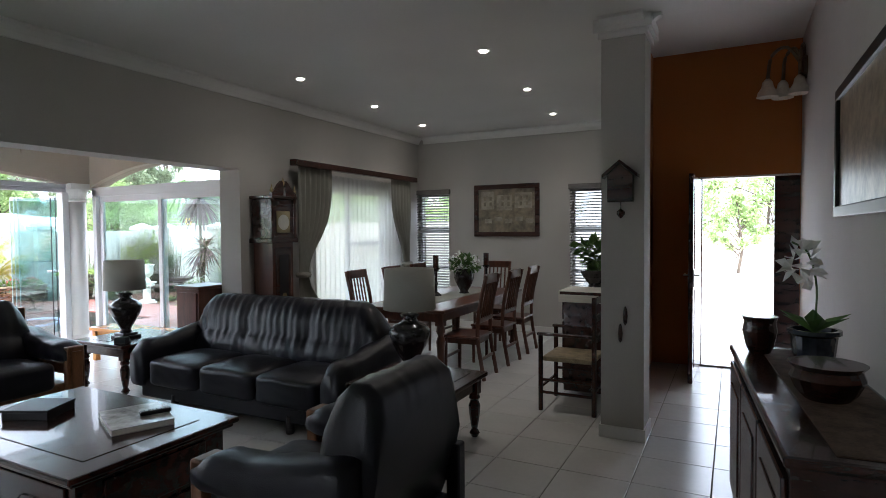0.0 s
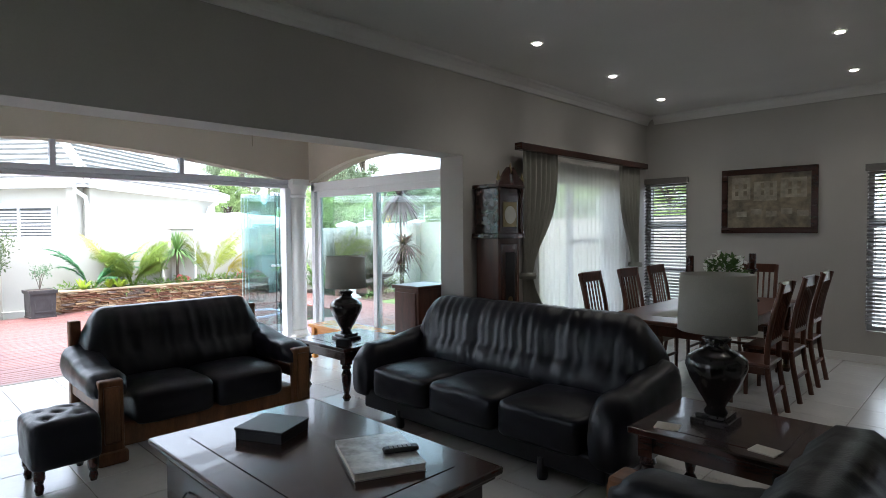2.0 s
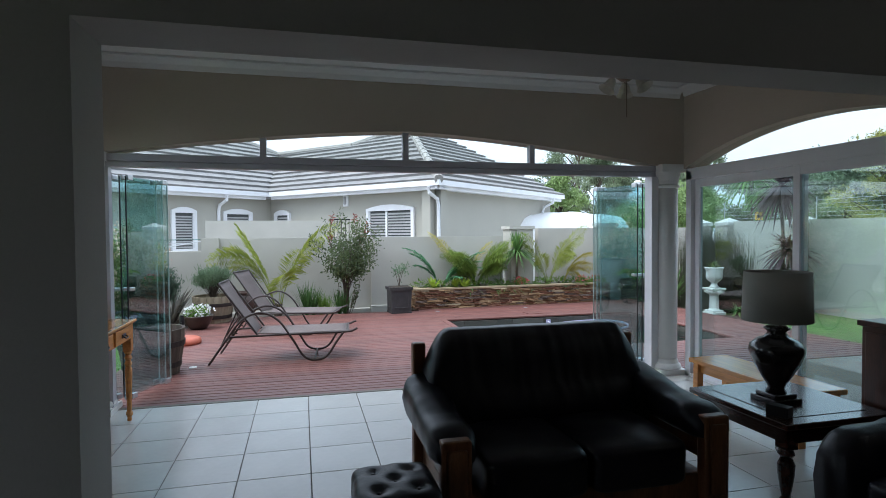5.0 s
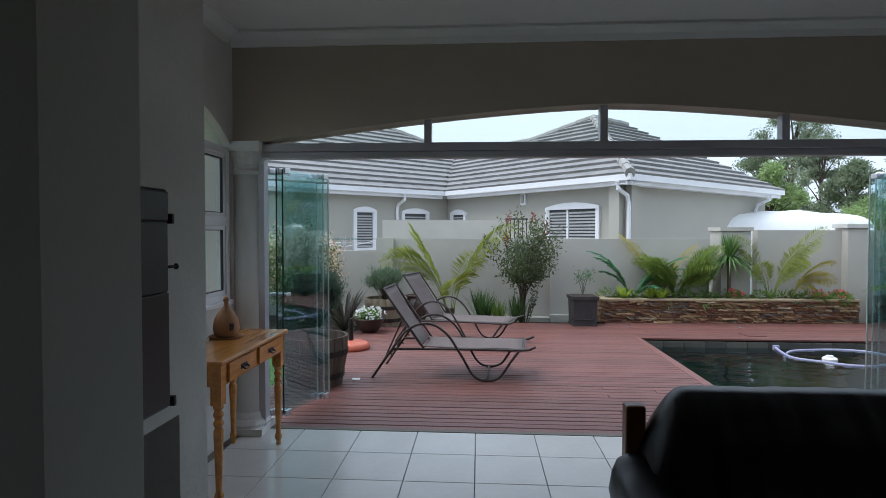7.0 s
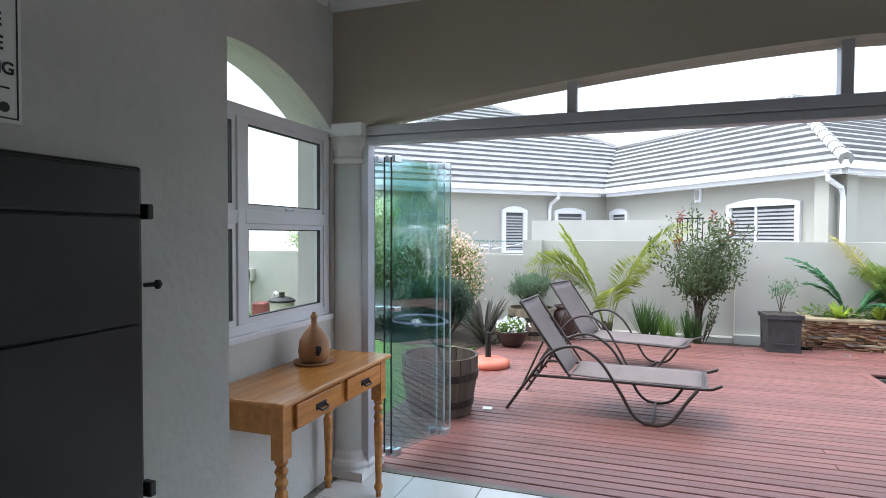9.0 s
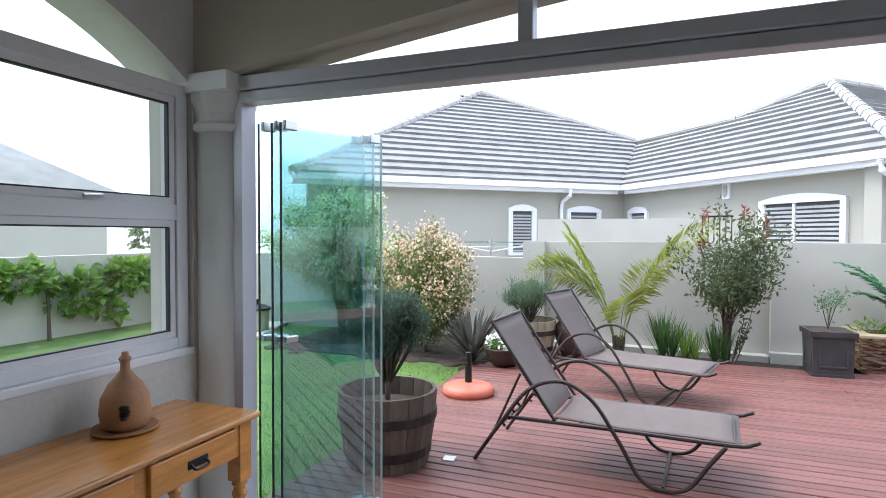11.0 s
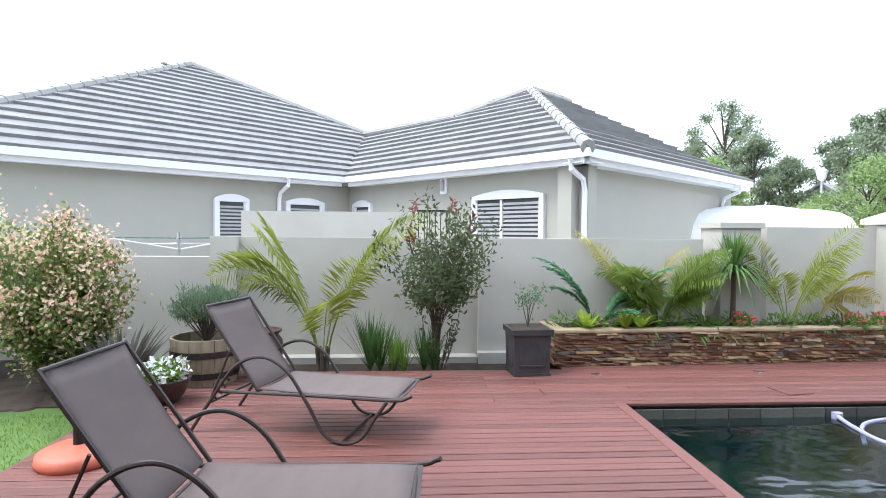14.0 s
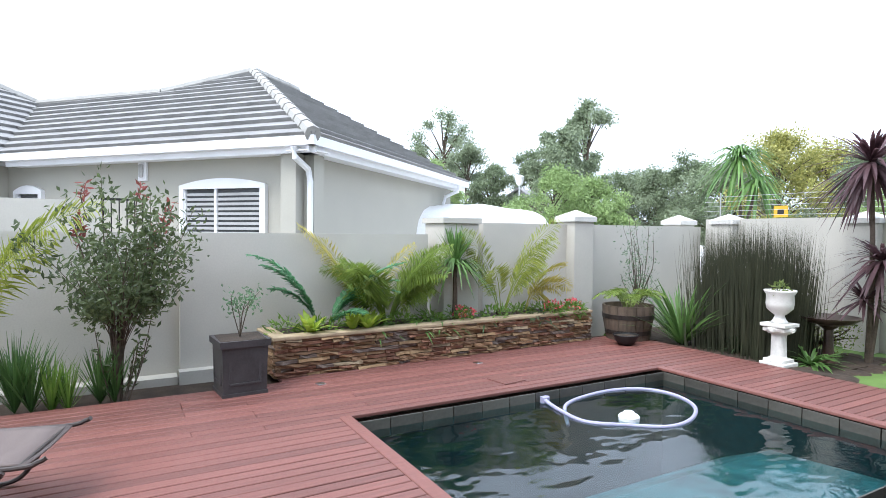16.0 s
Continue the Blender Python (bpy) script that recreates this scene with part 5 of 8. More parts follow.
M_SEPIA2 = mat("pale_sepia_print", (0.40, 0.35, 0.27), 0.35, var=0.3, scale=7, fine=30, bump=0)
part("print", boxes((-0.467, 0.467, -0.012, -0.004, -0.335, 0.335)), M_SEPIA, pic)
bm = boxes((-0.42, -0.2, -0.0135, -0.012, 0.02, 0.3), (-0.16, 0.1, -0.0135, -0.012, 0.0, 0.24), (0.14, 0.42, -0.0135, -0.012, 0.03, 0.27))
part("painted_facade", bm, M_SEPIA2, pic)
part("painted_windows", boxes(*[(-0.38 + 0.1 * i, -0.34 + 0.1 * i, -0.0145, -0.0135, 0.07 + 0.09 * j, 0.13 + 0.09 * j) for i in range(8) for j in range(2) if i not in (2, 5)]), M_SEPIA, pic)
part("painted_boats", boxes(*[(-0.36 + 0.17 * i, -0.24 + 0.17 * i, -0.0135, -0.012, -0.2 + 0.03 * (i % 2), -0.13 + 0.03 * (i % 2)) for i in range(5)]), M_SEPIA2, pic)

dt_ = thing("dining_table", "long reddish wooden dining table", "dining table", (-2.83, 6.0, 0))
part("tabletop", boxes((-0.52, 0.52, -1.2, 1.2, 0.725, 0.76), bev=0.01), M_REDWOOD, dt_)
part("apron", boxes((-0.43, 0.43, -1.08, 1.08, 0.62, 0.725)), M_REDWOOD, dt_)
for sx in (-1, 1):
    for sy in (-1, 1):
        bm = boxes((sx * 0.42 - 0.045, sx * 0.42 + 0.045, sy * 1.07 - 0.045, sy * 1.07 + 0.045, 0.58, 0.725), bev=0.004)
        lathe(bm, [(0.03, 0), (0.045, 0.04), (0.03, 0.08), (0.04, 0.3), (0.05, 0.42), (0.03, 0.48), (0.048, 0.52), (0.04, 0.58)], (sx * 0.42, sy * 1.07, 0), 14)
        part("leg", bm, M_REDWOOD, dt_)


def dining_chair():
    c = thing("dining_chair", "reddish wooden dining chair with a spindle back", "chair", (0, 0, 0), 0, "chairs round the dining table")
    part("seat", boxes((-0.22, 0.22, -0.21, 0.21, 0.43, 0.46), bev=0.012), M_REDWOOD, c)
    part("apron", boxes((-0.19, 0.19, -0.18, 0.18, 0.37, 0.43)), M_REDWOOD, c)
    for sx in (-1, 1):
        bm = bmesh.new()
        tube(bm, [(sx * 0.19, -0.18, 0), (sx * 0.19, -0.18, 0.43)], 0.018, 8, 0.024)
        part("front_leg", bm, M_REDWOOD, c)
        bm = bmesh.new()
        tube(bm, curve_pts([(sx * 0.19, 0.26, 0), (sx * 0.19, 0.19, 0.42), (sx * 0.19, 0.21, 0.75), (sx * 0.19, 0.29, 1.1)], 16), 0.022, 8)
        part("back_post", bm, M_REDWOOD, c)
    for z, h in ((1.01, 0.1), (0.60, 0.05)):
        y = 0.2 + (z - 0.6) * 0.17
        part("back_rail", boxes((-0.19, 0.19, y - 0.01, y + 0.012, z, z + h), bev=0.006), M_REDWOOD, c)
    for i in range(5):
        bm = bmesh.new()
        x = -0.12 + 0.06 * i
        tube(bm, [(x, 0.205, 0.64), (x, 0.275, 1.02)], 0.011, 6)
        part("spindle", bm, M_REDWOOD, c)
    for y in (-0.18, 0.22):
        part("stretcher", boxes((-0.19, 0.19, y - 0.01, y + 0.01, 0.2, 0.23), bev=0.004), M_REDWOOD, c)
    return c


ch = dining_chair()
ch.matrix_basis = pose(-2.28, 5.32, 0, 0, 0, -88)
for x, y, a in ((-2.27, 6.05, -91), (-2.28, 6.75, -89), (-3.45, 5.3, 91), (-3.43, 6.05, 89), (-3.44, 6.78, 90), (-2.85, 7.4, 2)):
    copy_thing(ch, pose(x, y, 0, 0, 0, a))

M_FLOWER = leaf_mat("white_petals", (0.75, 0.74, 0.70), (0.5, 0.5, 0.46))
M_LEAF = leaf_mat("mid_green_leaf", (0.07, 0.13, 0.035), (0.02, 0.05, 0.015))


def leaf_quad(bm, p, d, up, ln, w):
    """One folded leaf from p along d."""
    d = d.normalized()
    s = d.cross(up)
    s = s.normalized() if s.length > 1e-4 else Vector((1, 0, 0))
    n = s.cross(d)
    m = p + d * ln * 0.5
    a, b, c, e = bm.verts.new(p), bm.verts.new(m + s * w / 2 + n * w * 0.15), bm.verts.new(p + d * ln - n * ln * 0.08), bm.verts.new(m - s * w / 2 + n * w * 0.15)
    bm.faces.new((a, b, c))
    bm.faces.new((a, c, e))


def rand_dir(rng, up=0.0):
    v = Vector((rng.gauss(0, 1), rng.gauss(0, 1), rng.gauss(0, 1) + up))
    return v.normalized()


def leaf_ball(center, radii, n, ln, w, seed, hollow=0.35, up=0.3):
    rng = random.Random(seed)
    bm = bmesh.new()
    for _ in range(n):
        d = rand_dir(rng)
        r = rng.uniform(hollow, 1) ** 0.6
        k = 0.75 + 0.5 * noise.noise(d * 2.3 + Vector((seed, 0, 0)))
        p = Vector(center) + Vector((d.x * radii[0], d.y * radii[1], d.z * radii[2])) * r * k
        leaf_quad(bm, p, (d + rand_dir(rng, up) * 0.9), rand_dir(rng, 1.5), ln * rng.uniform(0.6, 1.3), w * rng.uniform(0.7, 1.2))
    return bm


fv = thing("flower_vase", "dark glazed vase of white flowers on the table", "vase", (-2.8, 6.35, 0.76))
bm = bmesh.new()
lathe(bm, [(0.07, 0), (0.05, 0.03), (0.1, 0.12), (0.13, 0.2), (0.12, 0.27), (0.1, 0.3), (0.12, 0.32)], seg=20)
part("vase", bm, M_URN, fv, smooth=True)
part("foliage", leaf_ball((0, 0, 0.36), (0.2, 0.2, 0.13), 160, 0.1, 0.05, 5), M_LEAF, fv)
part("flowers", leaf_ball((0, 0, 0.4), (0.2, 0.2, 0.13), 130, 0.05, 0.045, 6, 0.8), M_FLOWER, fv)
for x, y in ((-3.0, 5.95), (-2.66, 6.75)):
    cd = thing("candlestick", "tall dark candlestick holding a dark candle", "candlestick", (x, y, 0.76), 0, "candlesticks on the dining table")
    bm = bmesh.new()
    lathe(bm, [(0.07, 0), (0.07, 0.015), (0.02, 0.05), (0.018, 0.12), (0.03, 0.15), (0.016, 0.18), (0.02, 0.3), (0.05, 0.33), (0.05, 0.345)], seg=16)
    part("stick", bm, M_URN, cd)
    bm = bmesh.new()
    lathe(bm, [(0.036, 0.345), (0.036, 0.5), (0.03, 0.505)], seg=16)
    part("candle", bm, M_DARKWOOD, cd)
rn = thing("table_runner", "pale cloth runner along the dining table", "runner", (-2.83, 6.0, 0.76))
part("cloth", boxes((-0.18, 0.18, -0.9, 0.9, 0, 0.003)), M_CURT, rn)

# longcase clock
ck = thing("longcase_clock", "tall reddish wooden longcase clock against the wall", "clock", (-4.28, 4.52, 0), 90)
part("base", boxes((-0.25, 0.25, -0.15, 0.17, 0, 0.5), (-0.27, 0.27, -0.17, 0.18, 0, 0.08), bev=0.008), M_REDWOOD, ck)
part("trunk", boxes((-0.16, 0.16, -0.12, 0.15, 0.5, 1.45)), M_REDWOOD, ck)
td = part("trunk_door", boxes((-0.12, 0.12, -0.132, -0.12, 0.58, 1.40), bev=0.006), M_DARKWOOD, ck)
part("pendulum_pane", boxes((-0.07, 0.07, -0.136, -0.132, 0.7, 1.32)), M_BLACK, td)
bm = bmesh.new()
lathe(bm, [(0.004, -0.004), (0.035, -0.002), (0.035, 0.002), (0.004, 0.004)], seg=16)
M_BRASS = mat("dull_brass", (0.30, 0.24, 0.13), 0.35, 0.9, var=0.2, scale=8, fine=60)
part("pendulum_bob", bm, M_BRASS, td, at=pose(0, -0.139, 0.86, 90))
part("hood_base", boxes((-0.21, 0.21, -0.16, 0.17, 1.45, 1.50), bev=0.006), M_DARKWOOD, ck)
part("hood", boxes((-0.17, 0.17, -0.13, 0.16, 1.50, 1.93), bev=0.006), M_DARKWOOD, ck)
for x in (-0.175, 0.175):
    bm = bmesh.new()
    lathe(bm, [(0.02, 1.5), (0.02, 1.53), (0.013, 1.55), (0.013, 1.88), (0.02, 1.9), (0.02, 1.93)], (x, -0.145, 0), 10)
    part("hood_column", bm, M_DARKWOOD, ck)
part("hood_moulding", boxes((-0.2, 0.2, -0.165, 0.17, 1.93, 1.965), bev=0.006), M_DARKWOOD, ck)
for side in (-1, 1):
    bm = bmesh.new()
    prism(bm, [(side * 0.19, 1.965), (side * 0.19, 1.995), (side * 0.13, 2.03), (side * 0.08, 2.09), (side * 0.035, 2.13), (side * 0.015, 2.11), (side * 0.02, 1.965)], "y", -0.155, -0.12)
    part("swan_neck", bm, M_DARKWOOD, ck)
part("dial", boxes((-0.105, 0.105, -0.138, -0.13, 1.56, 1.80), bev=0.003), M_BRASS, ck, "dull brass clock dial")
bm = bmesh.new()
lathe(bm, [(0.085, 0), (0.085, 0.003), (0.002, 0.004)], seg=24)
part("chapter_ring", bm, mat("pale_silvered_ring", (0.55, 0.54, 0.48), 0.4, 0.2, var=0.1, bump=0), ck, at=pose(0, -0.1382, 1.675, 90))
for x in (-0.18, 0, 0.18):
    bm = bmesh.new()
    lathe(bm, [(0.010, 0), (0.022, 0.03), (0.010, 0.06), (0.003, 0.1)], (x, -0.14, 2.07 if x == 0 else 1.985), 10)
    part("finial", bm, M_BRASS, ck)

# cupboard with plant, ladder chair, pier ornaments
cb = thing("sideboard_cupboard", "dark wooden cupboard against the dining room wall", "cupboard", (-0.88, 5.6, 0), -90)
part("body", boxes((-0.6, 0.6, -0.26, 0.25, 0.05, 0.96), bev=0.004), M_DARKWOOD, cb)
part("top", boxes((-0.63, 0.63, -0.29, 0.26, 0.96, 0.99), bev=0.008), M_DARKWOOD, cb)
for x0 in (-0.58, 0.01):
    part("door", boxes((x0, x0 + 0.57, -0.278, -0.26, 0.1, 0.7), bev=0.008), M_DARKWOOD, cb)
    part("drawer", boxes((x0, x0 + 0.57, -0.278, -0.26, 0.72, 0.94), bev=0.008), M_DARKWOOD, cb)
cl = thing("table_mat", "pale woven cloth over the cupboard end", "cloth", (-0.88, 5.15, 0.99))
part("cloth", boxes((-0.3, 0.27, -0.17, 0.3, 0, 0.004), (-0.3, 0.27, -0.176, -0.17, -0.1, 0.004)), M_PAPER, cl)
pp = thing("potted_plant", "leafy houseplant in a dark bowl on the cupboard", "plant", (-0.95, 5.5, 0.99))
bm = bmesh.new()
lathe(bm, [(0.08, 0), (0.06, 0.03), (0.12, 0.1), (0.15, 0.17), (0.13, 0.17), (0.1, 0.14)], seg=18)
part("pot", bm, M_URN, pp)
part("foliage", leaf_ball((0, 0, 0.34), (0.17, 0.18, 0.2), 150, 0.11, 0.07, 8), M_LEAF, pp)
lc = thing("rush_chair", "dark wooden armchair with a woven rush seat", "chair", (-0.97, 4.72, 0), -90)
for sx in (-1, 1):
    for sy in (-1, 1):
        bm = bmesh.new()
        tube(bm, [(sx * 0.24, sy * 0.23, 0), (sx * 0.24, sy * 0.23, 0.66 if sy < 0 else 1.0)], 0.021, 8)
        part("leg", bm, M_DARKWOOD, lc)
    for z in (0.16, 0.27):
        bm = bmesh.new()
        tube(bm, [(sx * 0.24, -0.23, z), (sx * 0.24, 0.23, z)], 0.013, 6)
        part("stretcher", bm, M_DARKWOOD, lc)
    part("arm", boxes((sx * 0.24 - 0.025, sx * 0.24 + 0.025, -0.26, 0.23, 0.655, 0.68), bev=0.008), M_DARKWOOD, lc)
for y in (-0.23, 0.23):
    bm = bmesh.new()
    tube(bm, [(-0.24, y, 0.2), (0.24, y, 0.2)], 0.013, 6)
    part("stretcher", bm, M_DARKWOOD, lc)
M_RUSH = mat("woven_rush", (0.28, 0.21, 0.12), 0.8, var=0.3, scale=12, fine=80, bump=0.5)
part("seat", boxes((-0.23, 0.23, -0.22, 0.22, 0.43, 0.47), bev=0.01), M_RUSH, lc, "woven rush seat")
for z in (0.6, 0.78, 0.93):
    part("back_slat", boxes((-0.22, 0.22, 0.215, 0.235, z, z + 0.06), bev=0.006), M_DARKWOOD, lc)

kh = thing("key_cabinet", "small house-shaped dark wooden wall cabinet", "wall cabinet", (-0.45, 4.07, 1.9))
part("body", boxes((-0.09, 0.09, -0.09, 0, -0.13, 0.06), bev=0.005), M_DARKWOOD, kh)
bm = bmesh.new()
prism(bm, [(-0.125, 0.045), (0, 0.15), (0.125, 0.045), (0.125, 0.07), (0, 0.175), (-0.125, 0.07)], "y", -0.11, 0)
prism(bm, [(-0.09, 0.06), (0.09, 0.06), (0, 0.145)], "y", -0.085, 0)
part("roof", bm, M_DARKWOOD, kh)
bm = bmesh.new()
tube(bm, [(0, -0.04, -0.13), (0, -0.04, -0.19)], 0.004, 6)
lathe(bm, [(0.004, -0.05), (0.03, -0.02), (0.03, 0), (0.006, 0.02)], (0, -0.04, -0.2), 10)
part("pendant", bm, M_DARKWOOD, kh)
for x, z in ((-0.42, 0.93), (-0.455, 0.8)):
    k2 = thing("wall_ornament", "small slim dark carved wall ornament", "ornament", (x, 4.07, z), 0, "carved ornaments on the pier")
    bm = bmesh.new()
    lathe(bm, [(0.004, -0.07), (0.014, -0.05), (0.017, 0.0), (0.012, 0.05), (0.004, 0.07)], (0, -0.018, 0), 10)
    part("carving", bm, M_DARKWOOD, k2)

# hall: front door, lamp, sideboard, picture
fdr = thing("door_front", "dark wooden front door standing open inwards", "front door", (-0.06, 6.79, 0), -92)
part("leaf", boxes((0.0, 0.9, -0.022, 0.022, 0.01, 2.12), bev=0.004), M_DARKWOOD, fdr)
for z0, z1 in ((0.15, 0.95), (1.1, 2.0)):
    part("panel", boxes((0.12, 0.78, 0.02, 0.028, z0, z1), bev=0.006), M_DARKWOOD, fdr)
for sy in (-1, 1):
    bm = boxes((0.8, 0.85, sy * 0.022, sy * 0.03, 0.98, 1.16)) if sy > 0 else boxes((0.8, 0.85, -0.03, -0.022, 0.98, 1.16))
    tube(bm, [(0.825, sy * 0.03, 1.1), (0.825, sy * 0.07, 1.1), (0.72, sy * 0.07, 1.1)], 0.009)
    part("handle", bm, M_STEEL, fdr)
dfr = thing("door_front_frame", "dark wooden door frame with a side panel", "door frame", (0, 6.8, 0))
dfr["kind"] = "structure"
part("jamb", boxes((-0.06, -0.03, 0.02, 0.14, 0, 2.13), bev=0.003), M_DARKWOOD, dfr)
part("side_panel", boxes((0.68, 0.915, 0.02, 0.1, 0, 2.13), (0.72, 0.88, 0.012, 0.02, 0.2, 1.0), (0.72, 0.88, 0.012, 0.02, 1.15, 1.95), bev=0.004), M_DARKWOOD, dfr)
part("head", boxes((-0.06, 0.915, 0.0, 0.14, 2.13, 2.149)), M_WHITE, dfr)
part("threshold", boxes((-0.06, 0.9, 0.0, 0.2, 0, 0.02)), M_DARKWOOD, dfr)
hl = thing("wall_lamp", "bronze wall lamp with three glass bell shades", "wall lamp", (0.92, 6.4, 3.16))
bm = bmesh.new()
lathe(bm, [(0.11, 0), (0.11, 0.03), (0.05, 0.06)], seg=16)
part("backplate", bm, M_BRONZE, hl, at=pose(0, 0, 0, 0, -90, 0))
for i, (dx, dy) in enumerate(((-0.34, -0.08), (-0.2, 0.05), (-0.07, -0.12))):
    bm = bmesh.new()
    tube(bm, curve_pts([(-0.03, 0, 0), (dx * 0.5, dy * 0.5, 0.2), (dx * 0.9, dy, 0.12), (dx, dy, -0.1)], 16), 0.016)
    part("arm", bm, M_BRONZE, hl)
    bm = bmesh.new()
    lathe(bm, [(0.1, -0.2), (0.085, -0.15), (0.055, -0.1), (0.045, -0.05), (0.02, -0.02)], (dx, dy, -0.08), 16)
    part("shade", bm, M_BELL, hl)
sb_ = thing("hall_sideboard", "dark mahogany sideboard along the wall", "sideboard", (0.589, 2.53, 0), 5)
part("body", boxes((-0.22, 0.235, -0.86, 0.86, 0.06, 0.86), bev=0.004), M_DARKWOOD, sb_)
part("top", boxes((-0.24, 0.24, -0.885, 0.885, 0.862, 0.9), bev=0.014), M_DARKWOOD, sb_)
part("plinth", boxes((-0.21, 0.225, -0.84, 0.84, 0, 0.06)), M_DARKWOOD, sb_)
for i in range(3):
    y0 = -0.84 + 0.56 * i
    d = part("door", boxes((-0.24, -0.22, y0, y0 + 0.53, 0.12, 0.82), bev=0.008), M_DARKWOOD, sb_)
    part("panel", boxes((-0.246, -0.238, y0 + 0.09, y0 + 0.44, 0.22, 0.72), bev=0.004), M_DARKWOOD, d)
rn = thing("cloth_runner", "brown patterned cloth runner on the sideboard", "runner", (0.655, 2.53, 0.9), 5)
part("cloth", boxes((-0.16, 0.15, -0.82, 0.8, 0, 0.004)), mat("brown_woven_runner", (0.13, 0.085, 0.06), 0.85, var=0.35, scale=14, fine=80, bump=0.4), rn)
M_BLUEPOT = mat("dark_blue_glazed_pot", (0.03, 0.04, 0.055), 0.2, var=0.3, scale=6, fine=40, coat=0.5)
opx = thing("orchid_pot", "white orchid in a dark glazed pot", "plant", (0.64, 2.95, 0.904))
bm = bmesh.new()
lathe(bm, [(0.07, 0), (0.09, 0.06), (0.1, 0.15), (0.115, 0.16), (0.115, 0.18), (0.095, 0.18), (0.09, 0.14)], seg=20)
part("pot", bm, M_BLUEPOT, opx)
bm = bmesh.new()
for a in (0.3, 1.5, 2.6, 3.7, 4.8, 5.6):
    leaf_quad(bm, Vector((0, 0, 0.16)), Vector((math.cos(a), math.sin(a), 0.7)), Vector((0, 0, 1)), 0.19, 0.08)
part("leaves", bm, M_LEAF, opx)
bm = bmesh.new()
tube(bm, curve_pts([(0, 0, 0.16), (0.01, 0.02, 0.38), (-0.03, 0.0, 0.55), (-0.1, -0.06, 0.6)], 14), 0.005, 6)
part("stem", bm, M_LEAF, opx)
part("petals", leaf_ball((-0.06, -0.03, 0.5), (0.07, 0.08, 0.12), 40, 0.07, 0.06, 12, 0.7), M_FLOWER, opx)
for x, y, r, h, lbl in ((0.42, 3.2, 0.085, 0.2, "brown carved wooden jar on the sideboard"), (0.62, 2.35, 0.13, 0.14, "dark wooden bowl on the sideboard")):
    jr = thing("ornament_jar" if h > 0.15 else "ornament_bowl", lbl, "ornament", (x, y, 0.904 if x > 0.52 else 0.9))
    bm = bmesh.new()
    lathe(bm, [(r * 0.6, 0), (r * 0.8, h * 0.2), (r, h * 0.6), (r * 0.9, h * 0.85), (r * 1.05, h), (r * 0.8, h)], seg=18)
    part("body", bm, M_DARKWOOD, jr)
wp = thing("wall_picture", "large dark-framed picture on the pale wall", "picture", (0.92, 3.5, 2.06), -90)
part("frame", boxes((-0.82, 0.82, -0.035, 0, 0.35, 0.42), (-0.82, 0.82, -0.035, 0, -0.42, -0.35), (-0.82, -0.75, -0.035, 0, -0.35, 0.35), (0.75, 0.82, -0.035, 0, -0.35, 0.35), bev=0.008), M_BLACK, wp)
part("print", boxes((-0.75, 0.75, -0.012, -0.004, -0.35, 0.35)), M_SEPIA2, wp)

# ---- garden furniture ----
M_SLING = mat("taupe_mesh_sling", (0.128, 0.098, 0.090), 0.75, var=0.08, scale=4, fine=220, bump=0.4, stretch=(1, 3, 1))
M_TUBE = mat("dark_brown_powder_tube", (0.055, 0.042, 0.038), 0.4, 0.3, var=0.15, scale=8, fine=80, bump=0.05)


def sling(pts, x0, x1, sag=0.012, n=10):
    """A thin woven sheet along a side profile of (y, z), with thickness."""
    bm = bmesh.new()
    rows = []
    for off in (0.0, -0.008):
        rows.append([[bm.verts.new((x0 + (x1 - x0) * i / n, y, z + off - sag * math.sin(math.pi * i / n))) for i in range(n + 1)] for y, z in pts])
    for g in rows:
        for a, b in zip(g, g[1:]):
            for i in range(n):
                bm.faces.new((a[i], a[i + 1], b[i + 1], b[i]))
    top, bot = rows
    for j in range(len(pts) - 1):
        for i in (0, n):
            bm.faces.new((top[j][i], top[j + 1][i], bot[j + 1][i], bot[j][i]))
    for j in (0, -1):
        for i in range(n):
            bm.faces.new((top[j][i], top[j][i + 1], bot[j][i + 1], bot[j][i]))
    bmesh.ops.recalc_face_normals(bm, faces=bm.faces[:])
    return bm


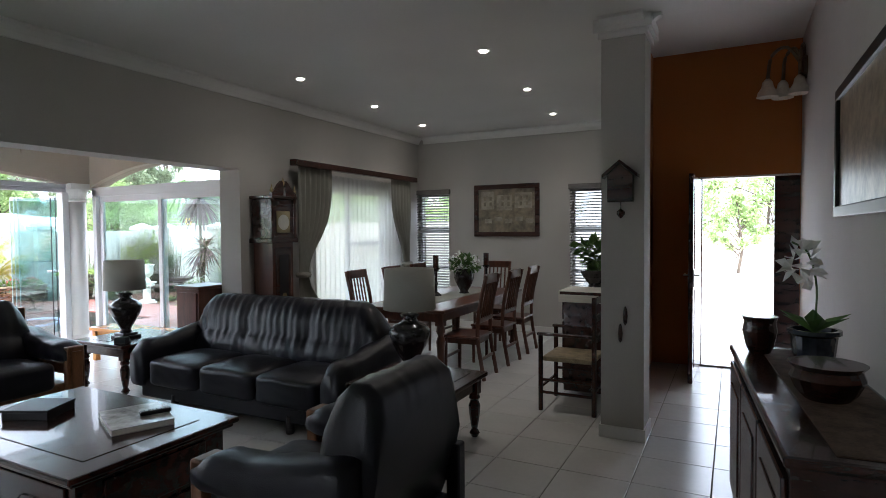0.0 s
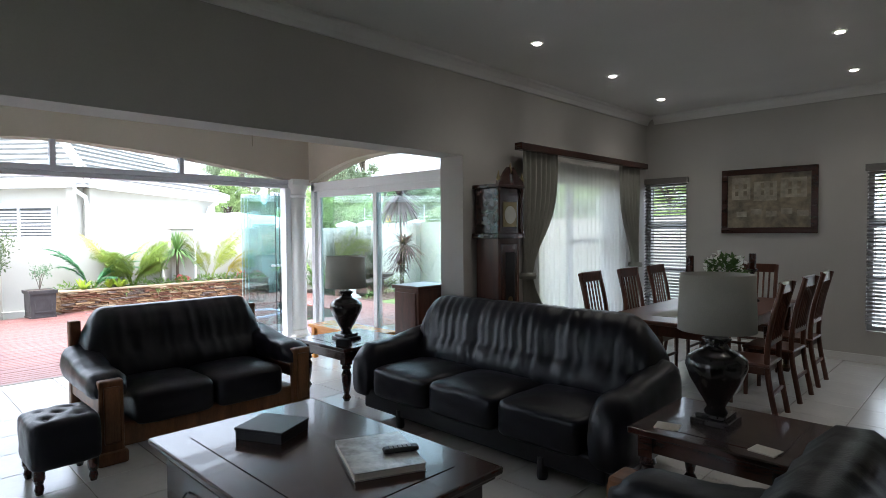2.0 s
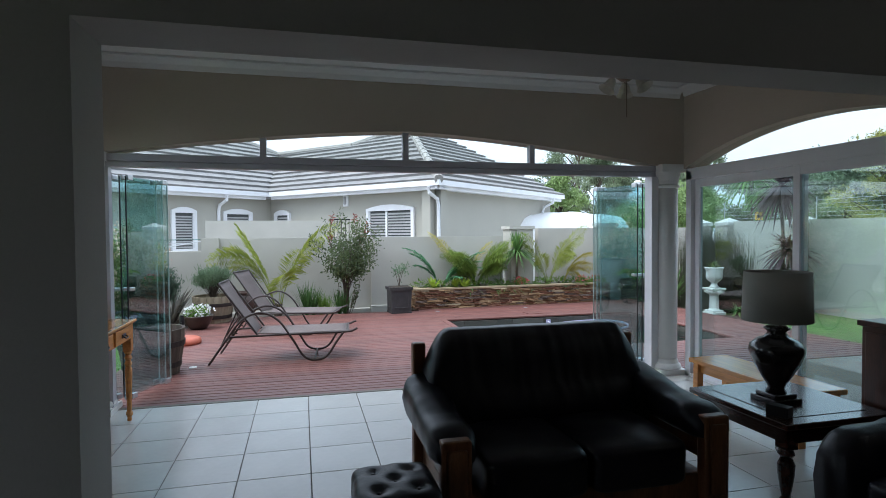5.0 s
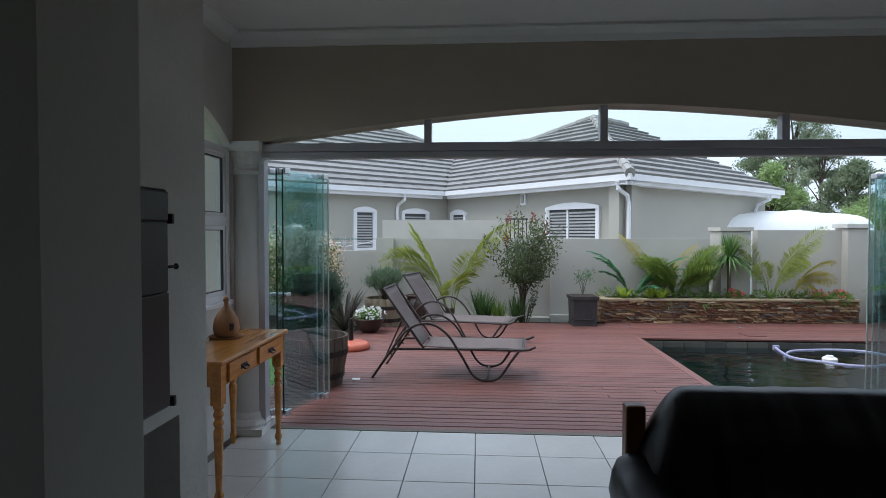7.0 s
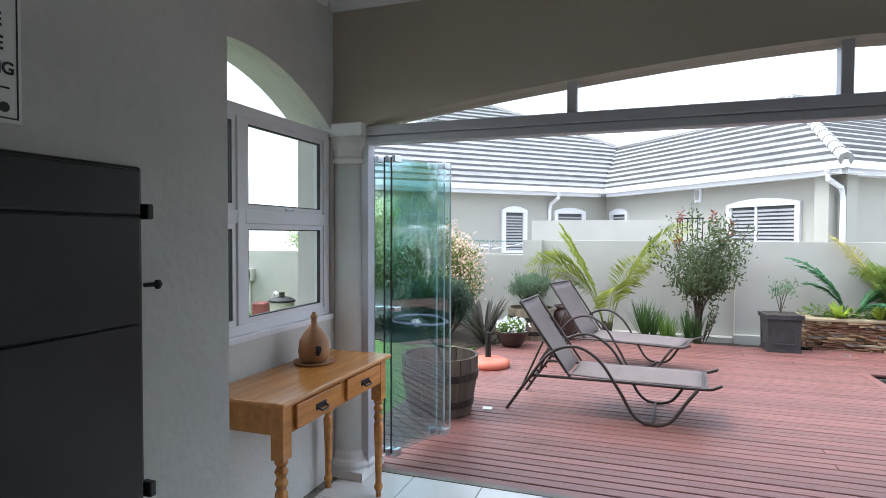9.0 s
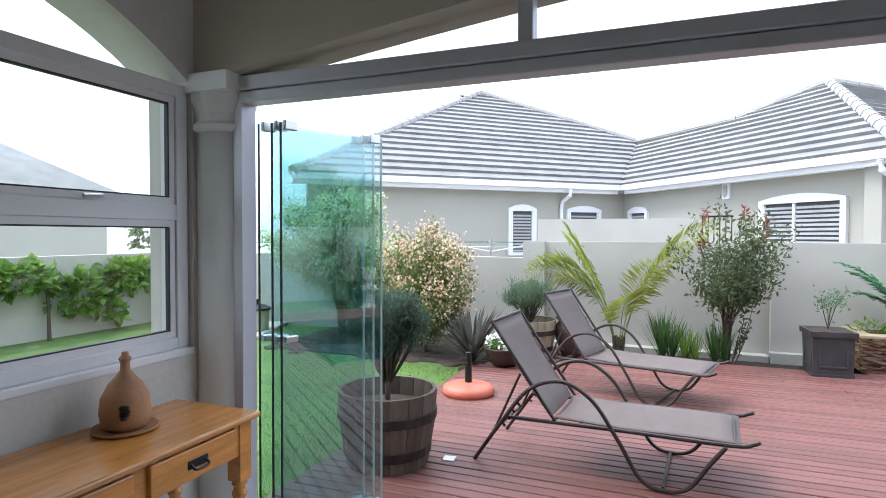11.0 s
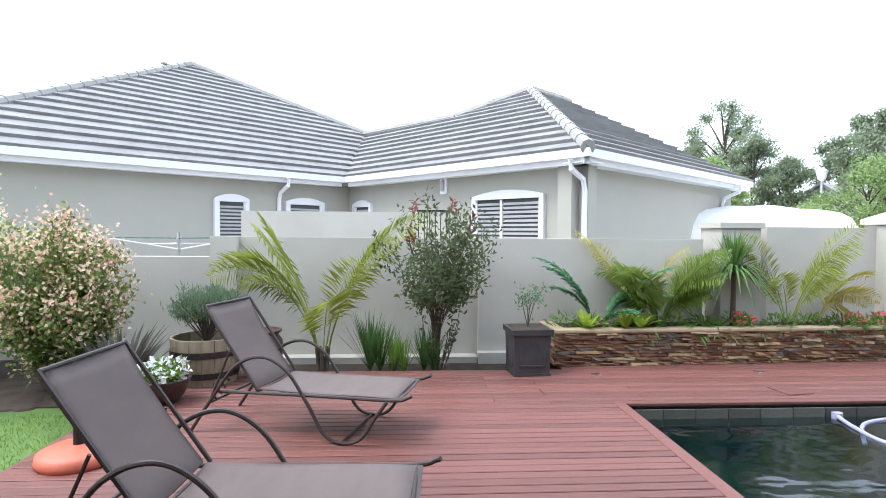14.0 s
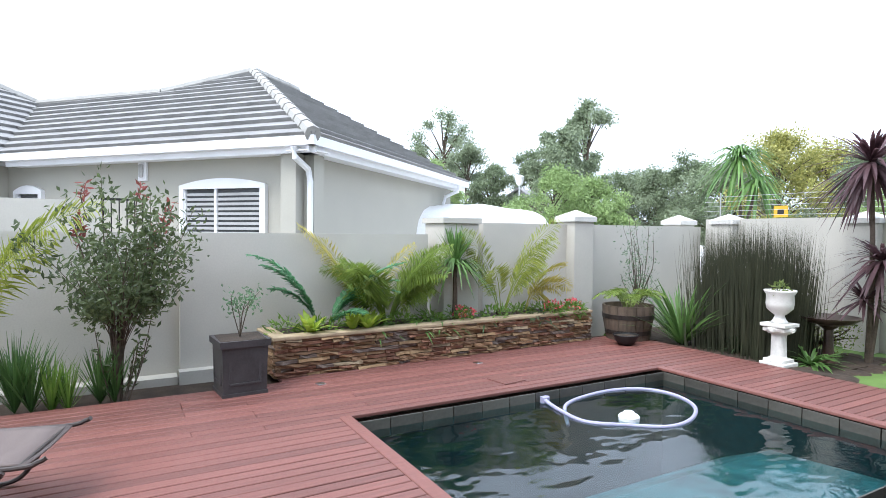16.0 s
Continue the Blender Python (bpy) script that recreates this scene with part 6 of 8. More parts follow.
def sun_lounger(at, rz):
    s = thing("sun_lounger", "taupe mesh sun lounger with bent tube arms, back raised", "sun lounger", at, rz, "sun loungers on the deck")
    part("seat_sling", sling([(0.08 + 1.1 * i / 8, 0.345 + (0.012 * math.cos(i)) * 0.3) for i in range(9)], -0.29, 0.29), M_SLING, s, smooth=True)
    part("back_sling", sling([(0.06 - 0.40 * i / 8 - 0.02 * math.sin(math.pi * i / 8), 0.355 + 0.60 * i / 8) for i in range(9)], -0.29, 0.29), M_SLING, s, smooth=True)
    for sx in (-1, 1):
        x = 0.31 * sx
        bm = bmesh.new()
        tube(bm, curve_pts([(x, -0.24, 0.315), (x, 0.5, 0.33), (x, 1.12, 0.335), (x, 1.24, 0.36), (x * 0.97, 1.27, 0.375)], 18), 0.013, 8)
        part("seat_rail", bm, M_TUBE, s)
        bm = bmesh.new()
        tube(bm, [(x, 0.09, 0.34), (x, -0.35, 0.96)], 0.012, 8)
        part("back_rail", bm, M_TUBE, s)
        xo = 0.335 * sx
        bm = bmesh.new()
        tube(bm, curve_pts([(xo, -0.46, 0.0), (xo, -0.28, 0.26), (xo, -0.08, 0.52), (xo, 0.14, 0.60), (xo, 0.34, 0.50), (xo, 0.5, 0.27), (xo, 0.63, 0.06), (xo, 0.76, 0.012), (xo, 0.9, 0.05), (xo, 1.02, 0.22), (xo, 1.1, 0.33)], 60), 0.0135, 8)
        part("arm_loop", bm, M_TUBE, s)
        bm = bmesh.new()
        tube(bm, [(x, -0.32, 0.22), (x, -0.14, 0.62)], 0.009, 6)
        part("back_strut", bm, M_TUBE, s)
        for i in range(4):
            bm = bmesh.new()
            tube(bm, [(x, -0.27 + 0.035 * i, 0.27 + 0.05 * i), (x, -0.245 + 0.035 * i, 0.25 + 0.05 * i)], 0.009, 6)
            part("ratchet_tooth", bm, M_TUBE, s)
    for y, z in ((-0.32, 0.22), (0.09, 0.335), (-0.345, 0.955), (1.15, 0.335), (0.76, 0.014)):
        bm = bmesh.new()
        tube(bm, [(-0.31, y, z), (0.31, y, z)], 0.011, 8)
        part("cross_bar", bm, M_TUBE, s)
    for y in (0.25, 0.55, 0.85):
        bm = bmesh.new()
        tube(bm, curve_pts([(-0.31, y, 0.325), (0, y, 0.29), (0.31, y, 0.325)], 8), 0.007, 6)
        part("seat_brace", bm, M_TUBE, s)
    return s


sun_lounger((-9.83, 0.0, 0), -4)
sun_lounger((-11.78, 0.0, 0), -15.5)

M_UMB = mat("faded_red_plastic", (0.52, 0.13, 0.075), 0.5, var=0.12, scale=6, fine=60, bump=0.1)
ub = thing("umbrella_base", "faded red round umbrella base with a black tube", "umbrella base", (-11.06, -1.06, 0))
bm = bmesh.new()
lathe(bm, [(0.25, 0), (0.255, 0.03), (0.245, 0.07), (0.2, 0.09), (0.08, 0.1), (0.05, 0.11)], seg=32)
part("base", bm, M_UMB, ub, smooth=True)
bm = bmesh.new()
lathe(bm, [(0.035, 0.1), (0.034, 0.34), (0.028, 0.4), (0.026, 0.4)], seg=14)
part("tube", bm, M_BLACK, ub)
bm = bmesh.new()
tube(bm, [(0.03, 0, 0.3), (0.08, 0, 0.3)], 0.012, 8)
part("knob", bm, M_BLACK, ub)

M_OAK = mat("weathered_barrel_oak", (0.13, 0.095, 0.07), 0.75, var=0.3, scale=4, fine=50, bump=0.4, stretch=(6, 6, 1), random_ob=0.4)
M_OAK2 = mat("pale_barrel_oak", (0.27, 0.22, 0.15), 0.75, var=0.25, scale=4, fine=50, bump=0.4, stretch=(6, 6, 1), random_ob=0.3)
M_HOOP = mat("dark_iron_hoop", (0.06, 0.05, 0.045), 0.55, 0.7, var=0.3, scale=10, fine=60)
M_TWIG = mat("grey_brown_bark", (0.10, 0.075, 0.055), 0.9, var=0.3, scale=10, fine=60, bump=0.5)


def half_barrel(name, label, at, r, h, oak):
    b = thing(name, label, "planter", at)
    k = 18
    bm = bmesh.new()
    r0, r1 = r * 0.82, r
    w = 2 * math.pi / k
    outline = [(-0.5, 0), (0.5, 0), (0.5, 1), (-0.5, 1)]
    vs = []
    for rr, z in ((r0, 0), (r1 * 0.97, h * 0.6), (r1, h)):
        for s in (-0.48, 0.48):
            for th in (0, -0.025):
                vs.append(bm.verts.new(((rr + th) * math.cos(w * s), (rr + th) * math.sin(w * s), z)))
    for lvl in (0, 4):
        a, b2, c, d = vs[lvl], vs[lvl + 1], vs[lvl + 2], vs[lvl + 3]
        e, f, g, i = vs[lvl + 4], vs[lvl + 5], vs[lvl + 6], vs[lvl + 7]
        for q in ((a, c, g, e), (b2, f, i, d), (a, e, f, b2), (c, d, i, g)):
            bm.faces.new(q)
    bm.faces.new((vs[0], vs[1], vs[3], vs[2]))
    bm.faces.new((vs[8], vs[10], vs[11], vs[9]))
    bmesh.ops.recalc_face_normals(bm, faces=bm.faces[:])
    me = bpy.data.meshes.new("stave")
    bm.to_mesh(me)
    bm.free()
    me.materials.append(oak)
    for i in range(k):
        share("stave", me, b, pose(0, 0, 0, 0, 0, 360 * i / k))
    for z in (0.16, 0.62):
        bm = bmesh.new()
        rr = (r0 + (r1 * 0.97 - r0) * z / 0.6) if z < 0.6 else r1 * 0.975
        lathe(bm, [(rr + 0.004, h * z), (rr + 0.008, h * z + 0.0), (rr + 0.012, h * z + 0.06), (rr + 0.006, h * z + 0.06)], seg=30)
        part("hoop", bm, M_HOOP, b, smooth=False)
    bm = bmesh.new()
    lathe(bm, [(r0 - 0.03, h * 0.5), (r1 - 0.035, h * 0.74), (r1 * 0.4, h * 0.8)], seg=20)
    part("soil", bm, M_SOIL, b)
    return b


M_ROSE = leaf_mat("dark_grey_green_needles", (0.075, 0.115, 0.08), (0.03, 0.05, 0.032))
M_LAV = leaf_mat("grey_green_lavender", (0.12, 0.17, 0.10), (0.05, 0.08, 0.045))


def branches(rng, base, top, spread, n, r=0.012):
    bm = bmesh.new()
    tips = []
    for i in range(n):
        a, s = rng.uniform(0, 6.28), rng.uniform(0.2, 1)
        tip = Vector((base[0] + spread * s * math.cos(a), base[1] + spread * s * math.sin(a), top * rng.uniform(0.65, 1)))
        mid = Vector(base).lerp(tip, 0.5) + Vector((rng.gauss(0, 0.04), rng.gauss(0, 0.04), 0.05))
        tube(bm, curve_pts([base, mid, tip], 8), r, 5, r * 0.35)
        tips.append((mid, tip))
    return bm, tips


def twig_foliage(rng, tips, per, ln, w, scatter, up=0.8):
    bm = bmesh.new()
    for mid, tip in tips:
        for _ in range(per):
            s = rng.random() ** 0.7
            p = mid.lerp(tip, s) + Vector((rng.gauss(0, scatter), rng.gauss(0, scatter), rng.gauss(0, scatter)))
            leaf_quad(bm, p, rand_dir(rng, up), rand_dir(rng, 0.4), ln * rng.uniform(0.6, 1.25), w * rng.uniform(0.7, 1.2))
    return bm


rng = random.Random(3)
b1 = half_barrel("half_barrel", "weathered oak half barrel planted with rosemary", (-9.28, -1.03, 0), 0.34, 0.5, M_OAK)
rs = thing("rosemary_bush", "dark needle-leaved rosemary bush in a half barrel", "shrub", (-9.28, -1.03, 0.42))
bm, tips = branches(rng, (0, 0, 0.08), 0.72, 0.30, 46, 0.008)
tube(bm, curve_pts([(0, 0, -0.02), (0.015, 0.01, 0.1), (0, 0, 0.24)], 6), 0.022, 8, 0.016)
tagged(part("twig", bm, M_TWIG, rs), kind="stuff")
part("foliage", twig_foliage(rng, tips, 260, 0.045, 0.010, 0.036, 1.4), M_ROSE, rs)
half_barrel("half_barrel", "pale oak half barrel planted with lavender", (-13.1, -0.93, 0), 0.35, 0.46, M_OAK2)
lv = thing("lavender_bush", "rounded grey-green lavender in a half barrel", "shrub", (-13.1, -0.93, 0.38))
bm, tips = branches(rng, (0, 0, 0), 0.52, 0.36, 50, 0.006)
tagged(part("twig", bm, M_TWIG, lv), kind="stuff")
part("foliage", twig_foliage(rng, tips, 90, 0.075, 0.012, 0.035, 2.0), M_LAV, lv)
half_barrel("half_barrel", "grey weathered half barrel holding a cycad", (-13.6, 7.78, 0), 0.36, 0.48, M_OAK)


def bowl_pot(name, label, at, r, h, material):
    b = thing(name, label, "pot", at)
    bm = bmesh.new()
    lathe(bm, [(r * 0.5, 0), (r * 0.78, h * 0.35), (r * 0.97, h * 0.8), (r, h * 0.92), (r * 1.03, h), (r * 0.93, h), (r * 0.9, h * 0.85)], seg=26)
    part("pot", bm, material, b, smooth=True)
    bm = bmesh.new()
    lathe(bm, [(r * 0.88, h * 0.7), (r * 0.88, h * 0.86), (r * 0.3, h * 0.9)], seg=16)
    part("soil", bm, M_SOIL, b)
    return b


M_POTD = mat("dark_brown_glazed_pot", (0.06, 0.035, 0.028), 0.35, var=0.25, scale=5, fine=40, bump=0.1)
M_PETW = leaf_mat("white_petunia_petals", (0.80, 0.80, 0.77), (0.62, 0.62, 0.58))
M_GREEN2 = leaf_mat("fresh_green_leaf", (0.13, 0.22, 0.04), (0.05, 0.1, 0.02))
bowl_pot("bowl_planter", "dark brown bowl pot with white petunias", (-12.35, -1.06, 0), 0.235, 0.22, M_POTD)
pt = thing("petunias", "white petunias spilling over a dark bowl", "flowers", (-12.35, -1.06, 0.2))
part("foliage", leaf_ball((0, 0, 0.05), (0.24, 0.24, 0.12), 420, 0.06, 0.035, 21), M_GREEN2, pt)
part("blossom", leaf_ball((0, 0, 0.08), (0.25, 0.25, 0.13), 190, 0.045, 0.055, 22, 0.8), M_PETW, pt)
tpot = thing("tall_pot", "dark brown glazed round-shouldered pot behind the lounger", "pot", (-13.2, -0.4, 0))
bm = bmesh.new()
lathe(bm, [(0.12, 0), (0.15, 0.08), (0.2, 0.22), (0.215, 0.32), (0.2, 0.4), (0.165, 0.44), (0.165, 0.46), (0.195, 0.48), (0.2, 0.5), (0.17, 0.5), (0.15, 0.46)], seg=26)
part("pot", bm, M_POTD, tpot, smooth=True)
bm = bmesh.new()
lathe(bm, [(0.14, 0.42), (0.14, 0.445), (0.05, 0.455)], seg=16)
part("soil", bm, M_SOIL, tpot)
bowl_pot("small_bowl", "small dark bowl on the deck by the barrel", (-13.25, 7.36, 0), 0.17, 0.14, M_BLACK)

M_POTS = mat("charcoal_cast_pot", (0.045, 0.042, 0.044), 0.5, var=0.25, scale=5, fine=50, bump=0.15)
sp = thing("square_pot", "dark square panelled pot on the deck", "pot", (-13.32, 2.42, 0), 4)
bm = bmesh.new()
for (r0, z0), (r1, z1) in (((0.20, 0.0), (0.20, 0.03)), ((0.19, 0.03), (0.2, 0.44)), ((0.222, 0.44), (0.225, 0.5))):
    prism_r = [bm.verts.new((sx * r, sy * r, z)) for r, z in ((r0, z0), (r1, z1)) for sx, sy in ((-1, -1), (1, -1), (1, 1), (-1, 1))]
    for i in range(4):
        bm.faces.new((prism_r[i], prism_r[(i + 1) % 4], prism_r[4 + (i + 1) % 4], prism_r[4 + i]))
    bm.faces.new(prism_r[:4][::-1])
    bm.faces.new(prism_r[4:])
part("pot", bm, M_POTS, sp)
for a in range(4):
    bm = boxes((-0.14, 0.14, -0.012, 0.0, 0.1, 0.12), (-0.14, 0.14, -0.012, 0.0, 0.36, 0.38), (-0.14, -0.12, -0.012, 0.0, 0.12, 0.36), (0.12, 0.14, -0.012, 0, 0.12, 0.36), bev=0.002)
    part("raised_panel", bm, M_POTS, sp, at=pose(0, 0, 0, 0, 0, 90 * a) @ pose(0, -0.193, 0, -1.5))
sap = thing("pot_sapling", "thin leafy sapling in the square pot", "plant", (-13.32, 2.42, 0.49))
part("soil", boxes((-0.2, 0.2, -0.2, 0.2, 0.0, 0.012)), M_SOIL, sap)
bm, tips = branches(random.Random(4), (0, 0, 0.01), 0.46, 0.3, 6, 0.006)
part("stems", bm, M_TWIG, sap)
M_GREY = leaf_mat("soft_blue_green_leaf", (0.10, 0.17, 0.09), (0.045, 0.085, 0.04))
part("foliage", twig_foliage(random.Random(5), tips, 30, 0.045, 0.024, 0.045), M_GREY, sap)

# ---- stone planter ----
pl = thing("stone_planter", "low raised planter of stacked brown and ochre slate", "planter", (-13.56, 2.79, 0), 2.1)
PLEN, PHGT = 4.42, 0.42
M_STONE = []
for k, (c, d) in enumerate((((0.27, 0.155, 0.08), (0.09, 0.052, 0.034)), ((0.34, 0.22, 0.115), (0.13, 0.08, 0.046)), ((0.17, 0.125, 0.10), (0.065, 0.048, 0.043)), ((0.25, 0.115, 0.068), (0.09, 0.044, 0.03)), ((0.36, 0.28, 0.18), (0.19, 0.14, 0.09)))):
    M_STONE.append(mat(f"stacked_slate_{'abcde'[k]}", c, 0.85, var=0.2, scale=9, fine=45, bump=0.7, tint=d, random_ob=0.5))
part("core", boxes((-0.7, -0.06, 0.05, PLEN - 0.05, 0, PHGT - 0.05)), M_SOIL, pl)
rs_ = random.Random(11)
stones = []
pick = [0, 1, 2, 3, 5, 6, 7, 8, 10, 11, 0, 1, 3, 5, 8, 4]
for k in range(12):
    bm = bmesh.new()
    box(bm, -0.06, 0.0, -0.5, 0.5, -0.5, 0.5, 0)
    bmesh.ops.subdivide_edges(bm, edges=[e for e in bm.edges if abs(e.verts[0].co.y - e.verts[1].co.y) > 0.5], cuts=2)
    for v in bm.verts:
        if v.co.x > -0.01:
            v.co.x += rs_.uniform(-0.022, 0.018)
        v.co.z *= rs_.uniform(0.66, 0.98)
        v.co.y *= rs_.uniform(0.96, 1.0)
    me = bpy.data.meshes.new("stone")
    bm.to_mesh(me)
    bm.free()
    me.materials.append(M_STONE[k % 5])
    stones.append(me)


def stone_course(length, z, h, place):
    y = 0.0
    while y < length - 0.02:
        ln = min(rs_.uniform(0.1, 0.36), length - y)
        m = place(y + ln / 2, z + h / 2) @ Matrix.Diagonal((1, ln * 0.985, h * 0.97, 1))
        share("stone", stones[rs_.choice(pick)], pl, m)
        y += ln


z = 0.0
while z < PHGT - 0.06:
    h = rs_.uniform(0.026, 0.046)
    h = min(h, PHGT - 0.04 - z)
    stone_course(PLEN, z, h, lambda y, zz: pose(rs_.uniform(-0.026, 0.014), y, zz, rs_.uniform(-1, 1)))
    stone_course(0.68, z, h, lambda y, zz: pose(-y, 0.0 + rs_.uniform(-0.01, 0.01), zz, 0, 0, -90))
    z += h
part("coping", boxes((-0.17, 0.012, -0.012, PLEN, PHGT - 0.04, PHGT), (-0.68, -0.17, -0.012, 0.15, PHGT - 0.04, PHGT), bev=0.01), M_STONE[4], pl, "pale flat coping stones")
part("soil", boxes((-0.7, -0.15, 0.1, PLEN, PHGT - 0.06, PHGT - 0.03)), M_SOIL, pl)


# ---- plants ----
def frond(bm, base, head, length, droop, leaflets, ll, lw, rng, vee=0.5, rise=1.2, ahead=0.8, bare=0.22):
    """A feather leaf: an arched midrib with two rows of leaflets."""
    hd = Vector((math.cos(head), math.sin(head), 0))
    pts = []
    for i in range(11):
        t = i / 10
        pts.append(Vector(base) + hd * length * (0.25 * t + 0.65 * t ** 1.6) + Vector((0, 0, length * (rise * t - droop * t ** 2.4))))
    tube(bm, pts, 0.008, 4, 0.002)
    twist = rng.choice((-1, 1)) * rng.uniform(0.45, 0.8) if ahead < 0.55 else 0.0
    side = hd.cross(Vector((0, 0, 1)))
    for k in range(leaflets):
        t = bare + (1 - bare) * k / leaflets
        i = min(9, int(t * 10))
        p = pts[i].lerp(pts[i + 1], t * 10 - i)
        d = (pts[i + 1] - pts[i]).normalized()
        sz = math.sin(math.pi * (0.12 + 0.85 * (t - bare) / (1 - bare))) ** 0.6
        for s in (-1, 1):
            v = side * s * rng.uniform(0.7, 1.1) + d * ahead + Vector((0, 0, vee * 0.6 - 0.35 + s * twist + rng.gauss(0, 0.15)))
            leaf_quad(bm, p, v, Vector((0, 0, 1)), ll * sz * rng.uniform(0.85, 1.1), lw)


def palm(name, label, at, fronds, material, ll=0.26, lw=0.022, leaflets=34, seed=1, stems=4, tall=0.35, ahead=0.5, bare=0.3):
    p = thing(name, label, "palm", at)
    rng = random.Random(seed)
    bm = bmesh.new()
    for i in range(stems):
        a = 6.28 * i / stems
        tube(bm, [(0.04 * math.cos(a), 0.04 * math.sin(a), 0), (0.07 * math.cos(a), 0.07 * math.sin(a), tall)], 0.028, 8, 0.02)
    part("trunk", bm, M_TWIG, p)
    for head, length, droop, rise in fronds:
        bm = bmesh.new()
        frond(bm, (0.05 * math.cos(radians(head)), 0.05 * math.sin(radians(head)), tall * 0.6), radians(head), length, droop, leaflets, ll, lw, rng, 0.5, rise, ahead, bare)
        part("frond", bm, material, p)


M_PALM = leaf_mat("yellow_green_palm", (0.27, 0.29, 0.055), (0.09, 0.135, 0.025))
M_PALMD = leaf_mat("green_palm", (0.19, 0.25, 0.05), (0.07, 0.115, 0.025))
M_PALMY = leaf_mat("yellowing_palm", (0.40, 0.33, 0.08), (0.16, 0.17, 0.04))
M_CYC = leaf_mat("blue_green_cycad", (0.11, 0.25, 0.13), (0.035, 0.11, 0.05))
palm("areca_palm", "yellow-green feather palm growing by the garden wall", (-13.75, 0.14, -0.08), [(-86, 1.3, 1.12, 1.9), (-98, 1.1, 0.98, 1.95), (-75, 0.95, 0.95, 1.85), (-92, 1.38, 0.95, 1.6), (88, 1.28, 0.75, 2.0), (70, 0.95, 0.6, 2.0), (100, 0.8, 0.45, 2.3), (-60, 0.8, 0.35, 2.2), (40, 0.7, 0.5, 2.1), (-110, 0.85, 0.3, 2.2), (15, 0.6, 0.6, 1.8)], M_PALM, 0.36, 0.013, 44, 2, 5, 0.28, 0.45, 0.36)
PZ = PHGT - 0.05
fronds = random.Random(41)
palm("planter_palm", "bushy green palm growing in the stone planter", (-14.0, 4.2, PZ), [(-90 + 180 * (k % 2) + fronds.uniform(-55, 55), fronds.uniform(0.5, 0.85), fronds.uniform(0.45, 0.9), fronds.uniform(1.1, 1.75)) for k in range(34)], M_PALMD, 0.26, 0.012, 40, 4, 4, 0.06)
palm("planter_palm", "dry brown-tipped feather palm behind the green one", (-14.12, 3.95, PZ), [(-95, 0.8, 0.35, 1.75), (-70, 0.7, 0.4, 1.8), (80, 0.65, 0.4, 1.8)], M_PALMY, 0.2, 0.011, 36, 5, 3, 0.1)
palm("planter_palm", "upright yellow-green feather palm in the stone planter", (-14.0, 5.85, PZ), [(84, 0.95, 0.45, 1.75), (70, 0.8, 0.5, 1.7), (-75, 0.8, 0.45, 1.8), (20, 0.7, 0.5, 1.8), (-95, 0.7, 0.5, 1.7), (95, 0.7, 0.7, 1.6), (45, 0.6, 0.6, 1.6), (-45, 0.55, 0.5, 1.6)], M_PALM, 0.26, 0.012, 40, 6, 4, 0.1)
palm("planter_palm", "yellowing drooping feather palm in the stone planter", (-13.95, 6.15, PZ), [(88, 0.7, 1.2, 1.5), (75, 0.75, 0.9, 1.3), (100, 0.6, 1.2, 1.3), (95, 0.85, 0.7, 1.4)], M_PALMY, 0.22, 0.013, 36, 7, 3, 0.08)
for x, y, z, s in ((-13.95, 3.42, PZ, 1.0),):
    palm("cycad", "blue-green cycad with stiff arching fronds", (x, y, z - 0.12), [(-92, 0.85 * s, 0.62, 1.62), (-80, 0.75 * s, 0.5, 1.5), (82, 0.9 * s, 0.55, 1.15), (92, 1.0 * s, 0.62, 1.0), (70, 0.95 * s, 0.4, 1.2), (30, 0.6 * s, 0.5, 0.9), (-100, 0.6 * s, 0.6, 1.4), (105, 0.7 * s, 0.5, 1.3)], M_CYC, 0.15 * s, 0.03, 60, 8, 3, 0.22, 0.6, 0.2)


palm("tub_fern", "fresh green arching fern in the grey half barrel", (-13.6, 7.78, 0.34), [(-90 + 45 * k + 9 * (k % 3), 0.46 + 0.05 * (k % 3), 0.95 + 0.12 * (k % 2), 1.35) for k in range(11)], M_PALMD, 0.13, 0.016, 34, 9, 3, 0.1, 0.6, 0.2)


def rosette(bm, center, n, ln, w, rng, up=0.6, droop=0.5, lo=-0.2):
    """Strap leaves fanning out from one point."""
    for i in range(n):
        a = rng.uniform(0, 6.28)
        e = rng.uniform(lo, 1.0) * up
        d = Vector((math.cos(a), math.sin(a), e)).normalized()
        s = d.cross(Vector((0, 0, 1))).normalized()
        L = ln * rng.uniform(0.7, 1.1)
        prev = None
        for k in range(5):
            t = k / 4
            p = Vector(center) + d * L * t - Vector((0, 0, droop * L * t * t))
            ww = w * (0.5 + t) * (1 - t) ** 0.7 * 1.3 + 0.001
            cur = (bm.verts.new(p - s * ww / 2), bm.verts.new(p + s * ww / 2))
            if prev:
                bm.faces.new((prev[0], prev[1], cur[1], cur[0]))
            prev = cur


def strap_plant(name, label, at, heads, material, trunk=None, seed=1):
    p = thing(name, label, "plant", at)
    rng = random.Random(seed)
    if trunk:
        bm = bmesh.new()
        for c in trunk:
            tube(bm, curve_pts(c, 8), 0.035, 7, 0.025)
        part("trunk", bm, M_TWIG, p)
    for c, n, ln, w, up, droop, lo in heads:
        bm = bmesh.new()
        rosette(bm, c, n, ln, w, rng, up, droop, lo)
        part("leaf_head", bm, material, p)


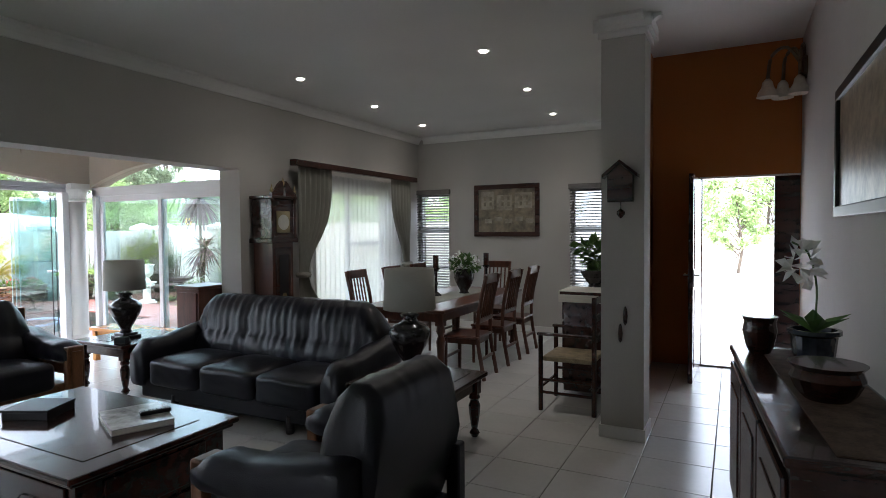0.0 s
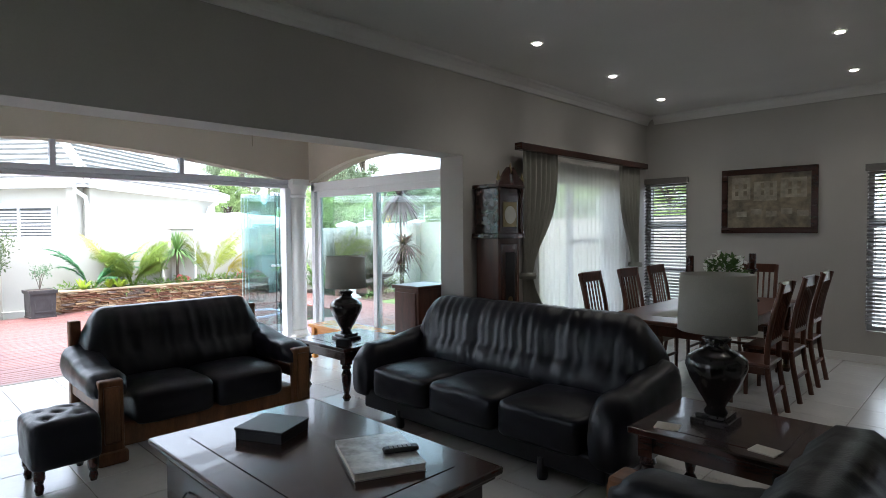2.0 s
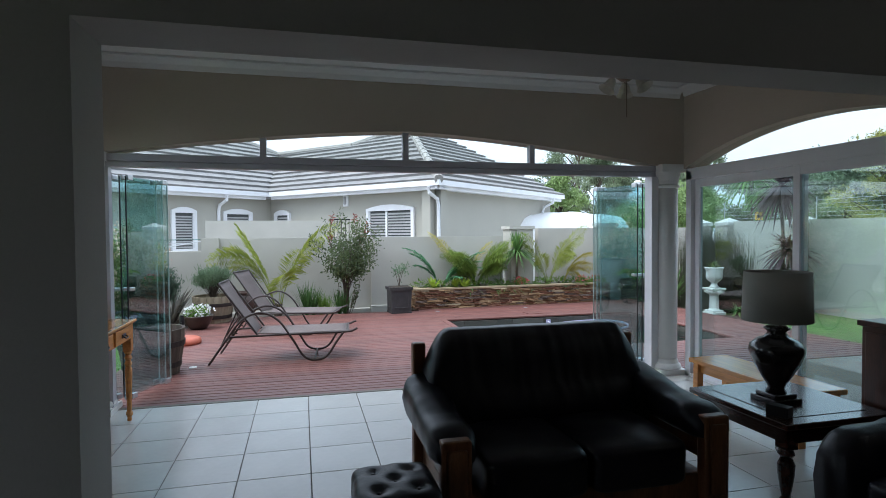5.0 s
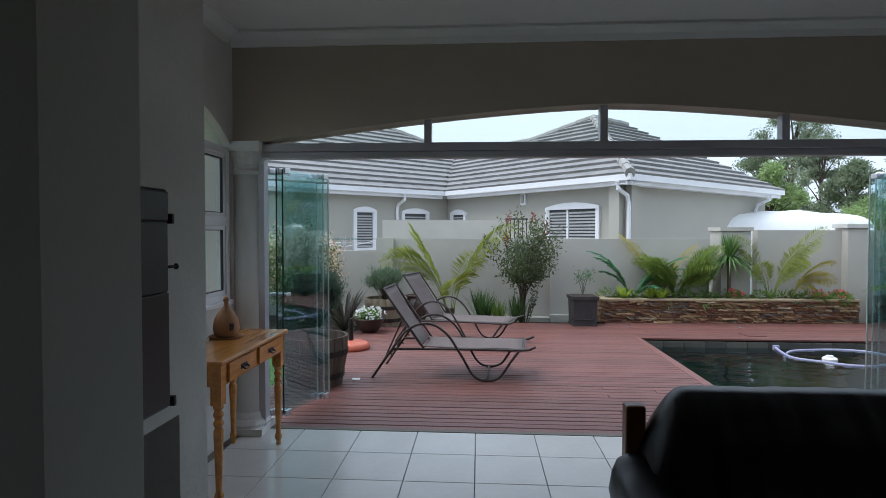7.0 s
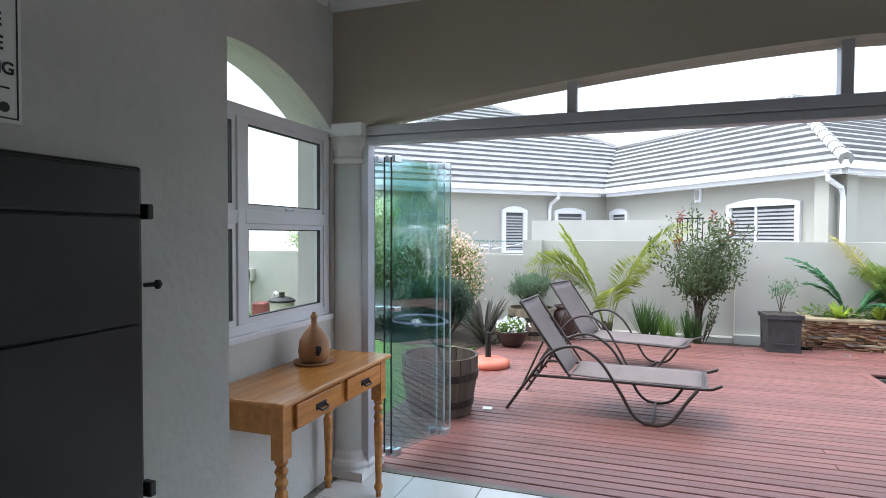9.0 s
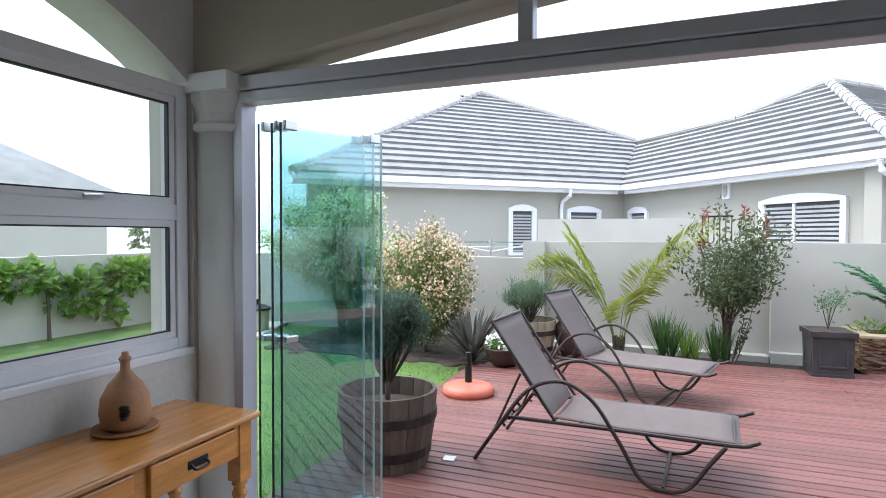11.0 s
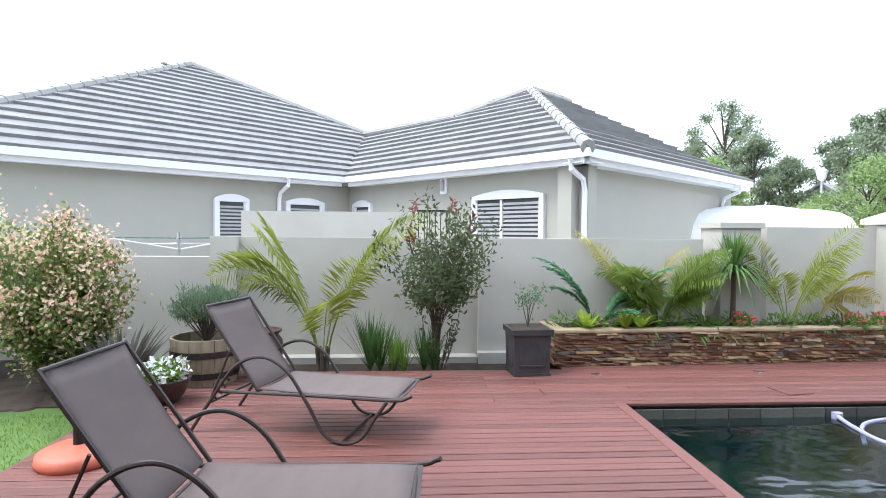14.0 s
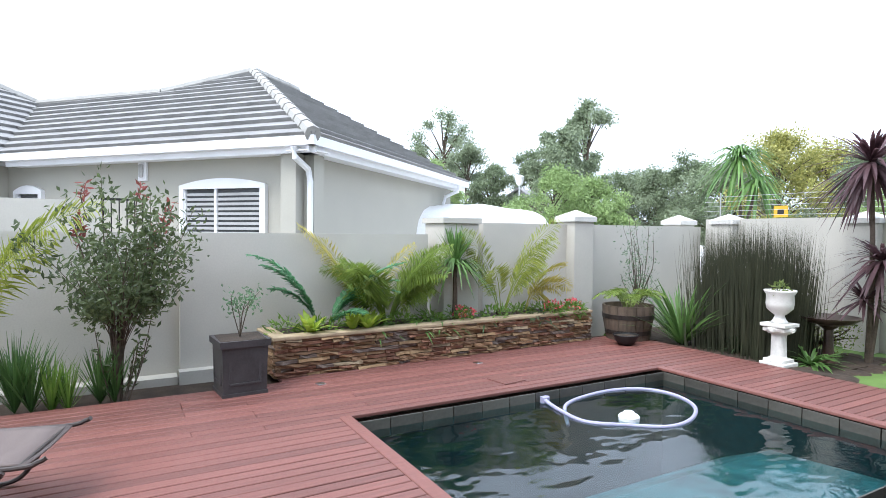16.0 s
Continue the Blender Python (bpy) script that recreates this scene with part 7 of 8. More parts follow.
M_PURPLE = leaf_mat("dark_purple_strap_leaf", (0.085, 0.045, 0.05), (0.03, 0.016, 0.02))
M_FLAX = leaf_mat("dark_bronze_flax_leaf", (0.06, 0.052, 0.042), (0.022, 0.022, 0.018))
M_DARKG = leaf_mat("dark_green_strap_leaf", (0.045, 0.075, 0.03), (0.018, 0.03, 0.014))
M_DRAC = leaf_mat("green_strap_leaf", (0.10, 0.18, 0.05), (0.035, 0.08, 0.02))
M_BROM = leaf_mat("lime_bromeliad", (0.30, 0.36, 0.05), (0.14, 0.22, 0.03))
M_BLUEG = leaf_mat("mid_green_blades", (0.07, 0.14, 0.04), (0.03, 0.065, 0.02))
strap_plant("dracaena", "spiky green dracaena on a thin stem in the planter", (-13.95, 5.1, PZ - 0.02), [((0, 0, 0.72), 60, 0.56, 0.03, 5.0, 0.12, 0.2), ((0, 0, 0.72), 110, 0.6, 0.03, 1.6, 0.95, 0.0)], M_DRAC, [[(0, 0, 0), (0.01, 0, 0.4), (0, 0, 0.75)]], 3)
for y, n in ((3.2, 26), (3.86, 30), (3.68, 16)):
    strap_plant("bromeliad", "lime-green bromeliad rosette in the planter", (-13.74, y, PZ - 0.02), [((0, 0, 0.04), n, 0.42, 0.06, 2.4, 0.35, 0.3)], M_BROM, None, int(y * 10))
for y in (4.0, 4.55, 4.85, 5.5, 6.25, 6.5):
    strap_plant("planter_lily", "dark green strap-leaved plant in the planter", (-13.85, y, PZ - 0.02), [((0, 0, 0), 34, 0.42, 0.03, 1.3, 0.5, 0.1)], M_DRAC if y < 5 else M_DARKG, None, int(y * 7))
strap_plant("phormium", "dark purple-green flax by the flower bed", (-12.5, -1.5, -0.03), [((0, 0, 0), 90, 0.95, 0.045, 3.2, 0.25, 0.2)], M_FLAX, None, 15)
strap_plant("phormium", "dark flax leaves below the flowering shrub", (-13.2, -3.4, -0.05), [((0, 0, 0), 40, 0.6, 0.04, 2.0, 0.4, 0.2)], M_DARKG, None, 16)
strap_plant("cordyline", "tall dark purple cordyline with spiky heads", (-11.3, 9.4, -0.06), [((-0.02, 0, 2.45), 190, 0.78, 0.05, 1.5, 0.35, -0.9), ((0.1, 0.05, 1.25), 130, 0.7, 0.045, 1.5, 0.4, -0.5), ((-0.05, 0.0, 0.75), 70, 0.55, 0.04, 1.4, 0.4, -0.2)], M_PURPLE, [[(0, 0, 0), (0.02, 0, 1.2), (-0.02, 0, 2.5)], [(0.02, 0, 0), (0.08, 0.03, 0.7), (0.1, 0.05, 1.25)]], 17)
strap_plant("tall_dracaena", "tall green dracaena rising behind the garden wall", (-14.4, 11.5, -0.25), [((0, 0, 3.2), 130, 0.85, 0.055, 1.5, 0.75, -0.5), ((0.3, 0.1, 2.7), 90, 0.7, 0.05, 1.4, 0.85, -0.5)], M_DRAC, [[(0, 0, 0), (0.05, 0, 1.7), (0, 0, 3.4)], [(0.05, 0, 1.7), (0.2, 0.05, 2.2), (0.3, 0.1, 2.7)]], 18)
strap_plant("green_flax", "green arching flax beside the barrel", (-13.1, 8.3, -0.06), [((0, 0, 0), 110, 1.3, 0.045, 3.0, 0.25, 0.2)], M_DRAC, None, 19)
strap_plant("agave", "green strap-leaved clump by the birdbath", (-11.55, 8.62, -0.06), [((0, 0, 0), 60, 0.55, 0.04, 1.5, 0.45, 0.1)], M_DRAC, None, 20)
for k, (x, y, n, h, m) in enumerate(((-13.75, 0.68, 130, 0.75, M_BLUEG), (-13.62, 0.95, 90, 0.55, M_GREEN2), (-13.75, 1.3, 90, 0.6, M_BLUEG))):
    g = thing("grass_clump", "clump of upright green grass blades by the wall", "grass", (x, y, -0.08), 0, "grass clumps by the wall")
    bm = bmesh.new()
    rosette(bm, (0, 0, 0), n, h, 0.014, random.Random(30 + k), 5.0, 0.12, 0.25)
    rosette(bm, (0.05, 0.12, 0), n // 2, h * 0.9, 0.014, random.Random(40 + k), 5.0, 0.12, 0.25)
    tagged(part("blade_tuft", bm, m, g), kind="stuff")
rd = thing("reed_bed", "dense stand of tall dark restio reeds", "reeds", (-12.4, 8.75, -0.07))
bm = bmesh.new()
rr = random.Random(50)
for i in range(3000):
    x, y = rr.uniform(-0.62, 0.62) + rr.gauss(0, 0.06), rr.gauss(0, 0.22)
    h = rr.uniform(1.25, 1.85) - 0.25 * abs(x)
    lean = Vector((x * 0.12 + rr.gauss(0, 0.05), y * 0.12 + rr.gauss(0, 0.05), 0))
    p, q, w = Vector((x, y, 0)), Vector((x, y, h)) + lean, rr.uniform(0.004, 0.007)
    a, b, c, d = bm.verts.new(p + Vector((w, 0, 0))), bm.verts.new(p + Vector((-w * 0.5, w, 0))), bm.verts.new(p + Vector((-w * 0.5, -w, 0))), bm.verts.new(q)
    bm.faces.new((a, b, d))
    bm.faces.new((b, c, d))
    bm.faces.new((c, a, d))
M_REED = leaf_mat("dark_green_brown_reed", (0.05, 0.055, 0.03), (0.018, 0.02, 0.012))
tagged(part("reeds", bm, M_REED, rd), kind="stuff")
bm = bmesh.new()
rosette(bm, (0, -0.25, 0.0), 60, 0.5, 0.02, random.Random(51), 2.5, 0.4, 0.1)
part("fringe", bm, M_DARKG, rd)


def shrub(name, label, at, top, spread, stems, per, ln, w, material, seed, bloom=None, scatter=0.08, r=0.016, trunk=0.25, category="shrub"):
    s = thing(name, label, category, at)
    rng = random.Random(seed)
    tips = []
    for i in range(stems):
        a = rng.uniform(0, 6.28)
        e = rng.uniform(0.15, 1.0)
        base = Vector((0.03 * math.cos(a), 0.03 * math.sin(a), 0))
        fork = Vector((spread * 0.08 * math.cos(a), spread * 0.08 * math.sin(a), top * trunk * rng.uniform(0.6, 1.1)))
        el = rng.uniform(0.0, 1.0)
        rad = spread * math.sqrt(max(0.05, 1 - (2 * el - 1) ** 2)) * rng.uniform(0.4, 1.2)
        tip = Vector((rad * math.cos(a), rad * math.sin(a), top * (trunk + (1 - trunk) * el)))
        mid = fork.lerp(tip, 0.5) + Vector((rng.gauss(0, 0.05), rng.gauss(0, 0.05), 0.05))
        bm = bmesh.new()
        tube(bm, curve_pts([base, fork, mid, tip], 9), r, 5, r * 0.25)
        tips.append((fork.lerp(mid, 0.5), tip))
        part("branch", bm, M_TWIG, s)
    part("foliage", twig_foliage(rng, tips, per, ln, w, scatter, 0.5), material, s)
    if bloom:
        bmat, frac, bl, bw = bloom
        part("blossom", twig_foliage(rng, [(a.lerp(b, 0.75), b + Vector((0, 0, 0.03))) for a, b in tips], max(1, int(per * frac)), bl, bw, scatter * 1.1, 0.8), bmat, s)
    return s


M_PHOT = leaf_mat("dark_photinia_leaf", (0.085, 0.11, 0.045), (0.022, 0.036, 0.016))
M_REDTIP = leaf_mat("red_young_leaf", (0.2, 0.055, 0.045), (0.1, 0.035, 0.03))
M_VARI = leaf_mat("cream_variegated_leaf", (0.34, 0.40, 0.19), (0.07, 0.12, 0.035))
M_ABEL = leaf_mat("bronze_green_leaf", (0.17, 0.2, 0.06), (0.035, 0.075, 0.018))
M_PINKW = leaf_mat("pale_pink_blossom", (0.66, 0.46, 0.36), (0.44, 0.22, 0.16))
M_CREAM = leaf_mat("cream_leaf_margin", (0.6, 0.6, 0.42), (0.36, 0.4, 0.2))
photinia = shrub("photinia", "upright photinia shrub with red new growth", (-13.72, 1.44, -0.08), 2.0, 0.74, 38, 100, 0.075, 0.03, M_PHOT, 61, None, 0.07, 0.007, 0.4)
rt = random.Random(161)
for k in range(7):
    bm = bmesh.new()
    px_, py_, pz_ = rt.gauss(0, 0.12), rt.uniform(-0.5, 0.45), rt.uniform(1.55, 2.02)
    tube(bm, curve_pts([(px_ * 0.6, py_ * 0.8, pz_ - 0.35), (px_, py_, pz_ - 0.12), (px_, py_ + 0.03, pz_)], 6), 0.006, 5, 0.003)
    part("shoot_stem", bm, M_TWIG, photinia)
    bm = bmesh.new()
    for q in range(16):
        leaf_quad(bm, Vector((px_, py_ + 0.03, pz_ - 0.012 * q)), rand_dir(rt, 0.9), rand_dir(rt, 0.5), 0.09, 0.03)
    part("red_shoot", bm, M_REDTIP, photinia, "red young leaves at a shoot's tip")
for k in range(6):
    bm = bmesh.new()
    py_, pz_ = rt.uniform(-0.35, 0.35), rt.uniform(0.4, 0.8)
    tube(bm, curve_pts([(0.02, py_ * 0.3, 0), (0.1, py_ * 0.7, pz_ * 0.5), (0.14, py_, pz_)], 8), 0.006, 5, 0.003)
    part("low_shoot", bm, M_TWIG, photinia)
    bm = bmesh.new()
    for q in range(18):
        u = rt.uniform(0.2, 1)
        leaf_quad(bm, Vector((0.02 + 0.12 * u, py_ * (0.3 + 0.7 * u), pz_ * u)), rand_dir(rt, 0.6), rand_dir(rt, 0.5), 0.075, 0.028)
    part("low_foliage", bm, M_PHOT, photinia)
shrub("variegated_tree", "small cream-variegated tree with a rounded crown", (-13.5, -4.0, -0.08), 2.25, 1.0, 80, 300, 0.065, 0.034, M_VARI, 62, (M_CREAM, 0.45, 0.06, 0.034), 0.085, 0.016, 0.38, "tree")
shrub("flowering_shrub", "bronze-green shrub covered in pale pink blossom", (-12.95, -2.35, -0.06), 1.75, 0.6, 64, 200, 0.06, 0.036, M_ABEL, 63, (M_PINKW, 0.36, 0.045, 0.04), 0.075, 0.010, 0.16)
shrub("olive_sapling", "thin grey-green olive sapling by the wall", (-13.85, 8.25, -0.06), 1.85, 0.42, 22, 34, 0.05, 0.014, M_GREY, 64, None, 0.07, 0.01, 0.3)
M_PINK = leaf_mat("coral_pink_petals", (0.62, 0.12, 0.13), (0.4, 0.05, 0.07))
for y, n in ((5.15, 60), (6.55, 40), (6.9, 50)):
    f = thing("planter_flowers", "coral pink flowers with green leaves in the planter", "flowers", (-13.8, y, PZ), 0, "planter flowers")
    part("foliage", leaf_ball((0, 0, 0.06), (0.16, 0.2, 0.12), 150, 0.07, 0.025, int(y * 10)), M_GREEN2, f)
    part("blossom", leaf_ball((0, 0, 0.14), (0.14, 0.18, 0.08), n, 0.04, 0.035, int(y * 11), 0.7), M_PINK, f)
shrub("bed_shrub", "low dry shrub in the flower bed", (-11.9, 9.3, -0.06), 0.5, 0.5, 26, 40, 0.05, 0.02, M_ABEL, 65)
vn = thing("wall_vine", "green grape vine trained along the garden wall", "vine", (-11.6, -7.95, 0))
for k, (vx, vz, vw, vh, cnt) in enumerate(((-2.3, 0.6, 0.6, 0.42, 190), (-1.4, 0.85, 0.75, 0.34, 230), (-0.5, 0.6, 0.5, 0.45, 170), (0.4, 0.9, 0.8, 0.28, 200), (1.2, 0.6, 0.45, 0.5, 170), (2.1, 0.82, 0.8, 0.36, 210), (-1.0, 0.3, 0.35, 0.3, 60), (1.7, 0.3, 0.3, 0.3, 60))):
    part("foliage", leaf_ball((vx, 0, vz), (vw, 0.2, vh), cnt, 0.17, 0.16, 66 + k), M_GREEN2, vn)
bm = bmesh.new()
tube(bm, curve_pts([(-2.3, 0, 0.7), (-0.8, 0.02, 0.85), (0.9, -0.02, 0.7), (2.3, 0, 0.85)], 20), 0.02, 6)
tube(bm, [(0, 0, -0.07), (0.02, 0, 0.8)], 0.03, 7, 0.02)
part("stems", bm, M_TWIG, vn)

for k in range(10):
    pf = thing("planter_fern", "low leafy green ground cover in the stone planter", "fern", (-13.9 + 0.08 * math.sin(k * 2.3), 2.98 + 0.44 * k, PZ - 0.02), 0, "planter ferns")
    part("foliage", leaf_ball((0, 0, 0.07), (0.2, 0.27, 0.15), 190, 0.085, 0.022, 300 + k), M_GREEN2, pf)

# pump corner of the garden
slab = thing("pump_slab", "pale concrete slab under the pool pump", "slab", (-13.4, -5.7, -0.07), 20)
part("slab", boxes((-0.75, 0.75, -0.4, 0.4, 0, 0.07), bev=0.01), M_GWALL, slab)
pm = thing("pool_filter", "beige cylindrical pool filter with a dark lid", "pool filter", (-13.3, -5.5, 0.0))
bm = bmesh.new()
lathe(bm, [(0.19, 0), (0.2, 0.04), (0.22, 0.3), (0.23, 0.33), (0.21, 0.34), (0.02, 0.35)], seg=22)
part("tank", bm, mat("beige_filter_plastic", (0.46, 0.44, 0.36), 0.5, var=0.1, scale=5, fine=40, bump=0.05), pm, smooth=True)
bm = bmesh.new()
lathe(bm, [(0.24, 0.33), (0.24, 0.36), (0.14, 0.41), (0.05, 0.42), (0.05, 0.5), (0.01, 0.5)], seg=22)
part("lid", bm, M_BLACK, pm)
bm = bmesh.new()
tube(bm, curve_pts([(0.05, -0.05, 0.46), (-0.2, -0.3, 0.46), (-0.35, -0.45, 0.3), (-0.4, -0.5, 0.02)], 12), 0.025, 8)
part("pipe", bm, M_WHITE, pm)
pu = thing("pump_box", "dull red pump motor beside the pool filter", "pump", (-13.45, -6.05, 0.0), 15)
part("motor", boxes((-0.16, 0.16, -0.13, 0.13, 0.03, 0.28), bev=0.03), mat("faded_red_motor", (0.22, 0.05, 0.045), 0.5, var=0.2, scale=6, fine=40, bump=0.05), pu)
part("foot_plate", boxes((-0.18, 0.18, -0.15, 0.15, 0, 0.03), bev=0.005), M_BLACK, pu)
jb = thing("junction_box", "beige electrical box with conduits on the garden wall", "electrical box", (-14.29, -7.0, 0.72))
part("case", boxes((0, 0.12, -0.17, 0.17, -0.13, 0.13), bev=0.01), M_GWALL, jb)
part("cover", boxes((0.12, 0.128, -0.1, 0.12, -0.08, 0.08), bev=0.004), M_BLACK, jb)
for y in (-0.06, 0.0, 0.06):
    bm = bmesh.new()
    tube(bm, [(0.05, y, -0.13), (0.05, y, -0.78)], 0.014, 8)
    part("conduit", bm, M_WHITE, jb)

# urn on a pedestal and birdbath
M_CAST = mat("white_cast_stone", (0.68, 0.67, 0.64), 0.7, var=0.1, scale=6, fine=50, bump=0.25)
un = thing("garden_urn", "white cast-stone urn on a fluted pedestal", "urn", (-11.72, 8.25, -0.06))
part("plinth", boxes((-0.15, 0.15, -0.15, 0.15, 0, 0.05), (-0.12, 0.12, -0.12, 0.12, 0.05, 0.09), bev=0.008), M_CAST, un)
bm = bmesh.new()
lathe(bm, [(0.1, 0.09), (0.085, 0.12), (0.08, 0.36), (0.09, 0.38), (0.13, 0.40)], seg=24)
part("shaft", bm, M_CAST, un)
bm = boxes((-0.15, 0.15, -0.15, 0.15, 0.47, 0.51), bev=0.006)
lathe(bm, [(0.12, 0.39), (0.15, 0.42), (0.16, 0.45), (0.13, 0.475)], seg=20)
for i in range(8):
    a = i * math.pi / 4
    lathe(bm, [(0.01, -0.03), (0.032, -0.015), (0.034, 0.015), (0.01, 0.03)], (0.145 * math.cos(a), 0.145 * math.sin(a), 0.435), 8)
part("capital", bm, M_CAST, un, "carved scroll capital")
bm = bmesh.new()
lathe(bm, [(0.1, 0.51), (0.07, 0.55), (0.05, 0.6), (0.09, 0.63), (0.14, 0.68), (0.15, 0.74), (0.145, 0.84), (0.17, 0.88), (0.175, 0.9), (0.14, 0.9), (0.12, 0.82)], seg=26)
part("urn", bm, M_CAST, un, smooth=True)
part("succulent", leaf_ball((0, 0, 0.92), (0.1, 0.1, 0.07), 60, 0.08, 0.03, 71), M_ABEL, un)
bb = thing("birdbath", "brown shallow birdbath bowl on a stem", "birdbath", (-11.55, 9.0, -0.06))
bm = bmesh.new()
lathe(bm, [(0.14, 0), (0.06, 0.06), (0.05, 0.4), (0.12, 0.46)], seg=16)
part("stem", bm, M_POTD, bb)
bm = bmesh.new()
lathe(bm, [(0.1, 0.45), (0.25, 0.49), (0.33, 0.54), (0.34, 0.56), (0.3, 0.55), (0.1, 0.51)], seg=26)
part("bowl", bm, M_POTD, bb)

# pool hose, float and deck fittings
M_HOSE = mat("lavender_grey_hose", (0.33, 0.32, 0.46), 0.45, var=0.1, scale=30, fine=120, bump=0.3)
hs = thing("pool_hose", "pale lavender pool cleaner hose floating in a loop", "hose", (0, 0, -0.118))
loop = [(-12.04, 4.96, 0.02), (-11.76, 4.9, 0.01), (-11.42, 4.9, 0.0), (-11.18, 5.16, 0), (-11.0, 5.42, 0), (-11.03, 5.75, 0), (-11.25, 6.1, 0), (-11.58, 6.26, 0), (-11.88, 6.18, 0), (-12.02, 5.85, 0), (-11.98, 5.4, 0), (-11.86, 5.08, 0), (-11.7, 4.93, -0.03), (-11.6, 4.87, -0.08)]
bm = bmesh.new()
tube(bm, curve_pts(loop, 150), 0.018, 8)
part("hose", bm, M_HOSE, hs, smooth=True)
ft = thing("pool_float", "white floating chlorine dispenser in the pool", "pool float", (-11.29, 5.28, -0.12))
bm = bmesh.new()
lathe(bm, [(0.05, -0.05), (0.085, -0.02), (0.09, 0.03), (0.075, 0.045), (0.05, 0.05), (0.045, 0.07)], seg=18)
part("body", bm, M_WINW, ft)
sk = thing("skimmer_inlet", "blue hose fitting at the pool's tiled edge", "pool fitting", (-12.04, 4.97, -0.1))
bm = bmesh.new()
lathe(bm, [(0.045, -0.03), (0.045, 0.03)], seg=14)
part("collar", bm, M_HOSE, sk)
for x, y, w, m, l in ((-9.45, -0.64, 0.042, M_WHITE, "small white square cap let into the deck"), (-13.2, 3.15, 0.04, M_STEEL, "small pale square cap let into the deck"), (-13.25, 5.0, 0.04, M_STEEL, "small pale square cap let into the deck"), (-12.5, 4.85, 0.14, M_DECK, "timber inspection lid in the deck")):
    c = thing("deck_cap", l, "deck fitting", (x, y, 0.0), 8)
    part("cap", boxes((-w, w, -w, w, -0.004, 0.007), bev=0.003), m, c)

# ---- beyond the garden ----
M_TARP = mat("white_tarpaulin", (0.74, 0.74, 0.73), 0.6, var=0.06, scale=1, fine=20, bump=0.3)
tp = thing("covered_boat", "long white tarpaulin-covered boat behind the wall", "boat", (-20.0, 9.15, -0.25), 3)
bm = bmesh.new()
rings = []
for i in range(25):
    t = i / 24
    s = (math.sin(math.pi * min(1, 0.06 + t * 0.94)) ** 0.07)
    hgt = 2.28 + 0.16 * math.sin(math.pi * (0.15 + 0.7 * t)) + 0.06 * noise.noise(Vector((t * 6, 0, 0)))
    rings.append([(1.0 * s * cx, -2.2 + 4.4 * t, 0.2 if cz < 0 else 0.2 + (hgt - 0.2) * cz ** 0.35 * (0.75 + 0.25 * s)) for cx, cz in [(math.cos(a), math.sin(a)) for a in [2 * math.pi * k / 20 for k in range(20)]]])
loft(bm, rings)
part("cover", bm, M_TARP, tp, smooth=True)
part("trailer", boxes((-0.5, 0.5, -1.8, 1.8, 0, 0.25)), M_BLACK, tp)

wlr = thing("washing_line", "grey rotary washing line behind the garden wall", "washing line", (-15.9, -2.3, -0.25))
bm = bmesh.new()
tube(bm, [(0, 0, 0), (0, 0, 1.75)], 0.025, 8)
part("pole", bm, M_STEEL, wlr)
for a in (20, 110, 200, 290):
    bm = bmesh.new()
    tube(bm, [(0, 0, 1.5), (1.0, 0, 1.68)], 0.011, 6)
    part("arm", bm, M_STEEL, wlr, at=pose(0, 0, 0, 0, 0, a))
    for r in (0.5, 0.95):
        bm = bmesh.new()
        z = 1.5 + 0.18 * r
        tube(bm, [(r, 0, z), (0, r, z)], 0.004, 5)
        part("line", bm, M_TEAL if r > 0.9 else M_STEEL, wlr, at=pose(0, 0, 0, 0, 0, a))
yf = thing("yard_railing", "short black metal railing beside the yard wall", "railing", (-16.5, 1.25, 1.3))
for i in range(6):
    part("bar", boxes((-0.01, 0.01, 0.02 + 0.09 * i, 0.035 + 0.09 * i, -1.5, 0.56)), M_BLACK, yf)
part("top_rail", boxes((-0.015, 0.015, 0.0, 0.5, 0.56, 0.59)), M_BLACK, yf)

sl_ = thing("street_lamp", "grey post-top street lamp beyond the wall", "street lamp", (-31.0, 19.0, -0.25))
bm = bmesh.new()
tube(bm, [(0, 0, 0), (0, 0, 4.1)], 0.06, 8, 0.045)
part("post", bm, M_STEEL, sl_)
bm = bmesh.new()
lathe(bm, [(0.06, 4.1), (0.16, 4.2), (0.22, 4.5), (0.24, 4.55), (0.1, 4.65)], seg=14)
part("lantern", bm, M_WINW, sl_)
gh = thing("distant_house", "small pale house with a grey gabled roof, far off", "house", (-40, 26.5, -0.25), 35)
part("wall", boxes((-2.2, 2.2, -2, 2, 0, 3.0)), M_GWALL, gh)
bm = bmesh.new()
prism(bm, [(-2.3, 3.0), (2.3, 3.0), (0, 4.6)], "y", -2.0, 2.0)
part("gable", bm, M_GWALL, gh)
bm = bmesh.new()
prism(bm, [(-2.5, 2.9), (0, 4.65), (2.5, 2.9), (2.5, 3.02), (0, 4.8), (-2.5, 3.02)], "y", -2.2, 2.2)
part("roof", bm, M_ROOF, gh)
ys = thing("yellow_sign", "small yellow notice on the wire above the wall", "sign", (-13.0, 10.45, 1.75))
part("plate", boxes((-0.11, 0.11, -0.006, 0.0, 0.02, 0.2), bev=0.002), mat("yellow_sign_paint", (0.62, 0.38, 0.03), 0.5, var=0.05, bump=0), ys)
part("mark", boxes((-0.05, 0.05, -0.009, -0.006, 0.07, 0.14)), M_INK, ys)
ew = thing("electric_fence", "thin electric fence wires along the wall top", "fence", (0, 10.4, 1.75))
for x in (-14.0, -11.5, -9.0, -6.5):
    part("post", boxes((x - 0.008, x + 0.008, -0.008, 0.008, 0, 0.45)), M_STEEL, ew)
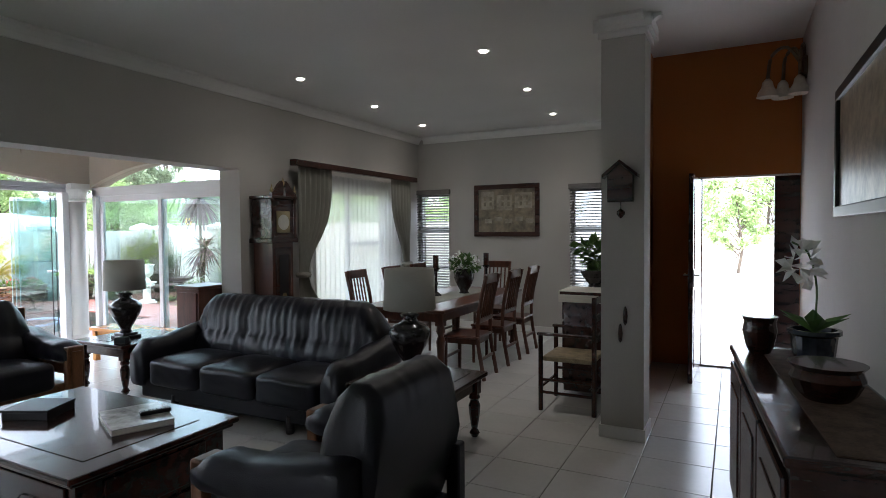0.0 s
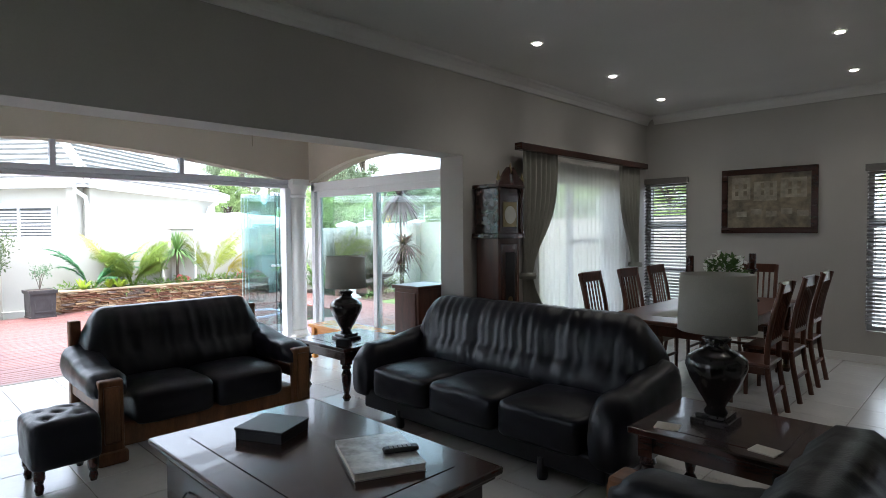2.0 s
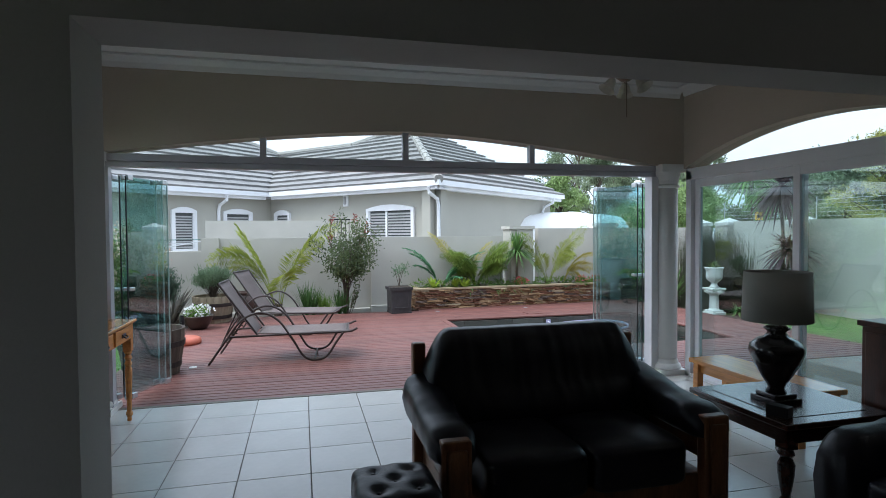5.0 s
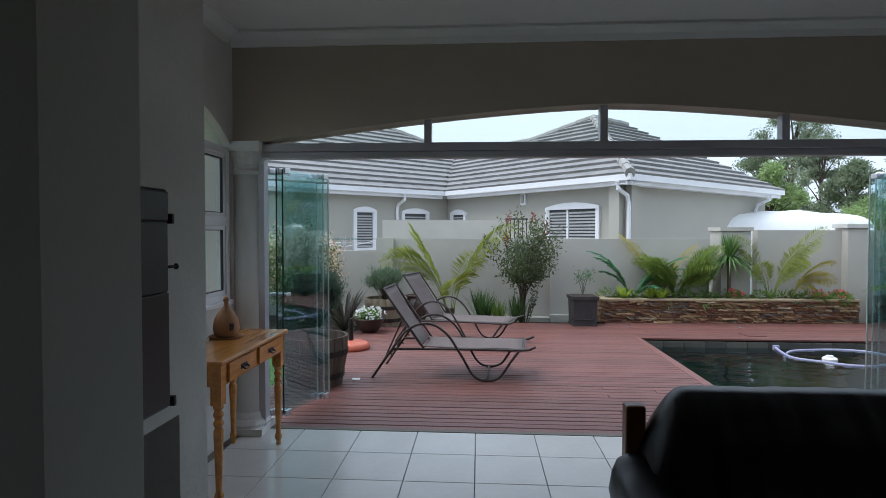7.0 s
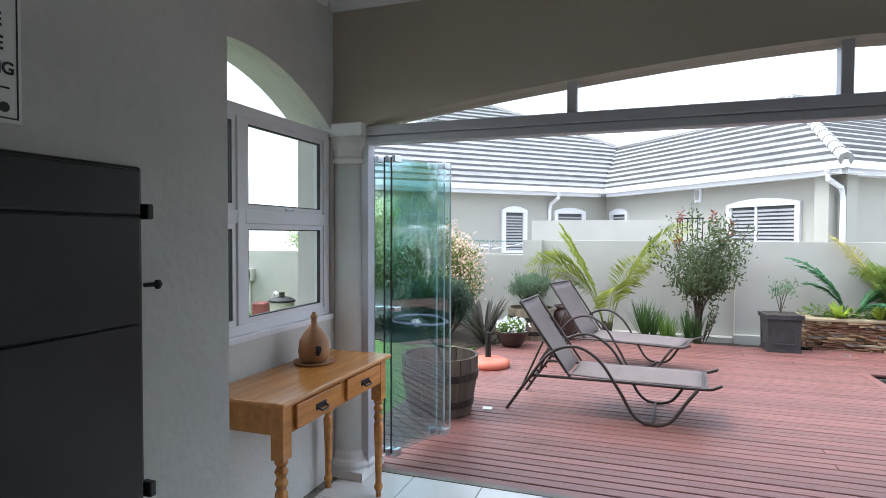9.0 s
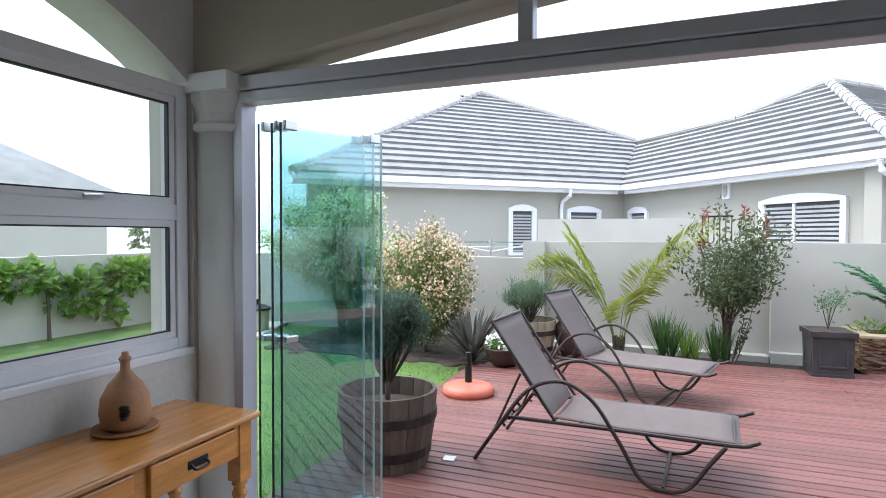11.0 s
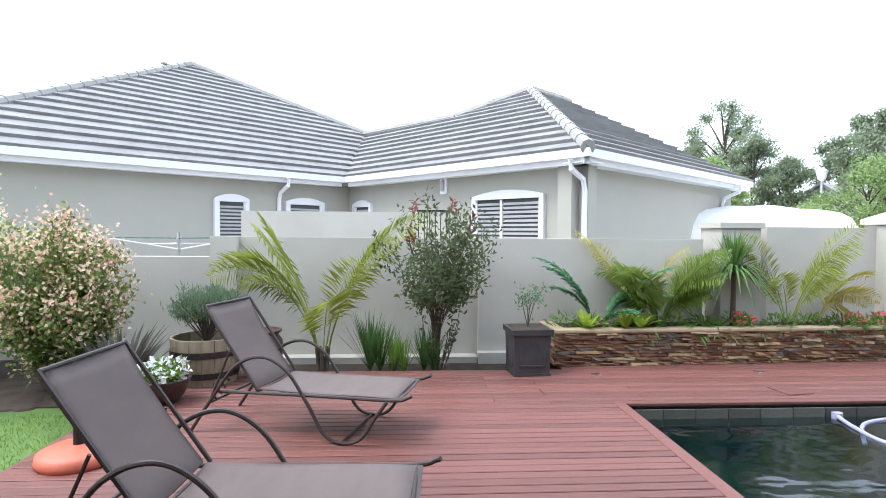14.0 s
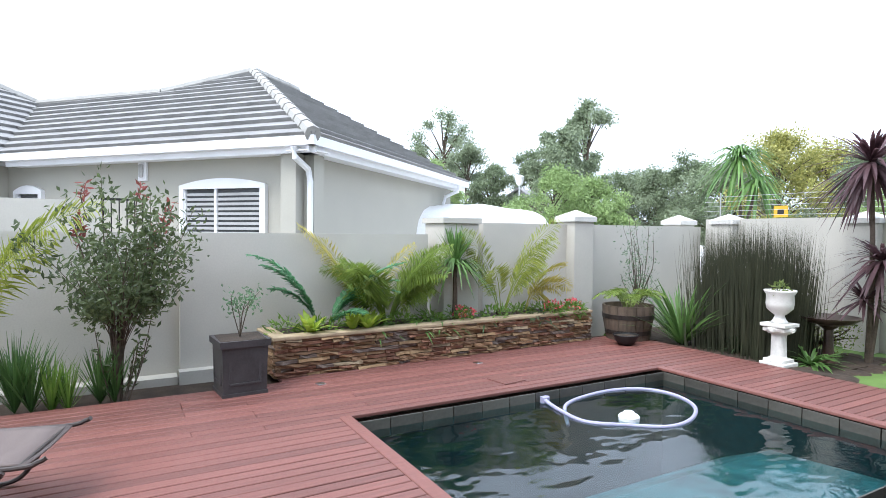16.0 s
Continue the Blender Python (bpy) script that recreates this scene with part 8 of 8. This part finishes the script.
for i in range(5):
    bm = bmesh.new()
    tube(bm, [(-14.3, 0, 0.06 + 0.08 * i), (-4, 0, 0.06 + 0.08 * i)], 0.0025, 4)
    part("wire", bm, M_STEEL, ew)

# gum, bright and deep leaf colours are greyed to carry distance haze
M_GUM = leaf_mat("hazed_grey_green_gum_leaf", (0.19, 0.225, 0.14), (0.085, 0.11, 0.07))
M_TREE = leaf_mat("hazed_bright_tree_leaf", (0.21, 0.28, 0.11), (0.095, 0.14, 0.055))
M_TREED = leaf_mat("hazed_deep_tree_leaf", (0.14, 0.175, 0.10), (0.065, 0.085, 0.05))
M_TREEY = leaf_mat("olive_tree_leaf", (0.289, 0.272, 0.085), (0.102, 0.119, 0.034))


def tree(name, label, at, h, spread, material, seed, clumps=26, leaves=110, size=0.3, trunk=0.3, airy=False):
    t = thing(name, label, "tree", at)
    rng = random.Random(seed)
    bm, lf = bmesh.new(), bmesh.new()
    top = Vector((rng.gauss(0, 0.3), rng.gauss(0, 0.3), h * 0.9))
    tube(bm, curve_pts([(0, 0, 0), (rng.gauss(0, 0.1), rng.gauss(0, 0.1), h * 0.4), top], 10), h * 0.022, 8, h * 0.005)
    for i in range(clumps):
        el = rng.random()
        a = rng.uniform(0, 6.28)
        prof = math.sin(math.pi * (0.12 + 0.86 * el)) ** 0.7
        rad = spread * prof * rng.uniform(0.25, 1.0)
        c = Vector((rad * math.cos(a), rad * math.sin(a), h * (trunk + (1 - trunk) * el)))
        start = Vector((0, 0, h * max(0.15, trunk + (1 - trunk) * el - 0.2)))
        tube(bm, curve_pts([start, start.lerp(c, 0.5) + Vector((0, 0, 0.1)), c], 6), h * 0.007, 5, h * 0.002)
        cr = spread * rng.uniform(0.16, 0.4) * (0.95 if airy else 1)
        for _ in range(leaves):
            d = rand_dir(rng)
            p = c + Vector((d.x, d.y, d.z * 0.75)) * cr * rng.uniform(0.15, 1.0)
            leaf_quad(lf, p, rand_dir(rng, -0.2), rand_dir(rng, 0.8), size * rng.uniform(0.6, 1.3), size * 0.5)
    part("trunk", bm, M_TWIG, t)
    part("crown", lf, material, t)


E16 = Vector((-7.839, 1.456, 0))


def bearing(deg, dist):
    """A plan point at a compass turn (from +y to the left) and distance from the pool's edge."""
    return (E16.x - dist * math.sin(radians(deg)), E16.y + dist * math.cos(radians(deg)), -0.25)


GL, YL, DL, OL = "tall grey-green gum tree beyond the houses", "bright green leafy tree beyond the wall", "dark green tree in the distance", "olive-brown tree beyond the wall"
for k, (deg, dist, h, sp_, m, lbl, airy) in enumerate((
        (60.5, 44, 10.8, 3.0, M_GUM, GL, True), (58.0, 40, 7.6, 2.4, M_GUM, GL, True), (61.5, 30, 5.2, 1.6, M_TREE, YL, False), (63.3, 46, 8.0, 2.6, M_TREED, DL, False),
        (55.5, 38, 6.0, 2.2, M_TREED, DL, False), (51.5, 46, 8.6, 2.4, M_TREED, DL, False), (49.0, 30, 6.9, 2.2, M_GUM, GL, False), (46.5, 32, 8.8, 2.0, M_GUM, GL, True), (49.5, 22, 4.0, 1.9, M_TREE, YL, False), (46.0, 23, 3.7, 1.7, M_TREE, YL, False),
        (43.0, 42, 6.0, 2.8, M_TREED, DL, False), (40.0, 40, 5.9, 2.8, M_GUM, GL, False), (37.0, 38, 6.4, 2.6, M_TREED, DL, False), (34.0, 30, 5.0, 2.4, M_GUM, GL, False), (30.0, 26, 5.6, 2.2, M_TREEY, OL, False), (26.5, 30, 5.4, 2.4, M_TREEY, OL, False), (23.0, 24, 4.6, 2.2, M_TREED, DL, False), (18.5, 22, 4.6, 2.4, M_TREE, YL, False), (13.0, 22, 5.2, 2.6, M_TREE, YL, False), (7.0, 22, 5.0, 2.6, M_TREE, YL, False), (1.0, 24, 5.4, 2.6, M_TREED, DL, False))):
    tree("gum_tree" if m is M_GUM else "garden_tree", lbl, bearing(deg, dist), h, sp_, m, 80 + k, 34 if airy else 46, 300 if airy else 330, 0.13 if dist < 28 else 0.19, 0.35 if airy else 0.2, airy)
tree("front_tree", "small leafy tree standing in the front yard", (0.45, 25.5, -0.25), 3.1, 1.15, M_TREE, 120, 30, 130, 0.14, 0.3)
tree("garden_tree", "bright green tree beyond the front yard wall", (2.2, 37.0, -0.25), 6.0, 3.6, M_TREE, 121, 30, 120, 0.3, 0.2)
tree("garden_tree", "bright green tree beyond the front yard wall", (-3.0, 38.0, -0.25), 6.5, 3.6, M_TREE, 122, 30, 120, 0.3, 0.2)
structure("wall_front_yard", boxes((-8, 9, 31.0, 31.2, -0.3, 1.2)), M_GWALL, "pale front yard boundary wall", "garden wall")
tree("garden_tree", "dark tree showing above the vine-covered wall", (-31, -27.0, -0.25), 4.0, 2.4, M_TREED, 123, 24, 110, 0.3, 0.2)
nh = thing("side_house", "grey hip-roofed house beyond the vine-covered wall", "house", (-15.1, -20.0, -0.25), 0)
part("wall", boxes((-4.5, 4.5, -3, 3, 0, 3.1)), M_HWALL, nh)
bm = bmesh.new()
base = [bm.verts.new(p) for p in ((-5, -3.5, 3.1), (5, -3.5, 3.1), (5, 3.5, 3.1), (-5, 3.5, 3.1))]
r0, r1 = bm.verts.new((-1.2, 0, 5.4)), bm.verts.new((1.5, 0, 5.4))
for q in ((base[0], base[1], r1, r0), (base[1], base[2], r1), (base[2], base[3], r0, r1), (base[3], base[0], r0), tuple(base[::-1])):
    bm.faces.new(q)
part("roof", bm, M_ROOF, nh)

# mown grass blades by the deck
bm = bmesh.new()
rg = random.Random(77)
for i in range(9000):
    x, y = rg.uniform(-12.3, -8.2), -1.47 - abs(rg.gauss(0, 1.0))
    if y < -4.5 or (x < -12.2 and y > -4.6):
        continue
    h, a = rg.uniform(0.015, 0.04), rg.uniform(0, 6.28)
    p = Vector((x, y, -0.062))
    s = Vector((math.cos(a), math.sin(a), 0)) * 0.004
    bm.faces.new((bm.verts.new(p - s), bm.verts.new(p + s), bm.verts.new(p + Vector((rg.gauss(0, 0.012), rg.gauss(0, 0.012), h)))))
M_BLADE = leaf_mat("lawn_blade", (0.15, 0.24, 0.05), (0.08, 0.14, 0.03))
tagged(part("lawn_blades", bm, M_BLADE, bpy.data.objects["lawn"]), kind="stuff")

# ---- floor tiles ----
fl = bpy.data.objects["floor"]
bm = boxes((-TILE / 2 + 0.003, TILE / 2 - 0.003, -TILE / 2 + 0.003, TILE / 2 - 0.003, -0.012, 0), bev=0.002)
tile_me = bpy.data.meshes.new("tile")
bm.to_mesh(tile_me)
bm.free()
tile_me.materials.append(M_TILE)
rest = bmesh.new()
for i in range(-1, 20):
    for j in range(-9, 18):
        x, y = TX + TILE * (i + 0.5), TY + TILE * (j + 0.5)
        if x > 1.0 or y < -2.9 or y > 8.1:
            continue
        if x < -4.5 and not (-1.3 < y < 4.6):
            continue
        if (x < -4.6 and -1.3 < y < 4.6) or (x > -2.6 and y > 2.8) or (-4.6 < x < -2.4 and y > 4.0):
            share("tile", tile_me, fl, pose(x, y, 0))
        else:
            box(rest, x - TILE / 2 + 0.003, x + TILE / 2 - 0.003, y - TILE / 2 + 0.003, y + TILE / 2 - 0.003, -0.01, 0)
tagged(part("tile_field", rest, M_TILE, fl), kind="stuff")
